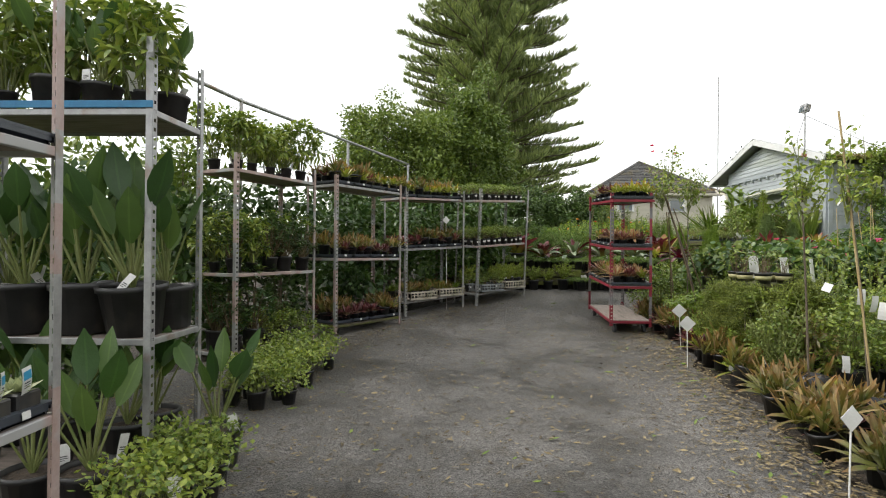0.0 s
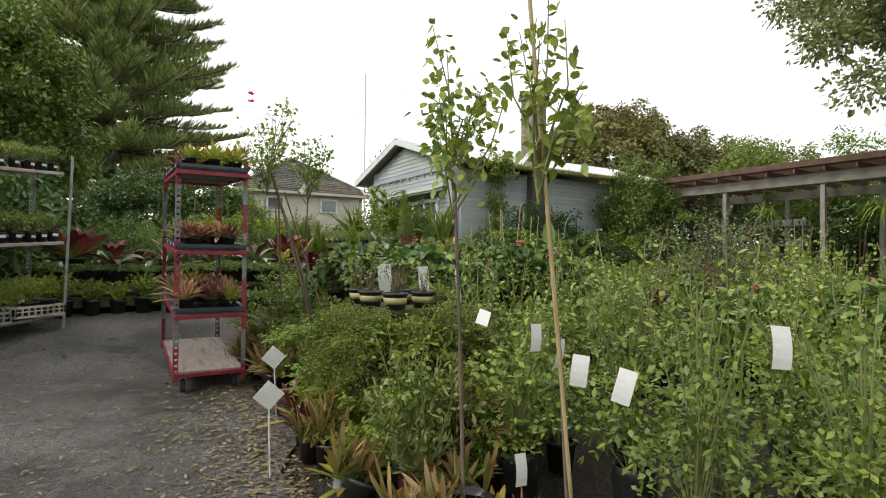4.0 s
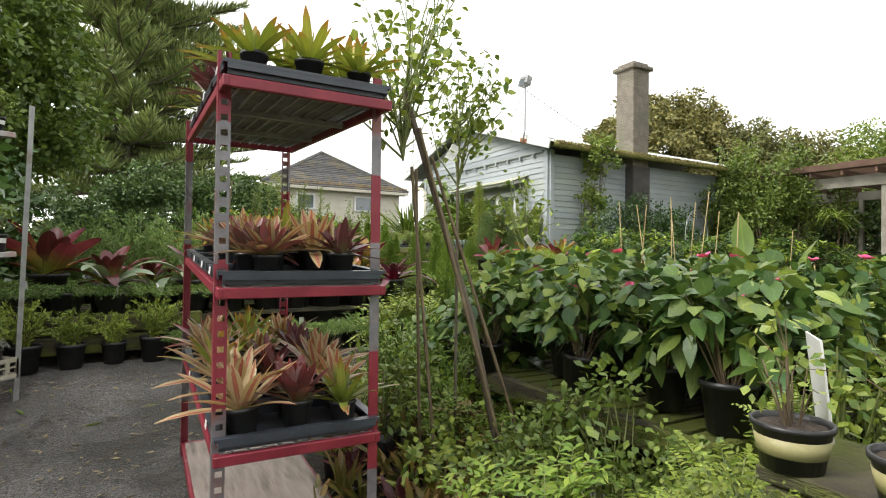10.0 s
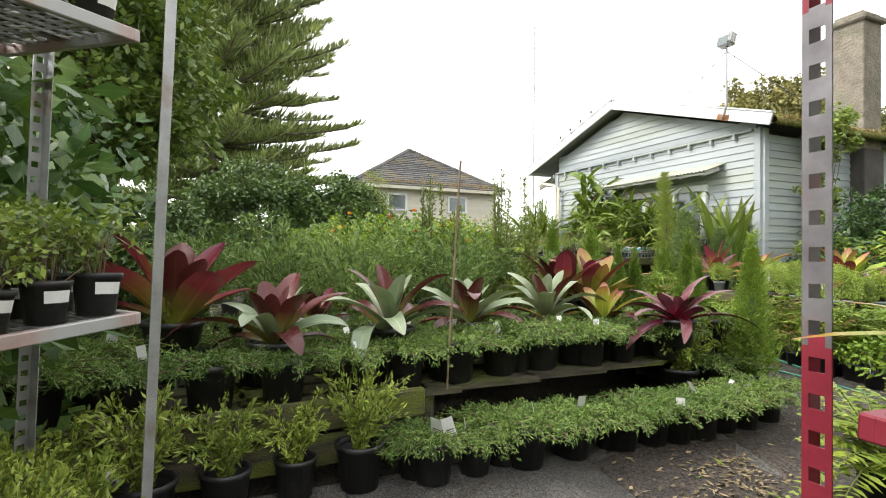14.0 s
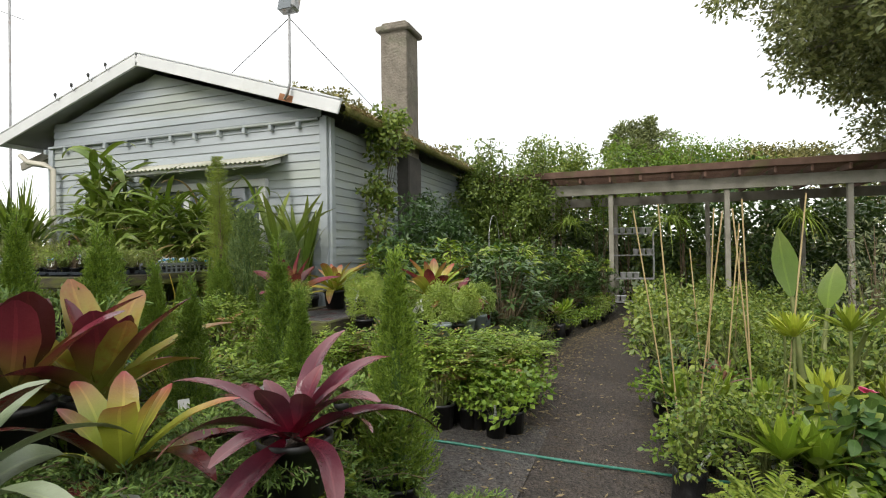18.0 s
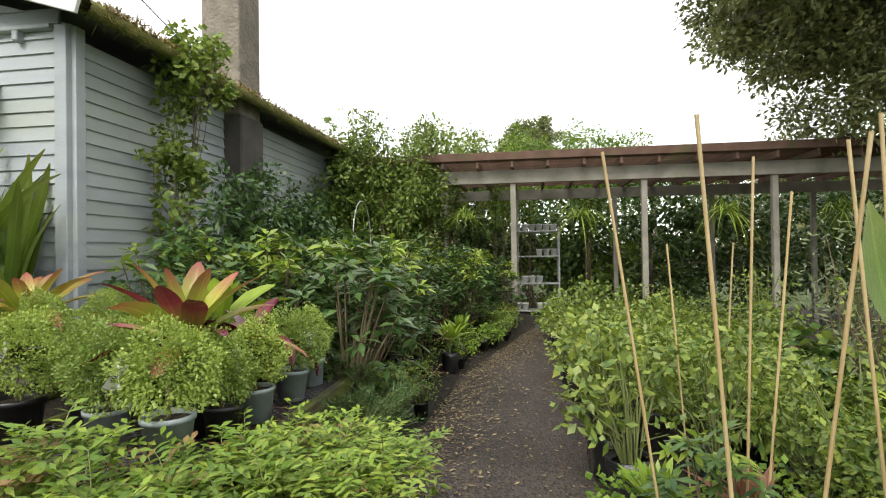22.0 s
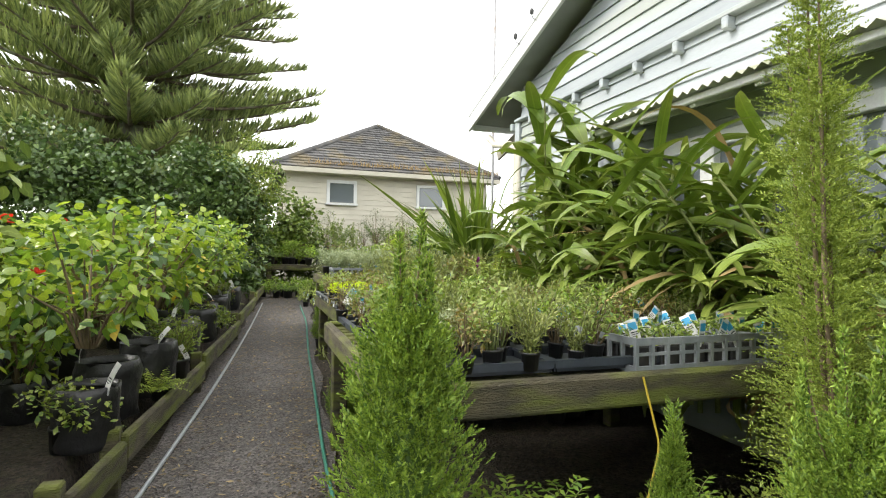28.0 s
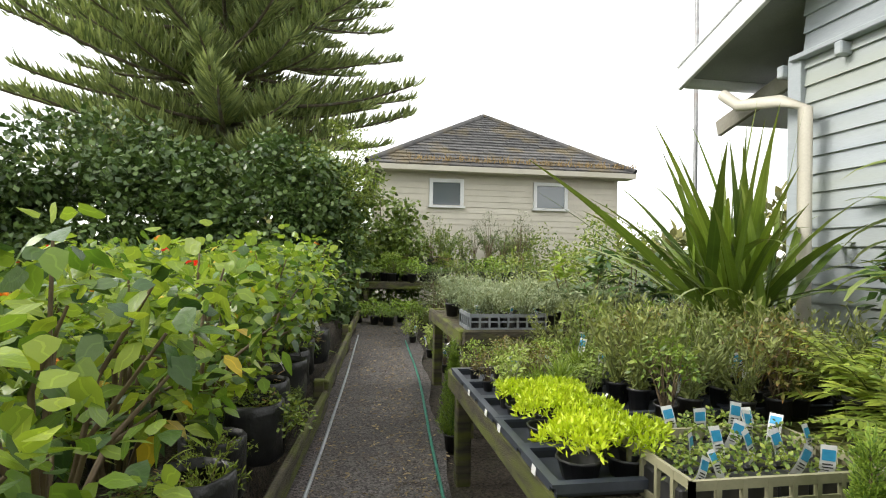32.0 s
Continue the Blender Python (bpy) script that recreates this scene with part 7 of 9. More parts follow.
crown("hedge", "dark hedge at the end of the pergola", 18.8, 13.0, 2.0, 0.5, 2.0, 1.7, 90, 90, 0.13, 0.09, M_IVY, "hedge", spread=0.22, lo=-1)
crown("hedge", "dark hedge behind the pergola", 21.6, 7.5, 2.2, 0.8, 7.5, 1.9, 110, 70, 0.2, 0.12, M_DARK, "hedge", spread=0.2, lo=-1)
crown("hedge", "leafy hedge behind the pergola", 20.2, 9.0, 1.4, 0.6, 2.5, 1.0, 60, 80, 0.16, 0.07, M_FERN, "hedge", spread=0.3, lo=-1)
for i, (x, y, z, r, h) in enumerate(((30.0, 29.5, 7.2, 3.6, 4.2), (33.6, 29.0, 7.9, 3.6, 4.3), (37.0, 28, 6.9, 3.9, 4.2), (41, 26.5, 6.2, 4.2, 4.0), (45.5, 25, 5.6, 4.4, 3.6))):
    crown("tree", "large brownish-green macrocarpa tree beyond the house", x, y, z, r, r, h, 240, 120, 0.26, 0.15, M_FAR, trunk=(x, y), spread=0.15, tr=0.35, fill=0.22)
for x, y, z, r, h, mt in ((46, 10.2, 9.2, 2.4, 2.6, M_OAK), (47, 7.2, 7.6, 3.0, 2.0, M_FAR), (44, 2, 7.2, 3.8, 1.8, M_FAR), (38, -3, 5, 4, 3.4, M_FAR), (33, -8, 5, 5, 4, M_TREE), (48, 14, 6.5, 4, 3, M_TREE)):
    crown("tree", "distant green tree beyond the pergola", x, y, z, r, r, h, 110, 120, 0.24, 0.12, mt, trunk=(x, y), spread=0.19, tr=0.25)
for x, y, h in ((14.3, 12.9, 4.35), (14.8, 13.6, 4.6), (15.2, 12.5, 4.2), (15.6, 13.3, 4.4), (16.4, 12.2, 4.1), (18.5, 11.4, 4.6), (19.4, 10.6, 4.4), (19.0, 9.2, 4.3)):
    ob = thing("leafy_shoot", "upright leafy shoots above the pergola roof", "shrub", pose(x, y, gz(y)), "upright shoots")
    for _ in range(4):
        g = Geo()
        b, e = rng.normal(0, 0.12, 2), rng.normal(0, 0.3, 2)
        hh = (h - gz(y)) * rng.uniform(0.86, 1.03)
        g.tube([(b[0], b[1], 0), (e[0] * 0.6, e[1] * 0.6, hh * 0.6), (e[0], e[1], hh)], [0.02, 0.012, 0.004], 5, 1)
        n = 260
        t = rng.uniform(0.5, 1, n)
        p = np.stack([e[0] * t + rng.normal(0, 0.07, n), e[1] * t + rng.normal(0, 0.07, n), hh * t], -1)
        g.leaves(p, sph(n) + [0, 0, 0.5], 0.1 * rng.uniform(0.6, 1.2, n), 0.045, 2, "oval", 0.2, mat=0)
        part("shoot", g.mesh("shoot", [M_TREE if x < 17 else M_BRIGHT, M_TWIG]), ob)
# a belt of far trees closes the horizon
g = Geo()
n = 16000
a = rng.uniform(0, 2 * np.pi, n)
rad = rng.uniform(62, 78, n)
hh = 4.5 + 2.6 * np.sin(a * 9) + 1.8 * np.sin(a * 23 + 1) + 1.2 * np.sin(a * 51)
p = np.stack([6 + rad * np.cos(a), 12 + rad * np.sin(a), rng.uniform(0, 1, n) ** 0.7 * hh], -1)
g.leaves(p, sph(n), 1.7 * rng.uniform(0.6, 1.3, n), 0.9, 1, "oval", 0.1, side_tilt=1)
thing("far_trees", "belt of distant trees round the nursery", "trees", kind="stuff", me=g.mesh("far_trees", M_FAR))


# ---- the racks' plants ----
def top(ob, z):
    return ob.matrix_basis.translation.z + z + 0.02


on_rack(rack_z, 0.82, ["stalky"], 4, 1, False, (1.2, 1.35), D=0.36)
on_rack(rack_z, 0.82, ["stalky"], 4, 1, False, (1.0, 1.2), D=0.9)
on_rack(rack_z, 0.08, ["stalky"], 3, 2, False, (0.95, 1.15))
on_rack(rack_z, 2.08, ["stalky", "tall"], 5, 2, False, (0.75, 0.95))
for x, y, s in ((-1.85, 2.6, 1.1), (-2.15, 2.6, 1.0), (-1.5, 3.2, 1.1)):
    plant("stalky", x, y, None, s, tag=True)
for i in range(4):
    c = rack_y.matrix_basis @ Vector((0.17 + i * 0.335, 0.29, 0.78))
    carry_tray(c.x, c.y, c.z, 2, True)
    c = rack_y.matrix_basis @ Vector((0.17 + i * 0.335, 0.29, 1.72))
    carry_tray(c.x, c.y, c.z, 2, False)
on_rack(rack_a, 0.95, ["tall", "camellia"], 5, 2, False, (0.6, 0.75))
on_rack(rack_a, 2.06, ["tall"], 5, 2, False, (0.65, 0.85))
on_rack(rack_a, 0.1, ["low_d", "camellia"], 5, 2, False, (0.7, 0.95))
on_rack(rack_b, 0.14, ["br_small", "br_dark"], 7, 3, True, (0.8, 1.0))
on_rack(rack_b, 1.02, ["br_dark", "br_small", "br_small"], 8, 3, True, (0.7, 0.95))
on_rack(rack_b, 2.0, ["br_dark", "br_small", "br_green"], 8, 3, True, (0.8, 1.0))
on_rack(rack_c, 1.1, ["br_dark", "br_red", "br_small"], 8, 3, True, (0.8, 1.0))
on_rack(rack_c, 1.92, ["br_green", "br_green", "br_small"], 8, 3, True, (0.8, 1.0))
on_rack(rack_c, 0.28, ["grass", "br_small"], 6, 3, False, (0.6, 0.8))
on_rack(rack_d, 0.24, ["juniper_up", "dwarf"], 6, 3, False, (0.6, 0.8))
on_rack(rack_d, 1.075, ["dwarf"], 9, 4, False, (0.65, 0.75))
on_rack(rack_d, 1.875, ["dwarf"], 9, 3, False, (0.62, 0.7))
for rk in (rack_c, rack_d):
    for i, cm in ((0, CRATEGREY if rk is rack_d else CRATE), (1, CRATE)):
        c = on_shelf(rk, 0.36 + i * 0.64, 0.12, 0.265 if rk is rack_c else 0.245)
        tagged(new("crate", cm), "pale slotted plastic crate on the bottom shelf", "crate", "plastic crates").matrix_basis = pose(c.x, c.y, c.z, 0, 0, math.degrees(rk.matrix_basis.to_euler().z))
on_rack(rack_r, 0.665, ["br_red", "br_dark", "br_green", "br_dark", "br_cream"], 8, 3, True, (0.85, 1.1), L=1.4, turn=90)
on_rack(rack_r, 1.2, ["br_dark", "br_red", "br_cream", "br_dark"], 7, 2, True, (0.75, 0.95), L=1.4, D=0.5, turn=90)
for lx, ly, key, s in ((1.33, 0.12, "br_green", 0.85), (1.3, 0.3, "grass", 0.6), (1.13, 0.14, "br_green", 0.8), (1.15, 0.34, "br_green", 0.9), (0.97, 0.2, "br_dark", 0.95), (0.5, 0.32, "br_green", 1.0), (0.2, 0.35, "br_cream", 1.0)):
    c = on_shelf(rack_r, lx, 0.565 - ly, 1.215)
    plant(key, c.x, c.y, c.z, s, tag=False)
c = on_shelf(rack_r, 1.13, 0.425, 1.38)
g = Geo()
g.tube([(0, 0, -0.14), (0, 0, 0.02)], 0.008, 5, 1)
n = 26
g.leaves(np.stack([np.zeros(n), np.zeros(n), rng.uniform(0, 0.05, n)], -1), sph(n, 0.0), 0.032, 0.014, 2, "oval", 0.1)
thing("bromeliad_flower", "purple-pink bromeliad flower spike on a shelf", "flower", pose(c.x, c.y, c.z), me=g.mesh("bromeliad_flower", [M_FLOWER_PINK, M_STEM]))
for lx, ly, key, q in ((0.88, 0.12, "br_upright", 0.78), (0.76, 0.16, "br_dark", 0.9), (0.64, 0.12, "br_upright", 0.85), (0.52, 0.15, "br_pale", 0.85), (0.4, 0.12, "br_upright", 0.82), (0.28, 0.13, "br_pale", 0.9), (0.16, 0.12, "br_upright", 0.85), (0.06, 0.16, "br_red", 0.85), (0.66, 0.32, "br_pale", 0.8), (0.36, 0.34, "br_upright", 0.8)):
    c = on_shelf(rack_r, lx, 0.565 - ly, 1.215)
    plant(key, c.x, c.y, c.z, q, tag=False)
on_rack(rack_r, 1.86, ["br_green", "br_dark", "br_green"], 7, 3, True, (0.75, 1.0), L=1.4, turn=90)
field(["low_d"], -1.95, -1.35, 4.3, 5.8, 0.26, 0.28, s=(0.75, 0.95))
field(["low_d"], -1.6, -1.25, 2.5, 3.15, 0.2, 0.22, s=(0.8, 0.95))

# ---- bed right of the drive ----
edge_x = lambda y: float(np.interp(y, [-9, 3, 5, 7, 8.5, 9.6], [2.3, 2.25, 2.4, 2.6, 2.95, 3.5]))
for y in np.arange(1.2, 8.6, 0.26):
    for k in range(3):
        plant("br_small" if rng.random() < 0.75 else rng.choice(["br_green", "br_dark"]), edge_x(y) + 0.12 + k * 0.27 + rng.normal(0, 0.04), y + rng.normal(0, 0.06), None, rng.uniform(0.85, 1.25), tilt=10)
field(["rose", "rose_tall", "rose_dark", "low", "nandina"], 3.0, 6.4, 1.0, 5.4, 0.5, 0.5, weights=[0.35, 0.3, 0.17, 0.1, 0.08], s=(0.8, 1.15), skip=0.12, inside=lambda x, y: x > edge_x(y) + 0.8)
field(["rose_tall", "hib_dark"], 6.5, 8.6, 2.0, 6.5, 0.8, 0.75, s=(1.1, 1.3))
# ferns round and below the banded pots
for x, y, up, sc in ((2.82, 6.5, 0.0, 1.0), (2.85, 6.15, 0.1, 1.05), (2.85, 5.8, 0.05, 1.0), (3.05, 5.5, 0.1, 1.1), (3.4, 5.42, 0.1, 1.1), (3.75, 5.5, 0.15, 1.0), (2.95, 6.8, 0.05, 1.0), (2.93, 6.4, 0.5, 0.8), (2.93, 6.1, 0.52, 0.8), (3.0, 5.82, 0.55, 0.8), (3.2, 5.66, 0.55, 0.85), (3.42, 5.64, 0.55, 0.85), (3.62, 5.75, 0.5, 0.8), (3.3, 6.7, 0.4, 1.0), (3.15, 7.0, 0.15, 1.0), (3.68, 6.05, 0.4, 0.9)):
    plant("fern", x, y, gz(y) + up, sc, tag=False)
field(["rose_dark", "rose", "low_d", "filmy"], 2.95, 3.9, 5.2, 7.3, 0.36, 0.36, s=(0.85, 1.1), inside=lambda x, y: not (2.85 < x < 3.75 and 5.55 < y < 6.8))
for x, y in ((2.92, 6.45), (2.9, 6.15), (2.93, 5.85), (3.15, 5.68), (3.4, 5.64), (3.65, 5.8)):
    crown("moss_mound", "mossy mound under the ferns by the banded pots", x, y, gz(6.15) + 0.5, 0.19, 0.19, 0.4, 110, 130, 0.018, 0.009, M_MOSSLEAF, "moss", spread=0.3, lo=-1, trunk=(x, y), limbs=2, tr=0.012)
for x, y, k, q in ((2.98, 5.3, "rosemary", 1.7), (3.2, 5.22, "bronze", 1.7), (2.85, 5.05, "rosemary", 1.5), (3.35, 5.05, "nandina", 0.95), (3.0, 6.95, "filmy", 0.7), (2.78, 5.55, "fern", 0.8)):
    plant(k, x, y, None, q, tag=False)
# mixed dark shrubs behind the trolley's end, under the leaning poles
field(["low_d", "feather", "rose_dark", "nandina"], 3.05, 3.75, 7.2, 9.3, 0.34, 0.34, s=(0.8, 1.2), weights=[0.35, 0.12, 0.38, 0.15], tilt=4)
field(["br_dark", "br_small", "br_dark"], 2.72, 3.15, 7.2, 9.2, 0.26, 0.26, s=(0.95, 1.25), tilt=6)
plant("cordy_d", 6.6, 6.5, None, 1.5, tag=False)
plant("cordy_d", 6.95, 6.2, None, 1.3, tag=False)
field(["rose", "rose_tall", "low"], 3.9, 7.0, 5.8, 7.0, 0.5, 0.5, s=(0.9, 1.2), weights=[0.6, 0.25, 0.15])
table("low mossy timber bench under the pink hibiscus", 3.72, 6.3, 7.05, 8.85, 0.86)
field(["hib_dark"], 3.82, 6.25, 7.15, 8.8, 0.36, 0.36, z=0.86, s=(0.72, 0.92), tilt=4)
field(["low", "nandina", "low_d"], 3.5, 4.6, 6.6, 7.05, 0.34, 0.3, s=(0.9, 1.1))
field(["hib_dark", "low"], 3.6, 7.0, 8.9, 9.3, 0.5, 0.4, s=(0.9, 1.2))
field(["fern", "nandina"], 3.3, 4.4, 9.2, 9.7, 0.4, 0.35, s=(0.9, 1.1))

# ---- long bench with junipers, ahead of the drive ----
for i in range(14):
    t = i / 13
    plant("juniper" if i > 4 else "juniper_up", 0.75 + 3.9 * t, 11.1 + 0.06 * t + rng.normal(0, 0.04), None, rng.uniform(0.7, 0.95), tag=rng.random() < 0.6)
for i in range(17):
    t = i / 16
    x = -0.4 + 5.4 * t
    plant("juniper", x, float(np.interp(x, [p[0] for p in line], [p[1] for p in line])) + 0.17, 1.0, rng.uniform(0.85, 1.05), tag=rng.random() < 0.4)
field(["juniper"], 2.4, 5.2, 11.1, 11.35, 0.36, 0.25, s=(0.8, 1.05))
field(["juniper"], -0.3, 5.2, 11.75, 12.9, 0.58, 0.55, z=1.0, s=(0.9, 1.1))
field(["feather", "juniper_up"], -0.9, 4.9, 12.9, 16.0, 0.62, 0.58, z=1.0, s=(0.85, 1.15), weights=[0.7, 0.3])
field(["feather"], -0.9, 3.0, 16.2, 18.5, 0.95, 0.95, z=1.0, s=(1.0, 1.25))
field(["juniper"], 2.2, 4.7, 11.62, 11.95, 0.38, 0.28, z=1.0, s=(0.75, 0.95))
for x, y, s in ((2.3, 12.6, 1.2), (2.8, 12.95, 1.3), (3.2, 12.75, 1.15), (1.8, 12.8, 1.25), (2.55, 13.35, 1.35), (3.6, 13.2, 1.2), (1.2, 12.9, 1.2)):
    plant("feather", x, y, 1.0, s)
SIL = [M_ALC_SILVER, M_ALC_WINE]
alcantarea(1.1, 11.95, 1.12, 1.25, [M_ALC_PINK, M_ALC_WINE], "large wine-red and green bromeliad on the bench", 12, rz=20, e0=74, e1=30, broad=0.15, length=0.46, curl=(0.5, 0.35, 0.2), inner=0.7)
for x, y, s, rz in ((1.6, 11.55, 1.05, 0), (2.3, 11.75, 1.15, 80), (2.93, 11.95, 1.1, 150), (3.6, 12.0, 1.1, 230)):
    alcantarea(x, y, 1.08, s, SIL, "large silver-leaved bromeliad with a dark wine heart", 17, rz=rz, broad=0.1, length=0.44, e1=24, e0=84, curl=(1.5, 0.9, 0.35), inner=0.62)
alcantarea(1.95, 12.35, 1.12, 0.75, [M_ALC_WINE, M_ALC_PINK], "small wine-red bromeliad on the bench", 12, e1=30, broad=0.12, length=0.4, curl=(0.6, 0.4, 0.2))
alcantarea(4.5, 12.55, 1.12, 1.15, [M_ALC_ORANGE, M_ALC_PINK], "large lime and wine bromeliad on the bench", 16, broad=0.13, e1=22, e0=82, curl=(0.7, 0.4, 0.2))
alcantarea(4.2, 12.65, 1.14, 1.2, [M_ALC_PINK, M_ALC_WINE], "large wine and pink bromeliad on the bench", 13, e1=35, broad=0.14, curl=(0.5, 0.35, 0.2))
alcantarea(4.1, 11.95, 1.06, 0.9, [M_ALC_WINE, M_ALC_LIME], "dark wine and lime bromeliad with arching leaves", 14, rz=70, e1=20, broad=0.095, curl=(1.3, 0.8, 0.3))
alcantarea(4.42, 11.52, 1.1, 1.0, [M_ALC_PURPLE], "large purple-pink bromeliad with a crimson heart", 19, rz=40, e0=66, e1=6, broad=0.085, length=0.5, curl=(1.3, 0.9, 0.4), inner=0.42, tip=2.2)
plant("thuja", 5.12, 11.45, gz(11.5), 0.86, tag=True)
for x, y, s in ((4.75, 12.3, 0.55), (5.1, 12.9, 0.6)):
    plant("thuja", x, y, 1.0, s)

# ---- path one, far side: stakes, cordylines, roses ----
field(["juniper_up", "juniper", "nandina"], 4.6, 5.4, 11.6, 12.9, 0.3, 0.32, s=(0.9, 1.2))
for x, y in ((3.9, 12.7), (3.75, 12.95), (3.3, 13.6), (3.5, 13.45)):
    plant("pencil", x, y, 1.0, 1.0, tag=False)
plant("thuja", 5.46, 12.35, None, 0.85, tag=False)
plant("thuja", 5.3, 12.1, None, 0.7, tag=False)
field(["nandina", "low", "nandina"], 6.45, 7.6, 11.28, 11.7, 0.24, 0.2, s=(0.95, 1.2))
for x, y, s in ((6.8, 9.45, 0.85), (7.25, 9.4, 0.8), (6.95, 9.1, 0.9)):
    plant("cordy_t", x, y, None, s, tag=True)
plant("cordy_y", 6.57, 9.53, None, 1.0, tag=False)
plant("cordy_y", 7.1, 9.2, None, 1.35, tag=False)
field(["cordy", "camellia", "low", "rose", "cordy_p"], 5.4, 8.0, 9.1, 10.15, 0.32, 0.32, s=(0.7, 1.1), weights=[0.62, 0.06, 0.16, 0.12, 0.04], inside=lambda x, y: x > 5.9)
field(["cordy_y"], 6.2, 8.2, 8.6, 9.3, 0.6, 0.5, s=(0.9, 1.15))
field(["fern"], 4.2, 6.0, 9.1, 10.1, 0.42, 0.4, s=(0.9, 1.1))
field(["rose_far", "rose_far", "low", "rose_far"], 7.9, 14.8, 8.25, 10.25, 0.48, 0.46, s=(0.85, 1.35))
field(["cordy", "rose_far", "low"], 6.0, 9.5, 7.0, 8.5, 0.5, 0.5, s=(0.9, 1.2))
field(["rose_tall", "hib_dark"], 8.4, 12.5, 5.6, 8.0, 0.85, 0.8, s=(1.0, 1.2))

for x, y, q in ((8.8, 7.9, 1.5), (9.4, 7.6, 1.6), (10.1, 7.8, 1.6), (9.0, 7.2, 1.5), (10.8, 7.7, 1.7), (9.8, 7.1, 1.6)):
    plant("olive", x, y, None, q, tag=True)

# ---- path one, house side ----
for x, y, q in ((7.75, 11.5, 0.85), (8.1, 11.55, 1.0), (8.45, 11.55, 1.05), (8.75, 11.7, 1.1), (7.4, 11.52, 0.8), (8.3, 11.75, 0.95)):
    plant("dark_yew", x, y, None, q, tag=True)
field(["camellia"], 8.75, 15.0, 11.0, 13.4, 0.46, 0.46, s=(1.05, 1.35), inside=lambda x, y: y > np.interp(x, [8.5, 10.9, 14.8], [11.75, 11.6, 11.0]))
field(["low", "nandina", "golden", "cordy"], 9.0, 15.0, 10.7, 11.75, 0.3, 0.25, s=(0.7, 1.0), inside=lambda x, y: 0.0 < y - np.interp(x, [8.5, 10.9, 14.8], [11.52, 11.38, 10.72]) < 0.25)
field(["nandina", "nandina", "low"], 6.52, 6.95, 11.6, 13.4, 0.22, 0.25, s=(0.75, 1.05), inside=lambda x, y: x > 6.5)
for x, y, q in ((6.62, 11.72, 1.2), (6.74, 11.98, 1.25), (6.66, 12.3, 1.2), (6.86, 11.6, 1.2), (7.1, 11.52, 1.1)):
    plant("nandina", x, y, None, q, tag=False)
field(["ball", "ball", "ball_grey"], 7.35, 8.45, 11.9, 12.8, 0.3, 0.3, z=M2Z, s=(0.66, 0.8), jit=0.12, inside=lambda x, y: (x - 7.6) ** 2 + (y - 12.2) ** 2 > 0.03 and not (x < 7.5 and y > 12.3))
for x, y, k, s in ((7.27, 12.74, "ball", 0.85), (7.39, 12.5, "ball", 0.78), (7.22, 12.28, "ball_grey", 0.78), (7.12, 11.95, "ball_grey", 0.85), (7.4, 12.02, "ball", 0.75)):
    plant(k, x, y, M2Z, s, tag=True)
for x, y in ((7.17, 13.4), (7.75, 13.1), (8.15, 13.1), (8.5, 13.3), (7.6, 13.68)):
    plant("ball" if x > 7.3 else "ball_grey", x, y, M1Z, rng.uniform(0.58, 0.7), tag=False)
tagged(new("plant_pot", pot_mesh(0.1, 0.19, M_POT)), "black plastic pot standing on the mesh bench", "pot", "pots on the mesh bench").matrix_basis = pose(7.12, 13.62, M1Z)
alcantarea(7.6, 12.2, M2Z, 1.05, [M_ALC_PINK, M_ALC_LIME], "huge pink and lime bromeliad among clipped shrubs", 23, rz=10, broad=0.092, length=0.45, e1=2, e0=78, curl=(0.9, 0.6, 0.35), inner=0.75, tip=2.2, hp=0.36)
alcantarea(7.9, 12.05, M2Z + 0.05, 0.85, [M_ALC_PURPLE, M_ALC_PINK], "purple-pink drooping bromeliad beside the huge one", 11, hp=0.32, rz=50, broad=0.085, length=0.46, e1=5, e0=50, curl=(1.7, 1.0, 0.5))
alcantarea(7.3, 13.55, M1Z, 1.0, [M_ALC_WINE, M_ALC_PINK], "upright dusky pink bromeliad on the mesh bench", 11, rz=30, e0=84, e1=22, broad=0.15, length=0.44, curl=(0.6, 0.3, 0.15), inner=0.95, tip=1.9)
alcantarea(8.1, 13.55, M1Z, 1.0, [M_ALC_ORANGE, M_ALC_LIME], "yellow and orange bromeliad on the mesh bench", 26, e0=72, e1=6, broad=0.075, length=0.5, curl=(1.0, 0.7, 0.4), inner=0.6)
alcantarea(8.25, 12.45, M2Z, 1.0, [M_CORDY], "green broad-leaved bromeliad among clipped shrubs", 13, e0=80, e1=25, broad=0.1, length=0.42, curl=(0.7, 0.4, 0.2), hp=0.34)

# ---- conifers by the tables and the house front ----
plant("spire", 6.63, 15.18, None, 1.0, tag=True)
plant("spire", 7.5, 14.6, None, 0.85, tag=False)
for x, y, k, s in ((8.0, 14.95, "plume", 1.15), (7.8, 14.5, "cone", 1.05), (8.35, 14.35, "cone", 0.9), (7.45, 15.1, "thuja", 0.5), (7.2, 15.05, "juniper_up", 0.8), (7.0, 14.1, "juniper_up", 0.9), (7.45, 14.15, "thuja", 0.5), (6.8, 14.5, "nandina", 0.8), (6.8, 14.2, "nandina", 0.9), (6.85, 13.95, "nandina", 1.25), (6.78, 13.7, "nandina", 0.95), (6.9, 14.35, "nandina", 1.2), (6.72, 13.95, "grass", 0.8), (6.66, 13.45, "bronze", 1.4), (6.8, 13.55, "perennial", 1.5), (6.72, 13.1, "grass", 1.0), (6.62, 12.6, "grass", 0.9), (6.66, 12.2, "bronze", 1.4)):
    plant(k, x, y, None, s)


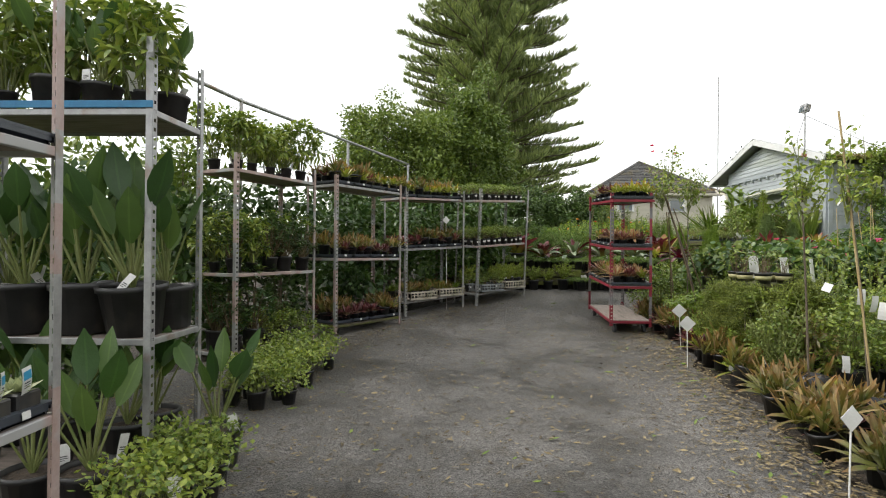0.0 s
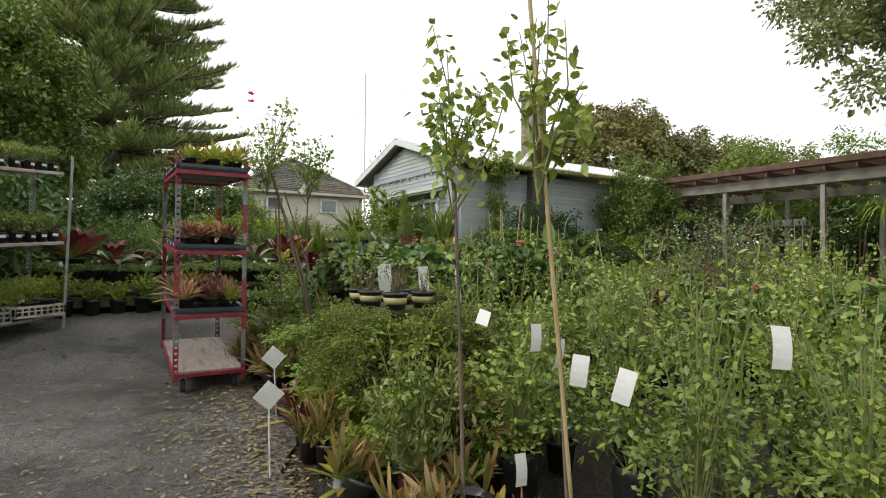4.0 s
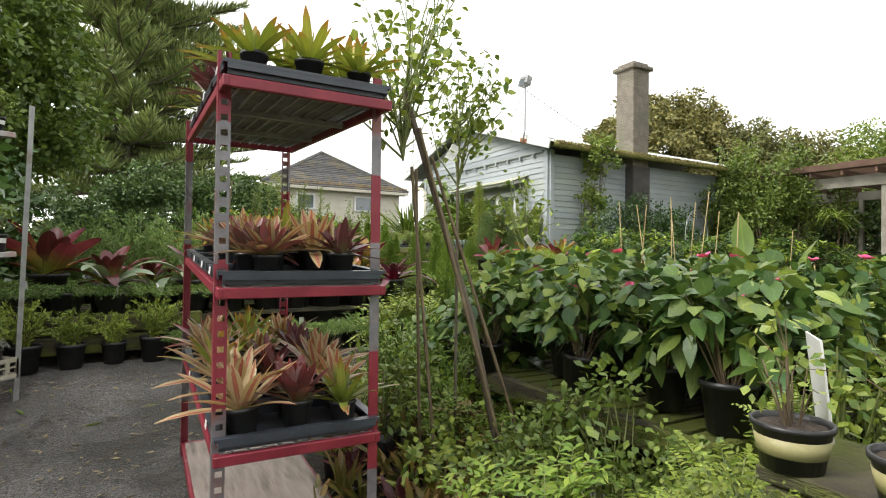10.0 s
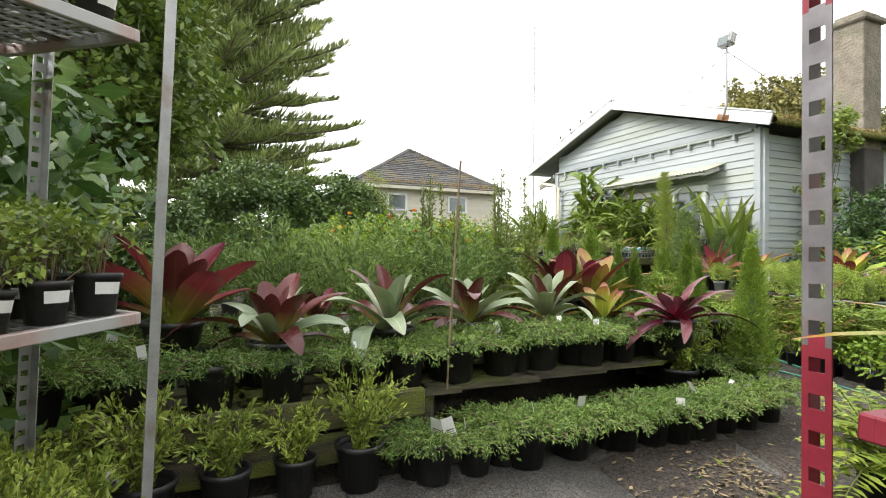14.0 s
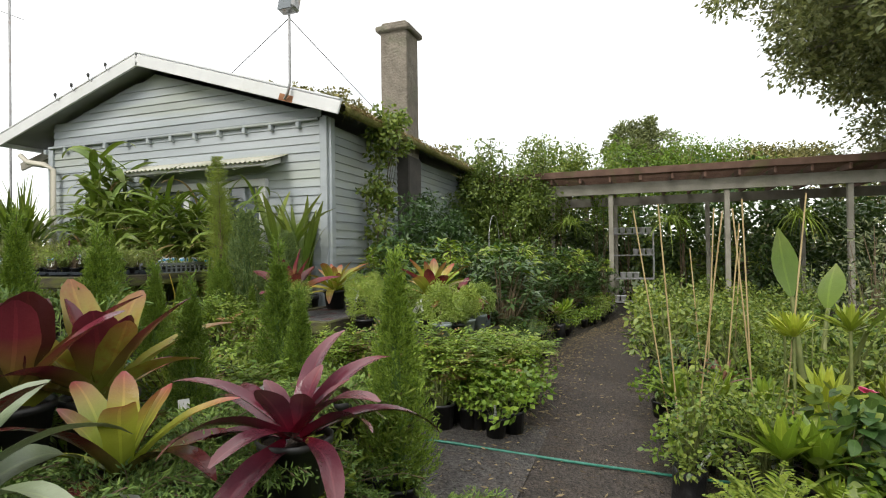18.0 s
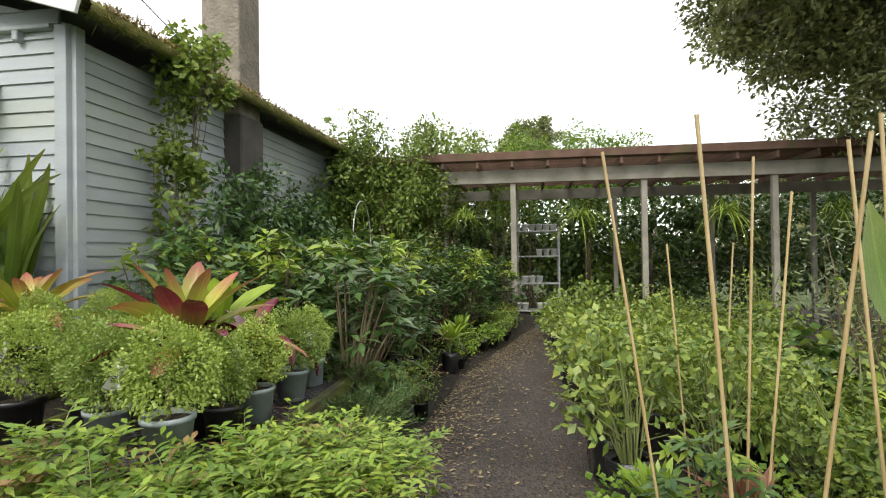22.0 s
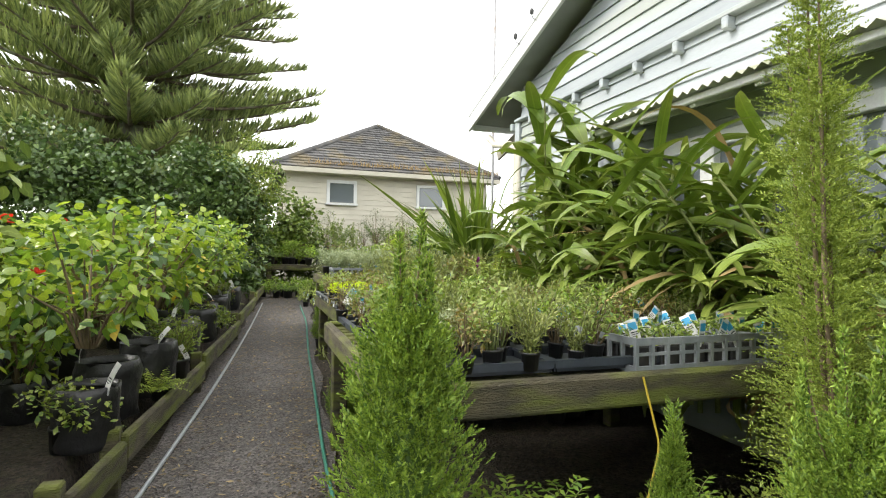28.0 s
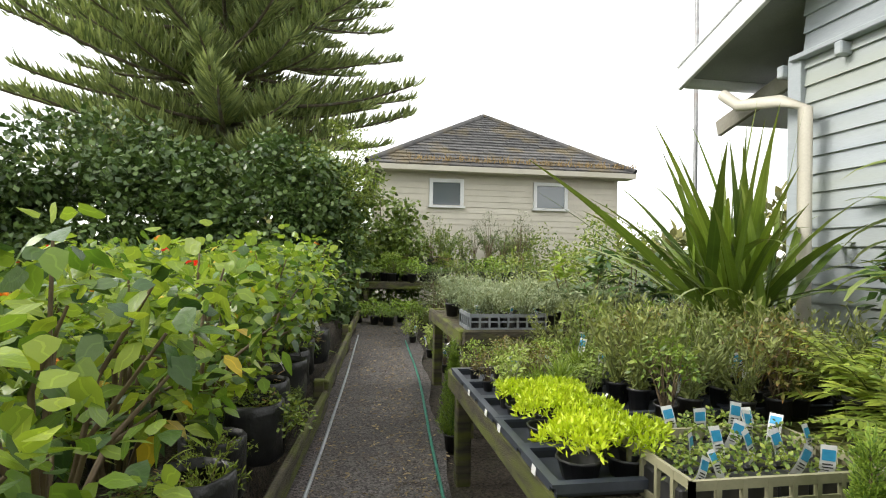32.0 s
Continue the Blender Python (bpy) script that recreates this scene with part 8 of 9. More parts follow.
def straps(x, y, n, l, w, label, spread=0.35, mat=M_STRAP, e=(25, 82), bend=(0.25, 0.6), z=None, name="strap_leaf_lily"):
    ob = thing(name, label, "plant", pose(x, y, gz(y) if z is None else z))
    a, el = rng.uniform(0, 6.28, n), np.radians(rng.uniform(*e, n))
    d = np.stack([np.cos(a) * np.cos(el), np.sin(a) * np.cos(el), np.sin(el)], -1)
    for i in range(0, n, 8):
        dd = d[i : i + 8]
        k = len(dd)
        g = Geo()
        root = rng.normal(0, spread, 3) * [1, 1, 0]
        g.leaves(root + rng.normal(0, spread * 0.35, (k, 3)) * [1, 1, 0] + [0, 0, 0.02], dd, l * rng.uniform(0.6, 1.15, k), w * rng.uniform(0.7, 1.2, k), 7, "sword", rng.uniform(*bend, k), cup=0.1, side_tilt=0.25)
        part("leaf_fan", g.mesh("leaf_fan", mat), ob)
    return ob


CANE_LEAF = []
for cl in (0.9, 1.5, 2.0, 2.5):
    CANE_LEAF.append([blade_mesh(1.0, 0.115 * k, cl, m, 0.35, 1.7, 9) for k, m in ((1.0, M_STRAP), (0.85, M_STRAP), (0.7, M_DEAD))])


def leafy_canes(x, y, z, n, h, label, spread=0.22, l=0.55, to=(-1.0, 0.0), wide=1.1):
    """Arching canes with broad leaves in two ranks, the lower ones drooping and some dry."""
    ob = thing("ginger_clump", label, "plant", pose(x, y, z))
    for _ in range(n):
        a = rng.uniform(0, 6.28)
        lean = np.array([to[0] * 0.35 + 0.35 * math.cos(a), to[1] * 0.35 + 0.5 * math.sin(a)])
        hh = h * rng.uniform(0.55, 1.1)
        b = np.array([rng.normal(0, spread), rng.normal(0, spread), 0.0])
        s = np.linspace(0, 1, 9)
        c = b + np.stack([lean[0] * hh * 0.55 * s**1.6, lean[1] * hh * 0.55 * s**1.6, hh * (s - 0.1 * s**2)], -1)
        g = Geo()
        g.tube(c, np.linspace(0.014, 0.006, 9), 5)
        stem = part("cane", g.mesh("cane", M_STEM), ob)
        k = int(rng.integers(8, 12))
        turn = rng.uniform(0, 360)
        for i, t in enumerate(np.linspace(0.25, 1.0, k)):
            az = radians(turn + 180 * (i % 2) + rng.normal(0, 18))
            el = radians(float(np.interp(t, [0.2, 0.7, 1], [8, 30, 48])) + rng.normal(0, 10))
            d = np.array([math.cos(az) * math.cos(el) + lean[0] * 0.6, math.sin(az) * math.cos(el) + lean[1] * 0.4, math.sin(el)])
            d = d / np.linalg.norm(d)
            shape = CANE_LEAF[min(3, max(0, int(rng.normal(2.4 - 1.8 * t, 0.7) + 0.5)))]
            dry = 2 if rng.random() < (0.16 if t < 0.4 else 0.02) else int(rng.integers(2))
            p = [float(np.interp(t, s, c[:, q])) for q in range(3)]
            part("leaf", shape[dry], stem, "", pose(*p, 0, -math.degrees(math.asin(d[2])), math.degrees(math.atan2(d[1], d[0]))) @ pose(0, 0, 0, rng.normal(0, 22), 0, 0) @ Matrix.Scale(l * rng.uniform(0.75, 1.2), 4) @ Matrix.Diagonal((1, wide * rng.uniform(0.8, 1.2), 1, 1)))
    return ob


for y, n in ((15.35, 12), (15.85, 15), (16.35, 15), (16.85, 15), (17.35, 14)):
    leafy_canes(8.85, y, gz(y) + 0.35, n, 1.45, "tall clump of arching leafy canes under the window")
    leafy_canes(8.65, y + 0.25, gz(y) + 0.4, 8, 1.05, "lower leafy canes spilling over the tables", l=0.55)
    straps(8.8, y + 0.2, 10, 1.3, 0.05, "dry straw-coloured strap leaves", 0.2, M_DEAD, z=gz(y) + 0.95, e=(30, 75), bend=(0.5, 1.1), name="dry_leaves")
leafy_canes(8.95, 17.9, gz(18) + 0.8, 20, 1.6, "tall clump of broad leafy canes against the house", l=0.62, spread=0.18, to=(-0.6, -0.1), wide=1.6)
straps(8.75, 17.85, 72, 0.8, 0.06, "leafy dark undergrowth below the strap leaves", 0.2, z=gz(18) + 0.8, e=(20, 80), bend=(0.3, 0.8))
for x, y in ((8.8, 17.75), (8.85, 18.3), (8.75, 18.0), (9.0, 17.5)):
    plant("camellia", x, y, T2Z - 0.1, 1.1, tag=False)
for x, y in ((9.15, 20.6), (8.7, 20.9), (8.2, 20.7)):
    plant("camellia", x, y, None, 1.35, tag=False)
for x, y in ((8.25, 17.75), (8.45, 18.05), (8.2, 18.15)):
    plant("fern", x, y, T2Z, 1.2, tag=False)
SWORD = [blade_mesh(1.0, 0.07, c, M_STRAP, 0.25, 3.0, 10) for c in (0.25, 0.6, 1.1)]
for x, y in ((8.85, 14.42), (9.0, 14.62), (8.8, 14.8)):
    ob = thing("sword_leaf_clump", "upright clump of broad sword leaves at the house corner", "plant", pose(x, y, gz(y) + 0.5), "sword-leaf clumps")
    part("pot", pot_mesh(0.16, 0.5, M_POT), ob, "tall black pot", pose(0, 0, -0.48))
    for i in range(11):
        part("leaf", SWORD[int(rng.integers(3))], ob, "", pose(rng.normal(0, 0.07), rng.normal(0, 0.07), 0.02, 0, -rng.uniform(72, 89), i * 137 + rng.normal(0, 20)) @ pose(0, 0, 0, rng.normal(0, 25), 0, 0) @ Matrix.Scale(rng.uniform(0.95, 1.55), 4))
straps(8.5, 19.3, 128, 1.5, 0.055, "potted arching strap-leaf orchid on the bench", 0.08, e=(38, 89), bend=(0.1, 0.55), z=T2Z + 0.27)
for x, y in ((8.5, 19.3),):
    tagged(new("plant_pot", pot_mesh(0.17, 0.3, M_POT)), "large black pot on the timber table", "pot", "large pots").matrix_basis = pose(x, y, T2Z)
straps(12.9, 13.7, 34, 1.7, 0.09, "upright flax clump by the chimney", 0.15, M_FLAX, (60, 88), (0.02, 0.2), name="flax")
straps(13.6, 13.6, 26, 1.5, 0.08, "flax clump by the house wall", 0.15, M_FLAX, (50, 85), (0.02, 0.2), name="flax")
for y in (11.7, 9.7, 7.4, 5.6):
    straps(15.05, y, 60, 0.9, 0.025, "hanging grassy plant on the pergola post", 0.08, M_GRASS, (10, 75), (0.7, 1.2), z=2.5, name="hanging_plant")
# climbing vine on the side wall
crown("climbing_vine", "green vine climbing the side wall to the roof", 10.12, 14.0, 2.5, 0.22, 0.15, 1.55, 46, 42, 0.075, 0.055, M_LEAF, "vine", spread=0.22, lo=-1, trunk=(10.3, 14.15), tr=0.02)
crown("climbing_vine", "vine spilling over the gutter of the house", 10.25, 13.85, 3.75, 0.4, 0.25, 0.38, 22, 45, 0.075, 0.055, M_LEAF, "vine", spread=0.4, lo=-1, trunk=(10.3, 14.1), tr=0.015)

# ---- left of path two: hibiscus bed ----
field(["hib"], 3.6, 5.7, 15.2, 24.5, 0.5, 0.5, z=("up", 0.24), s=(0.78, 1.15), inside=lambda x, y: x < np.interp(y, [14, 18.5, 24], [5.2, 5.62, 6.08]) and x < np.interp(y, [14, 18.5, 24], [4.85, 5.3, 5.75]))
for y in np.arange(16.75, 22.0, 0.46):
    plant("hib_open", float(np.interp(y, [14, 18.5, 24], [5.25, 5.62, 6.05])) + rng.normal(0, 0.03), y, gz(y) + 0.24, rng.uniform(0.95, 1.1), tag=rng.random() < 0.5)
field(["low_d", "nandina", "juniper_up", "filmy"], 5.0, 5.95, 16.3, 22.5, 0.3, 0.32, z=("up", 0.24), s=(0.5, 0.8), inside=lambda x, y: np.interp(y, [14, 18.5, 24], [5.1, 5.5, 5.85]) < x < np.interp(y, [14, 18.5, 24], [5.4, 5.8, 6.12]))
field(["low"], 4.5, 5.2, 14.9, 16.2, 0.34, 0.34, s=(0.6, 0.8))
plant("thuja", 5.15, 13.4, None, 0.85)
plant("thuja", 5.22, 14.72, None, 0.78, tag=False)

# ---- tables ----
g = Geo()
g.tube([(0, 0, 0), (0.004, 0, 0.1), (0, 0, 0.16)], [0.005, 0.005, 0.004], 6, 1)
n = 60
t = rng.uniform(0, 1, n)
g.leaves(np.stack([np.zeros(n), np.zeros(n), 0.13 + 0.1 * t], -1), np.stack([rng.normal(0, 0.5, n), rng.normal(0, 0.5, n), np.ones(n)], -1), 0.024, 0.011, 1, "oval", 0.0)
g.leaves(np.zeros((6, 3)) + [0, 0, 0.06], sph(6, 0.1), 0.11, 0.04, 3, "oval", 0.3, mat=2)
thing("flower_spike", "deep purple upright flower spike on the timber table", "flower", pose(7.6, 17.02, T1Z + 0.16), me=g.mesh("flower_spike", [M_PURPLE, M_STEM, M_DARK]))
for x, y, k, q in ((7.75, 17.3, "juniper_up", 1.05), (8.0, 17.45, "feather", 0.75), (8.35, 17.35, "feather", 0.8), (7.3, 17.3, "feather", 0.6), (6.82, 17.35, "thuja", 0.42), (6.86, 17.75, "thuja", 0.36)):
    plant(k, x, y, None, q, tag=False)
field(["perennial", "grey", "rosemary", "golden", "bronze", "perennial"], 6.76, 7.58, 15.5, 17.05, 0.14, 0.145, z=T1Z + 0.014, s=(0.5, 0.8), skip=0.05)
field(["perennial", "golden", "grass", "bronze", "rosemary"], 7.6, 8.6, 15.95, 17.05, 0.17, 0.17, z=T1Z, s=(0.5, 0.75))
field(["rosemary", "bronze", "perennial"], 7.5, 8.6, 18.45, 19.6, 0.17, 0.18, z=T2Z + 0.014, s=(0.8, 1.1), weights=[0.7, 0.1, 0.2])
field(["lime"], 6.96, 7.16, 18.0, 18.72, 0.16, 0.15, z=T2Z + 0.014, s=(0.66, 0.76), jit=0.04)
for x, y in ((7.1, 18.05), (7.1, 18.37), (7.1, 18.7), (7.1, 19.02), (7.1, 19.34), (7.65, 18.7), (7.65, 19.02), (7.65, 19.34), (8.2, 18.7), (8.2, 19.02)):
    carry_tray(x, y, T2Z, 180, rng.random() < 0.5)
field(["grass", "perennial", "golden", "bronze"], 6.95, 7.45, 18.8, 19.5, 0.14, 0.14, z=T2Z + 0.014, s=(0.5, 0.7))
for i in range(5):
    for x in (6.98, 7.52):
        carry_tray(x, 15.62 + i * 0.32, T1Z, 180, False)
for x in (8.05, 8.45):
    plant("fern", x, 17.85, T2Z, 0.95, tag=False)
field(["juniper_up", "thuja", "golden", "juniper_up"], 7.0, 8.6, 17.22, 17.5, 0.24, 0.2, s=(0.5, 0.75))
field(["golden", "perennial", "rosemary"], 6.95, 8.6, 17.3, 17.58, 0.2, 0.2, s=(1.2, 1.6))
field(["juniper_up", "nandina", "golden"], 6.9, 8.6, 15.1, 15.38, 0.24, 0.2, s=(0.6, 0.9))
field(["grey"], 7.15, 8.5, 20.4, 21.8, 0.2, 0.2, z=T3Z, s=(0.9, 1.2))
field(["perennial", "olive", "rosemary", "golden", "rose"], 7.2, 9.2, 22.2, 25.8, 0.42, 0.42, z=("up", 0.0), s=(0.8, 1.2))
field(["juniper", "nandina", "low"], 4.6, 10.2, 26.5, 27.3, 0.4, 0.35, z=1.9, s=(0.8, 1.1))
field(["feather", "olive", "rose", "olive"], 4.6, 10.4, 28.1, 28.9, 0.45, 0.4, z=2.15, s=(0.8, 1.1))
field(["low", "juniper"], 5.5, 8.0, 25.6, 26.2, 0.35, 0.3, s=(0.8, 1.0))


# ---- standard roses, canes, signs ----
TAGPLAIN = tag_mesh(0.05, 0.1, plain=True)


def standard(x, y, h, lean, label, crown_r=0.3, n=170, stake=None, flowers=0, mat=M_LEAF, tag=True, name="standard_rose", twigs=16, thick=0.0095):
    """A bare trunk with a loose head of twigs and leaves."""
    ob = thing(name, label, "rose tree", pose(x, y, gz(y)))
    topv = np.array([lean[0], lean[1], h])
    g = Geo()
    g.tube([(0, 0, 0), topv * [0.4, 0.5, 0.5], topv], [thick, thick * 0.85, thick * 0.7], 7)
    part("trunk", g.mesh("trunk", M_BARK), ob)
    g = Geo()
    for _ in range(twigs):
        e = topv + sph(1, -0.1)[0] * [crown_r, crown_r, crown_r * 1.9] * rng.uniform(0.6, 1.1)
        b = topv - [0, 0, rng.uniform(0, 0.35)]
        g.tube([b, (b + e) / 2 + rng.normal(0, 0.04, 3), e], [0.006, 0.004, 0.002], 4, 1)
        s = rng.uniform(0.3, 1.05, n // twigs)
        p = b + (e - b) * s[:, None] + rng.normal(0, 0.035, (len(s), 3))
        g.leaves(p, sph(len(s)), 0.046 * rng.uniform(0.6, 1.2, len(s)), 0.033, 3, "oval", 0.25, mat=0)
    for _ in range(flowers):
        flower(g, topv + sph(1, 0.2)[0] * [crown_r, crown_r, crown_r * 1.9], 0.04, 2, 7)
    part("head", g.mesh("head", [mat, M_STEM, M_FLOWER_PINK]), ob, "loose head of green leaves")
    if tag:
        part("tag", TAGPLAIN, ob, "white hanging plastic tag", pose(topv[0] - 0.03, topv[1] - 0.03, topv[2] - 0.12, 165, 25, rng.uniform(0, 360)))
    if name == "standard_rose":
        part("grow_bag", pot_mesh(0.13, 0.26, M_BAG, True), ob, "black plastic planter bag")
    return ob


def cane(p0, p1, r=0.005, label="slender bamboo cane stuck in a pot"):
    g = Geo()
    p = np.linspace(p0, p1, 9)
    rr = np.where(np.arange(9) % 2, r, r * 1.12)
    g.tube(p, rr, 7)
    return thing("bamboo_cane", label, "bamboo cane", group="bamboo canes", me=g.mesh("bamboo_cane", M_TWIG if "pole" in label else M_BAMBOO))


standard(2.84, 4.62, 1.8, (-0.05, 0.04), "young standard rose with white tags on a thin trunk", 0.26, 420)
standard(2.98, 4.12, 1.85, (-0.2, -0.02), "young standard rose tied to a bamboo stake", 0.22, 260)
cane((3.0, 4.1, gz(4.3)), (2.7, 4.08, 2.45), 0.007, "tall bamboo stake beside a standard rose")
standard(3.3, 7.72, 2.05, (-0.5, 0.22), "leggy standard rose with dark pink flowers", 0.36, 520, flowers=3, twigs=34, thick=0.019)
standard(3.3, 8.28, 2.0, (0, 0), "thin standard rose behind the trolley", 0.28, 420)
standard(4.35, 9.05, 1.5, (0.05, 0), "small standard rose with a few leaves", 0.22, 200)
for a, b in (((3.0, 7.9, gz(7.7)), (2.9, 8.05, 2.0)), ((3.28, 7.62, gz(7.6)), (2.86, 7.9, 2.15)), ((3.05, 8.2, gz(8.2)), (2.95, 8.1, 2.0)), ((3.5, 7.75, gz(7.9)), (2.98, 8.0, 2.05))):
    cane(a, b, 0.0075, "weathered pole leaning over the potted shrubs")
for x, y, h, dx, dy in ((6.75, 10.12, 1.75, 0.0, 0.12), (6.8, 10.05, 1.7, -0.05, -0.2), (7.3, 10.15, 1.75, -0.06, 0.25), (7.45, 9.9, 1.8, 0.1, -0.1), (6.95, 9.65, 1.85, 0.02, 0.05), (7.0, 9.5, 1.9, 0.06, -0.2), (7.05, 9.6, 1.8, -0.02, 0.15), (7.7, 9.75, 1.7, 0, -0.15), (6.9, 8.95, 1.7, 0.03, -0.05), (8.4, 9.8, 1.5, 0.05, 0.1), (8.9, 9.5, 1.55, 0, -0.1)):
    cane((x, y, gz(y)), (x + dx, y + dy, gz(y) + h))
for x, y in ((6.2, 8.6), (6.6, 8.1), (7.2, 8.3), (7.9, 8.0), (5.6, 8.3)):
    cane((x, y, gz(y)), (x + rng.normal(0, 0.05), y + rng.normal(0, 0.05), gz(y) + rng.uniform(0.9, 1.25)), 0.006)
cane((2.5, 11.35, 1.0), (2.62, 11.45, 2.3), 0.006, "thin grey pole standing among the bench plants")


def stick_sign(x, y, h=0.42, s=0.11, rz=0.0, label="white diamond price sign on a thin stick"):
    ob = thing("price_sign", label, "sign", pose(x, y, gz(y), rng.normal(0, 4), rng.normal(0, 4), rz), "price signs")
    g = Geo()
    g.tube([(0, 0, 0), (0, 0, h)], 0.005, 5)
    part("stick", g.mesh("stick", M_TAG), ob)
    pl = part("plate", boxmesh("plate", (s, 0.003, s), M_TAG, 0.001), ob, "white plastic plate", pose(0, -0.006, h + s * 0.45, 0, 45, 0))
    return ob


for x, y, rz in ((2.56, 6.6, -10), (2.3, 5.75, -5), (2.02, 2.95, 12)):
    stick_sign(x, y, 0.42 if y > 4 else 0.4, 0.12 if y > 4 else 0.1, rz)
stick_sign(-0.35, 9.35, 1.5, 0.1, 30, "white price card standing on the rack shelf")

# large white picture tags hanging in the roses
BIGTAG = tag_mesh(0.07, 0.13, plain=True)
for x, y, z in ((3.3, 5.15, 1.06), (3.3, 4.7, 0.98), (3.2, 4.32, 0.9), (3.3, 3.56, 1.1), (3.05, 4.5, 0.45), (3.2, 4.1, 0.88), (3.25, 4.5, 0.94), (3.2, 3.1, 0.5), (3.7, 2.6, 0.8)):
    tagged(new("plant_label", BIGTAG), "large white plastic label hung on a rose", "label", "rose labels").matrix_basis = pose(x, y, z, rng.normal(0, 14), rng.normal(0, 14), rng.uniform(-60, 60))

# ---- pots with cream bands and white boards ----
def banded(x, y, z, r=0.088, h=0.11):
    ob = thing("planter_pot", "wide black pot with a cream band and bare twigs", "pot", pose(x, y, z), "cream-banded pots")
    part("pot", pot_mesh(r, h, M_POT, False, 22), ob)
    g = Geo()
    g.lathe([(r * 0.835, h * 0.33), (r * 0.85, h * 0.33), (r * 0.938, h * 0.72), (r * 0.925, h * 0.72)], 22)
    part("band", g.mesh("band", M_POTCREAM), ob, "cream plastic band")
    part("soil", soil_mesh(r, h), ob, "dark bark potting mix")
    g = shrub(0.11, 0.3, 12, 4, 0.036, 0.022, (0,), z=h * 0.9, up=0.4, stem_r=0.0028)
    part("foliage", g.mesh("foliage", [M_LEAF, M_TWIG]), ob, "sparse twigs with few leaves")


stand = thing("pot_stand", "low timber stand under the banded pots", "stand", pose(3.28, 6.2, gz(6.15)))
part("top", boxmesh("top", (0.4, 0.64, 0.04), M_WOODMOSS), stand, "dark weathered boards", pose(0, 0, 0.845))
for sx in (-0.16, 0.16):
    for sy in (-0.26, 0.26):
        part("leg", boxmesh("leg", (0.08, 0.08, 0.83), M_WOODMOSS), stand, "", pose(sx, sy, 0.4))
for x, y in ((3.13, 6.46), (3.1, 6.2), (3.16, 5.94), (3.4, 5.98), (3.38, 6.26)):
    banded(x, y, gz(6.15) + 0.866)
for x, y, q in ((2.98, 6.02, 0.6), (2.98, 6.34, 0.65), (3.02, 6.62, 0.6), (3.02, 5.78, 0.6), (3.28, 5.76, 0.55)):
    plant("fern", x, y, gz(6.15) + 0.6, q, tag=False, label="green fern crowding round the banded pots")
for x, y in ((3.5, 5.88), (3.54, 6.05), (3.24, 6.54)):
    plant("filmy", x, y, gz(6.15) + 0.866, rng.uniform(0.45, 0.62), tag=False)
for x, y, rz in ((3.42, 6.42, 35), (3.62, 6.15, 40), (3.8, 5.95, 50)):
    ob = thing("sign_board", "blank white plastic board standing among pots", "board", pose(x, y, gz(y), -6, 0, rz), "white boards")
    part("panel", boxmesh("panel", (0.2, 0.006, 0.26), M_TAG, 0.001), ob, "", pose(0, 0, 1.02))
    part("stick", boxmesh("stick", (0.02, 0.012, 0.9), M_WOODGREY, 0.002), ob, "", pose(0, 0.01, 0.42))

# ---- fern on a mossy box beside the path corner ----
ob = thing("timber_box", "mossy timber box at the path corner", "box", pose(3.75, 9.75, gz(9.75)))
for i in range(3):
    for sy in (-0.19, 0.19):
        part("board", boxmesh("board", (0.5, 0.025, 0.125), M_WOODMOSS, 0.008), ob, "", pose(0, sy, 0.065 + i * 0.13))
    for sx in (-0.24, 0.24):
        part("board", boxmesh("board", (0.025, 0.35, 0.125), M_WOODMOSS, 0.008), ob, "", pose(sx, 0, 0.065 + i * 0.13))
part("lid", boxmesh("lid", (0.46, 0.35, 0.02), M_SOIL, 0.004), ob, "dark soil", pose(0, 0, 0.378))
for x, y in ((3.62, 9.8), (3.9, 9.75)):
    plant("fern", x, y, gz(9.75) + 0.39, 1.15, tag=False)
# banana-like plant
ob = thing("banana_plant", "young banana with two big upright leaves", "plant", pose(7.6, 9.15, gz(9.15)) @ Matrix.Scale(1.2, 4))
for a, el, ln in ((70, 82, 0.5), (200, 50, 0.42), (330, 58, 0.4)):
    g = Geo()
    d = np.array([math.cos(radians(a)) * math.cos(radians(el)), math.sin(radians(a)) * math.cos(radians(el)), math.sin(radians(el))])
    b = d * 0.7 + [0, 0, 0.3]
    g.tube([(0, 0, 0), b * 0.6, b], [0.03, 0.02, 0.012], 6, 1)
    g.leaves([b], [d], ln, 0.19, 9, "oval", 0.1, cup=0.1, side_tilt=0.3)
    part("leaf", g.mesh("leaf", [M_STRAP, M_STEM]), ob)
part("grow_bag", pot_mesh(0.15, 0.25, M_BAG, True), ob, "black plastic planter bag")

# ---- seedling trays and crates on the tables ----
SEED = []
for _ in range(3):
    g = shrub(0.05, 0.075, 8, 9, 0.022, 0.014, (0,), stem=False, nseg=1)
    SEED.append(g.mesh("seedling_clump", M_LEAF))
SUCC = rosette(26, 0.085, 0.03, 0, e0=80, e1=10, bend=0.05, nseg=3, prof="oval").mesh("seedling_clump", M_GREY)
SQUARE = boxmesh("punnet", (0.1, 0.1, 0.08), M_POT, 0.006)


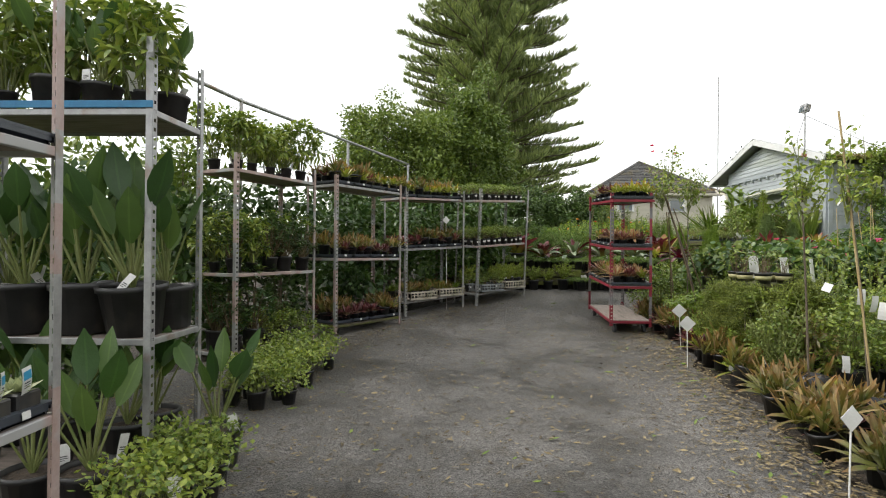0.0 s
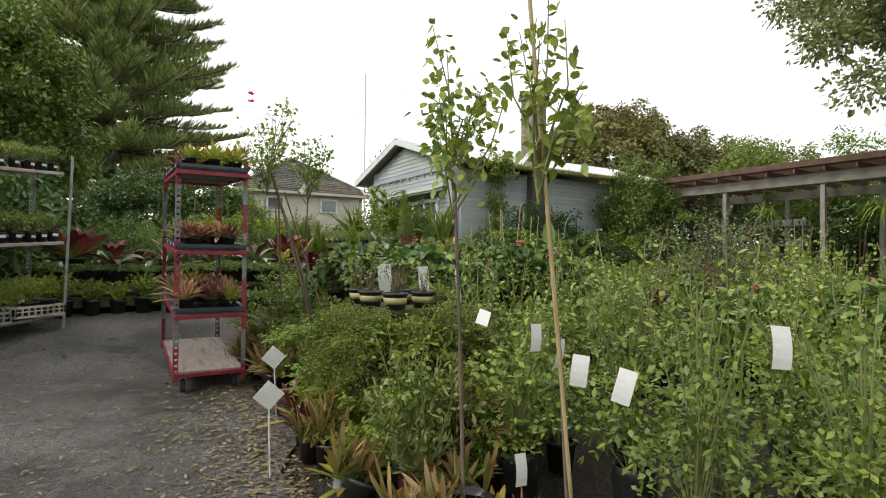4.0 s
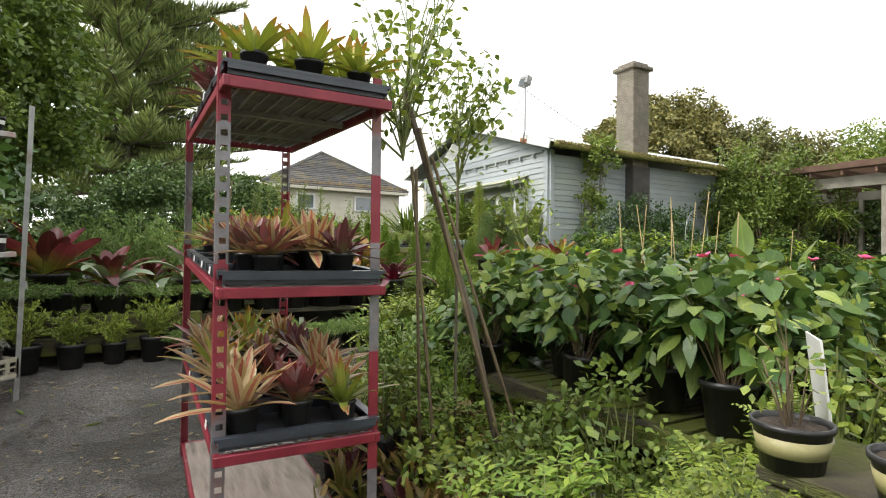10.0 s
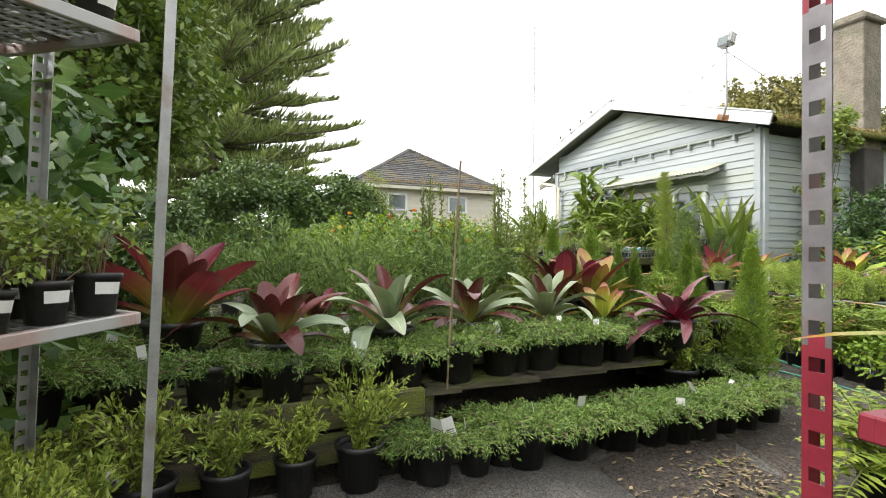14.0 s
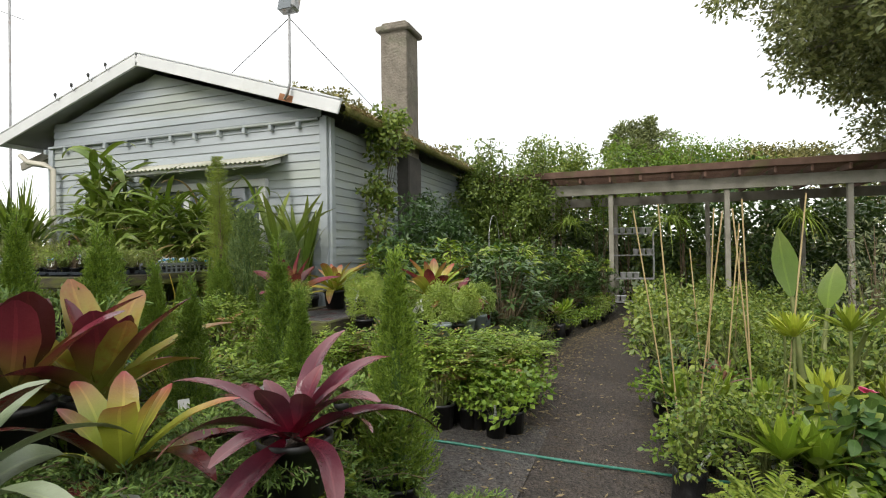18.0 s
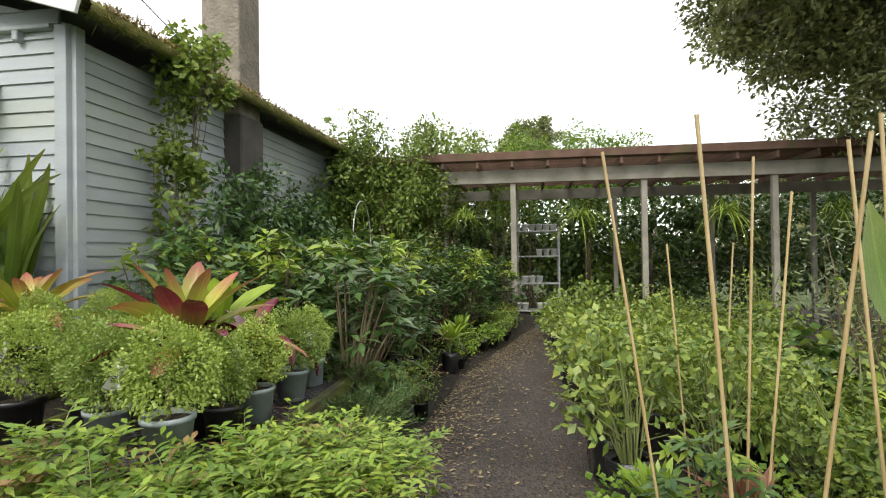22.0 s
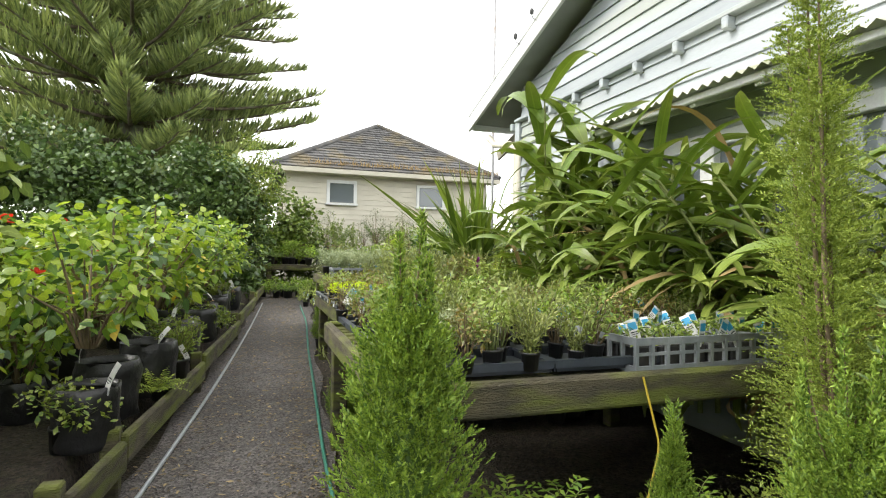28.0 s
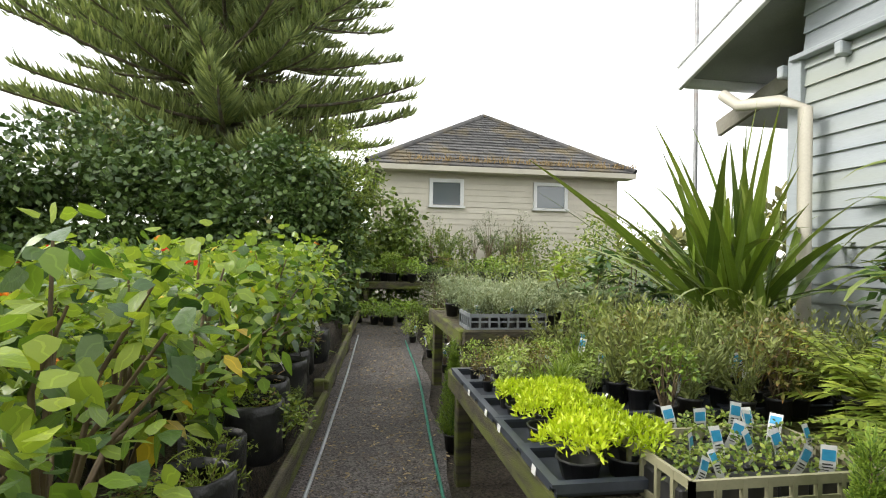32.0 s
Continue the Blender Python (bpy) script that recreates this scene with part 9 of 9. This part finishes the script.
def punnet(x, y, z, tag=True, mat=None, foliage=None, rz=0.0):
    ob = thing("seedling_punnet", "black seedling punnet with a blue-topped label", "punnet", pose(x, y, z, 0, 0, rz), "seedling punnets")
    part("punnet", SQUARE, ob, "", pose(0, 0, 0.04))
    part("seedling_clump", foliage or SEED[rng.integers(3)], ob, "", pose(0, 0, 0.07))
    if tag:
        part("tag", TAGS[2], ob, "blue and white picture label", pose(rng.normal(0, 0.012), -0.035 + rng.normal(0, 0.015), 0.065 + rng.uniform(0, 0.02), rng.normal(6, 14), rng.normal(0, 12), rng.normal(0, 24)) @ Matrix.Scale(rng.uniform(0.85, 1.1), 4))


tagged(new("crate", CRATEGREY), "grey slotted plastic crate of seedlings on the table", "crate", "plastic crates").matrix_basis = pose(7.85, 15.62, T1Z - 0.015, 0, 0, 2)
tagged(new("crate", CRATEGREY), "grey slotted plastic crate of seedlings on the table", "crate", "plastic crates").matrix_basis = pose(8.45, 15.62, T1Z - 0.015, 0, 0, -2)
for i in range(10):
    for j in range(3):
        c = rack_y.matrix_basis @ Vector((0.1 + i * 0.128, 0.08 + j * 0.15, 0.796))
        punnet(c.x, c.y, c.z, j == 0 or rng.random() < 0.3, foliage=SUCC, rz=90)
for i in range(9):
    for j in range(3):
        punnet(7.64 + i * 0.115, 15.5 + j * 0.115, T1Z)
for i in range(4):
    ob = thing("seedling_punnet", "purple plastic punnet with grassy seedlings", "punnet", pose(8.62, 15.5 + i * 0.12, T1Z), "seedling punnets")
    part("punnet", boxmesh("punnet", (0.11, 0.11, 0.09), M_POTPURPLE, 0.006), ob, "purple plastic punnet", pose(0, 0, 0.045))
    part("seedling_clump", SEED[0], ob, "", pose(0, 0, 0.08))
tagged(new("crate", CRATEGREEN), "weathered green-grey slotted crate on the table", "crate", "plastic crates").matrix_basis = pose(7.42, 17.88, T2Z - 0.015, 0, 0, 0)
for i in range(6):
    for j in range(4):
        punnet(7.17 + i * 0.1, 17.78 + j * 0.13, T2Z, rng.random() < 0.8)
tagged(new("crate", CRATEGREY), "grey plastic tray of silvery herbs on the table", "crate", "plastic crates").matrix_basis = pose(7.4, 20.5, T3Z - 0.015, 0, 0, 0)
for i in range(5):
    punnet(7.2 + i * 0.11, 20.42, T3Z)

# big pots and oddments
plant("thuja", 5.15, 14.1, None, 0.9)
cit = standard(5.4, 15.45, 1.0, (-0.02, 0.0), "small round-headed tree in a wide black pot", 0.33, 900, mat=M_TREE, tag=False, name="potted_tree")
part("pot", pot_mesh(0.2, 0.34, M_POT, False, 24), cit, "wide black plastic pot")
part("soil", soil_mesh(0.2, 0.34), cit, "dark potting mix")
for x, y, s in ((6.78, 17.2, 0.5), (6.8, 17.45, 0.42), (6.85, 17.55, 0.5), (6.95, 20.1, 0.5)):
    plant("thuja", x, y, None, s, tag=False)
ob = thing("bucket", "small black bucket under the table", "bucket", pose(6.82, 15.9, gz(15.9)))
part("body", pot_mesh(0.12, 0.2, M_POT), ob)
arch = thing("garden_arch", "thin curved steel arch among the shrubs", "arch", pose(11.6, 12.6, gz(12.6)))
g = Geo()
a = np.linspace(0, math.pi, 14)
for dy in (0,):
    g.tube(np.stack([0.35 * np.cos(a), np.full(14, dy), 1.35 + 0.45 * np.sin(a)], -1), 0.006, 5)
    for sx in (-0.35, 0.35):
        g.tube([(sx, dy, 0), (sx, dy, 1.35)], 0.01, 5)
part("frame", g.mesh("frame", M_GALV), arch)
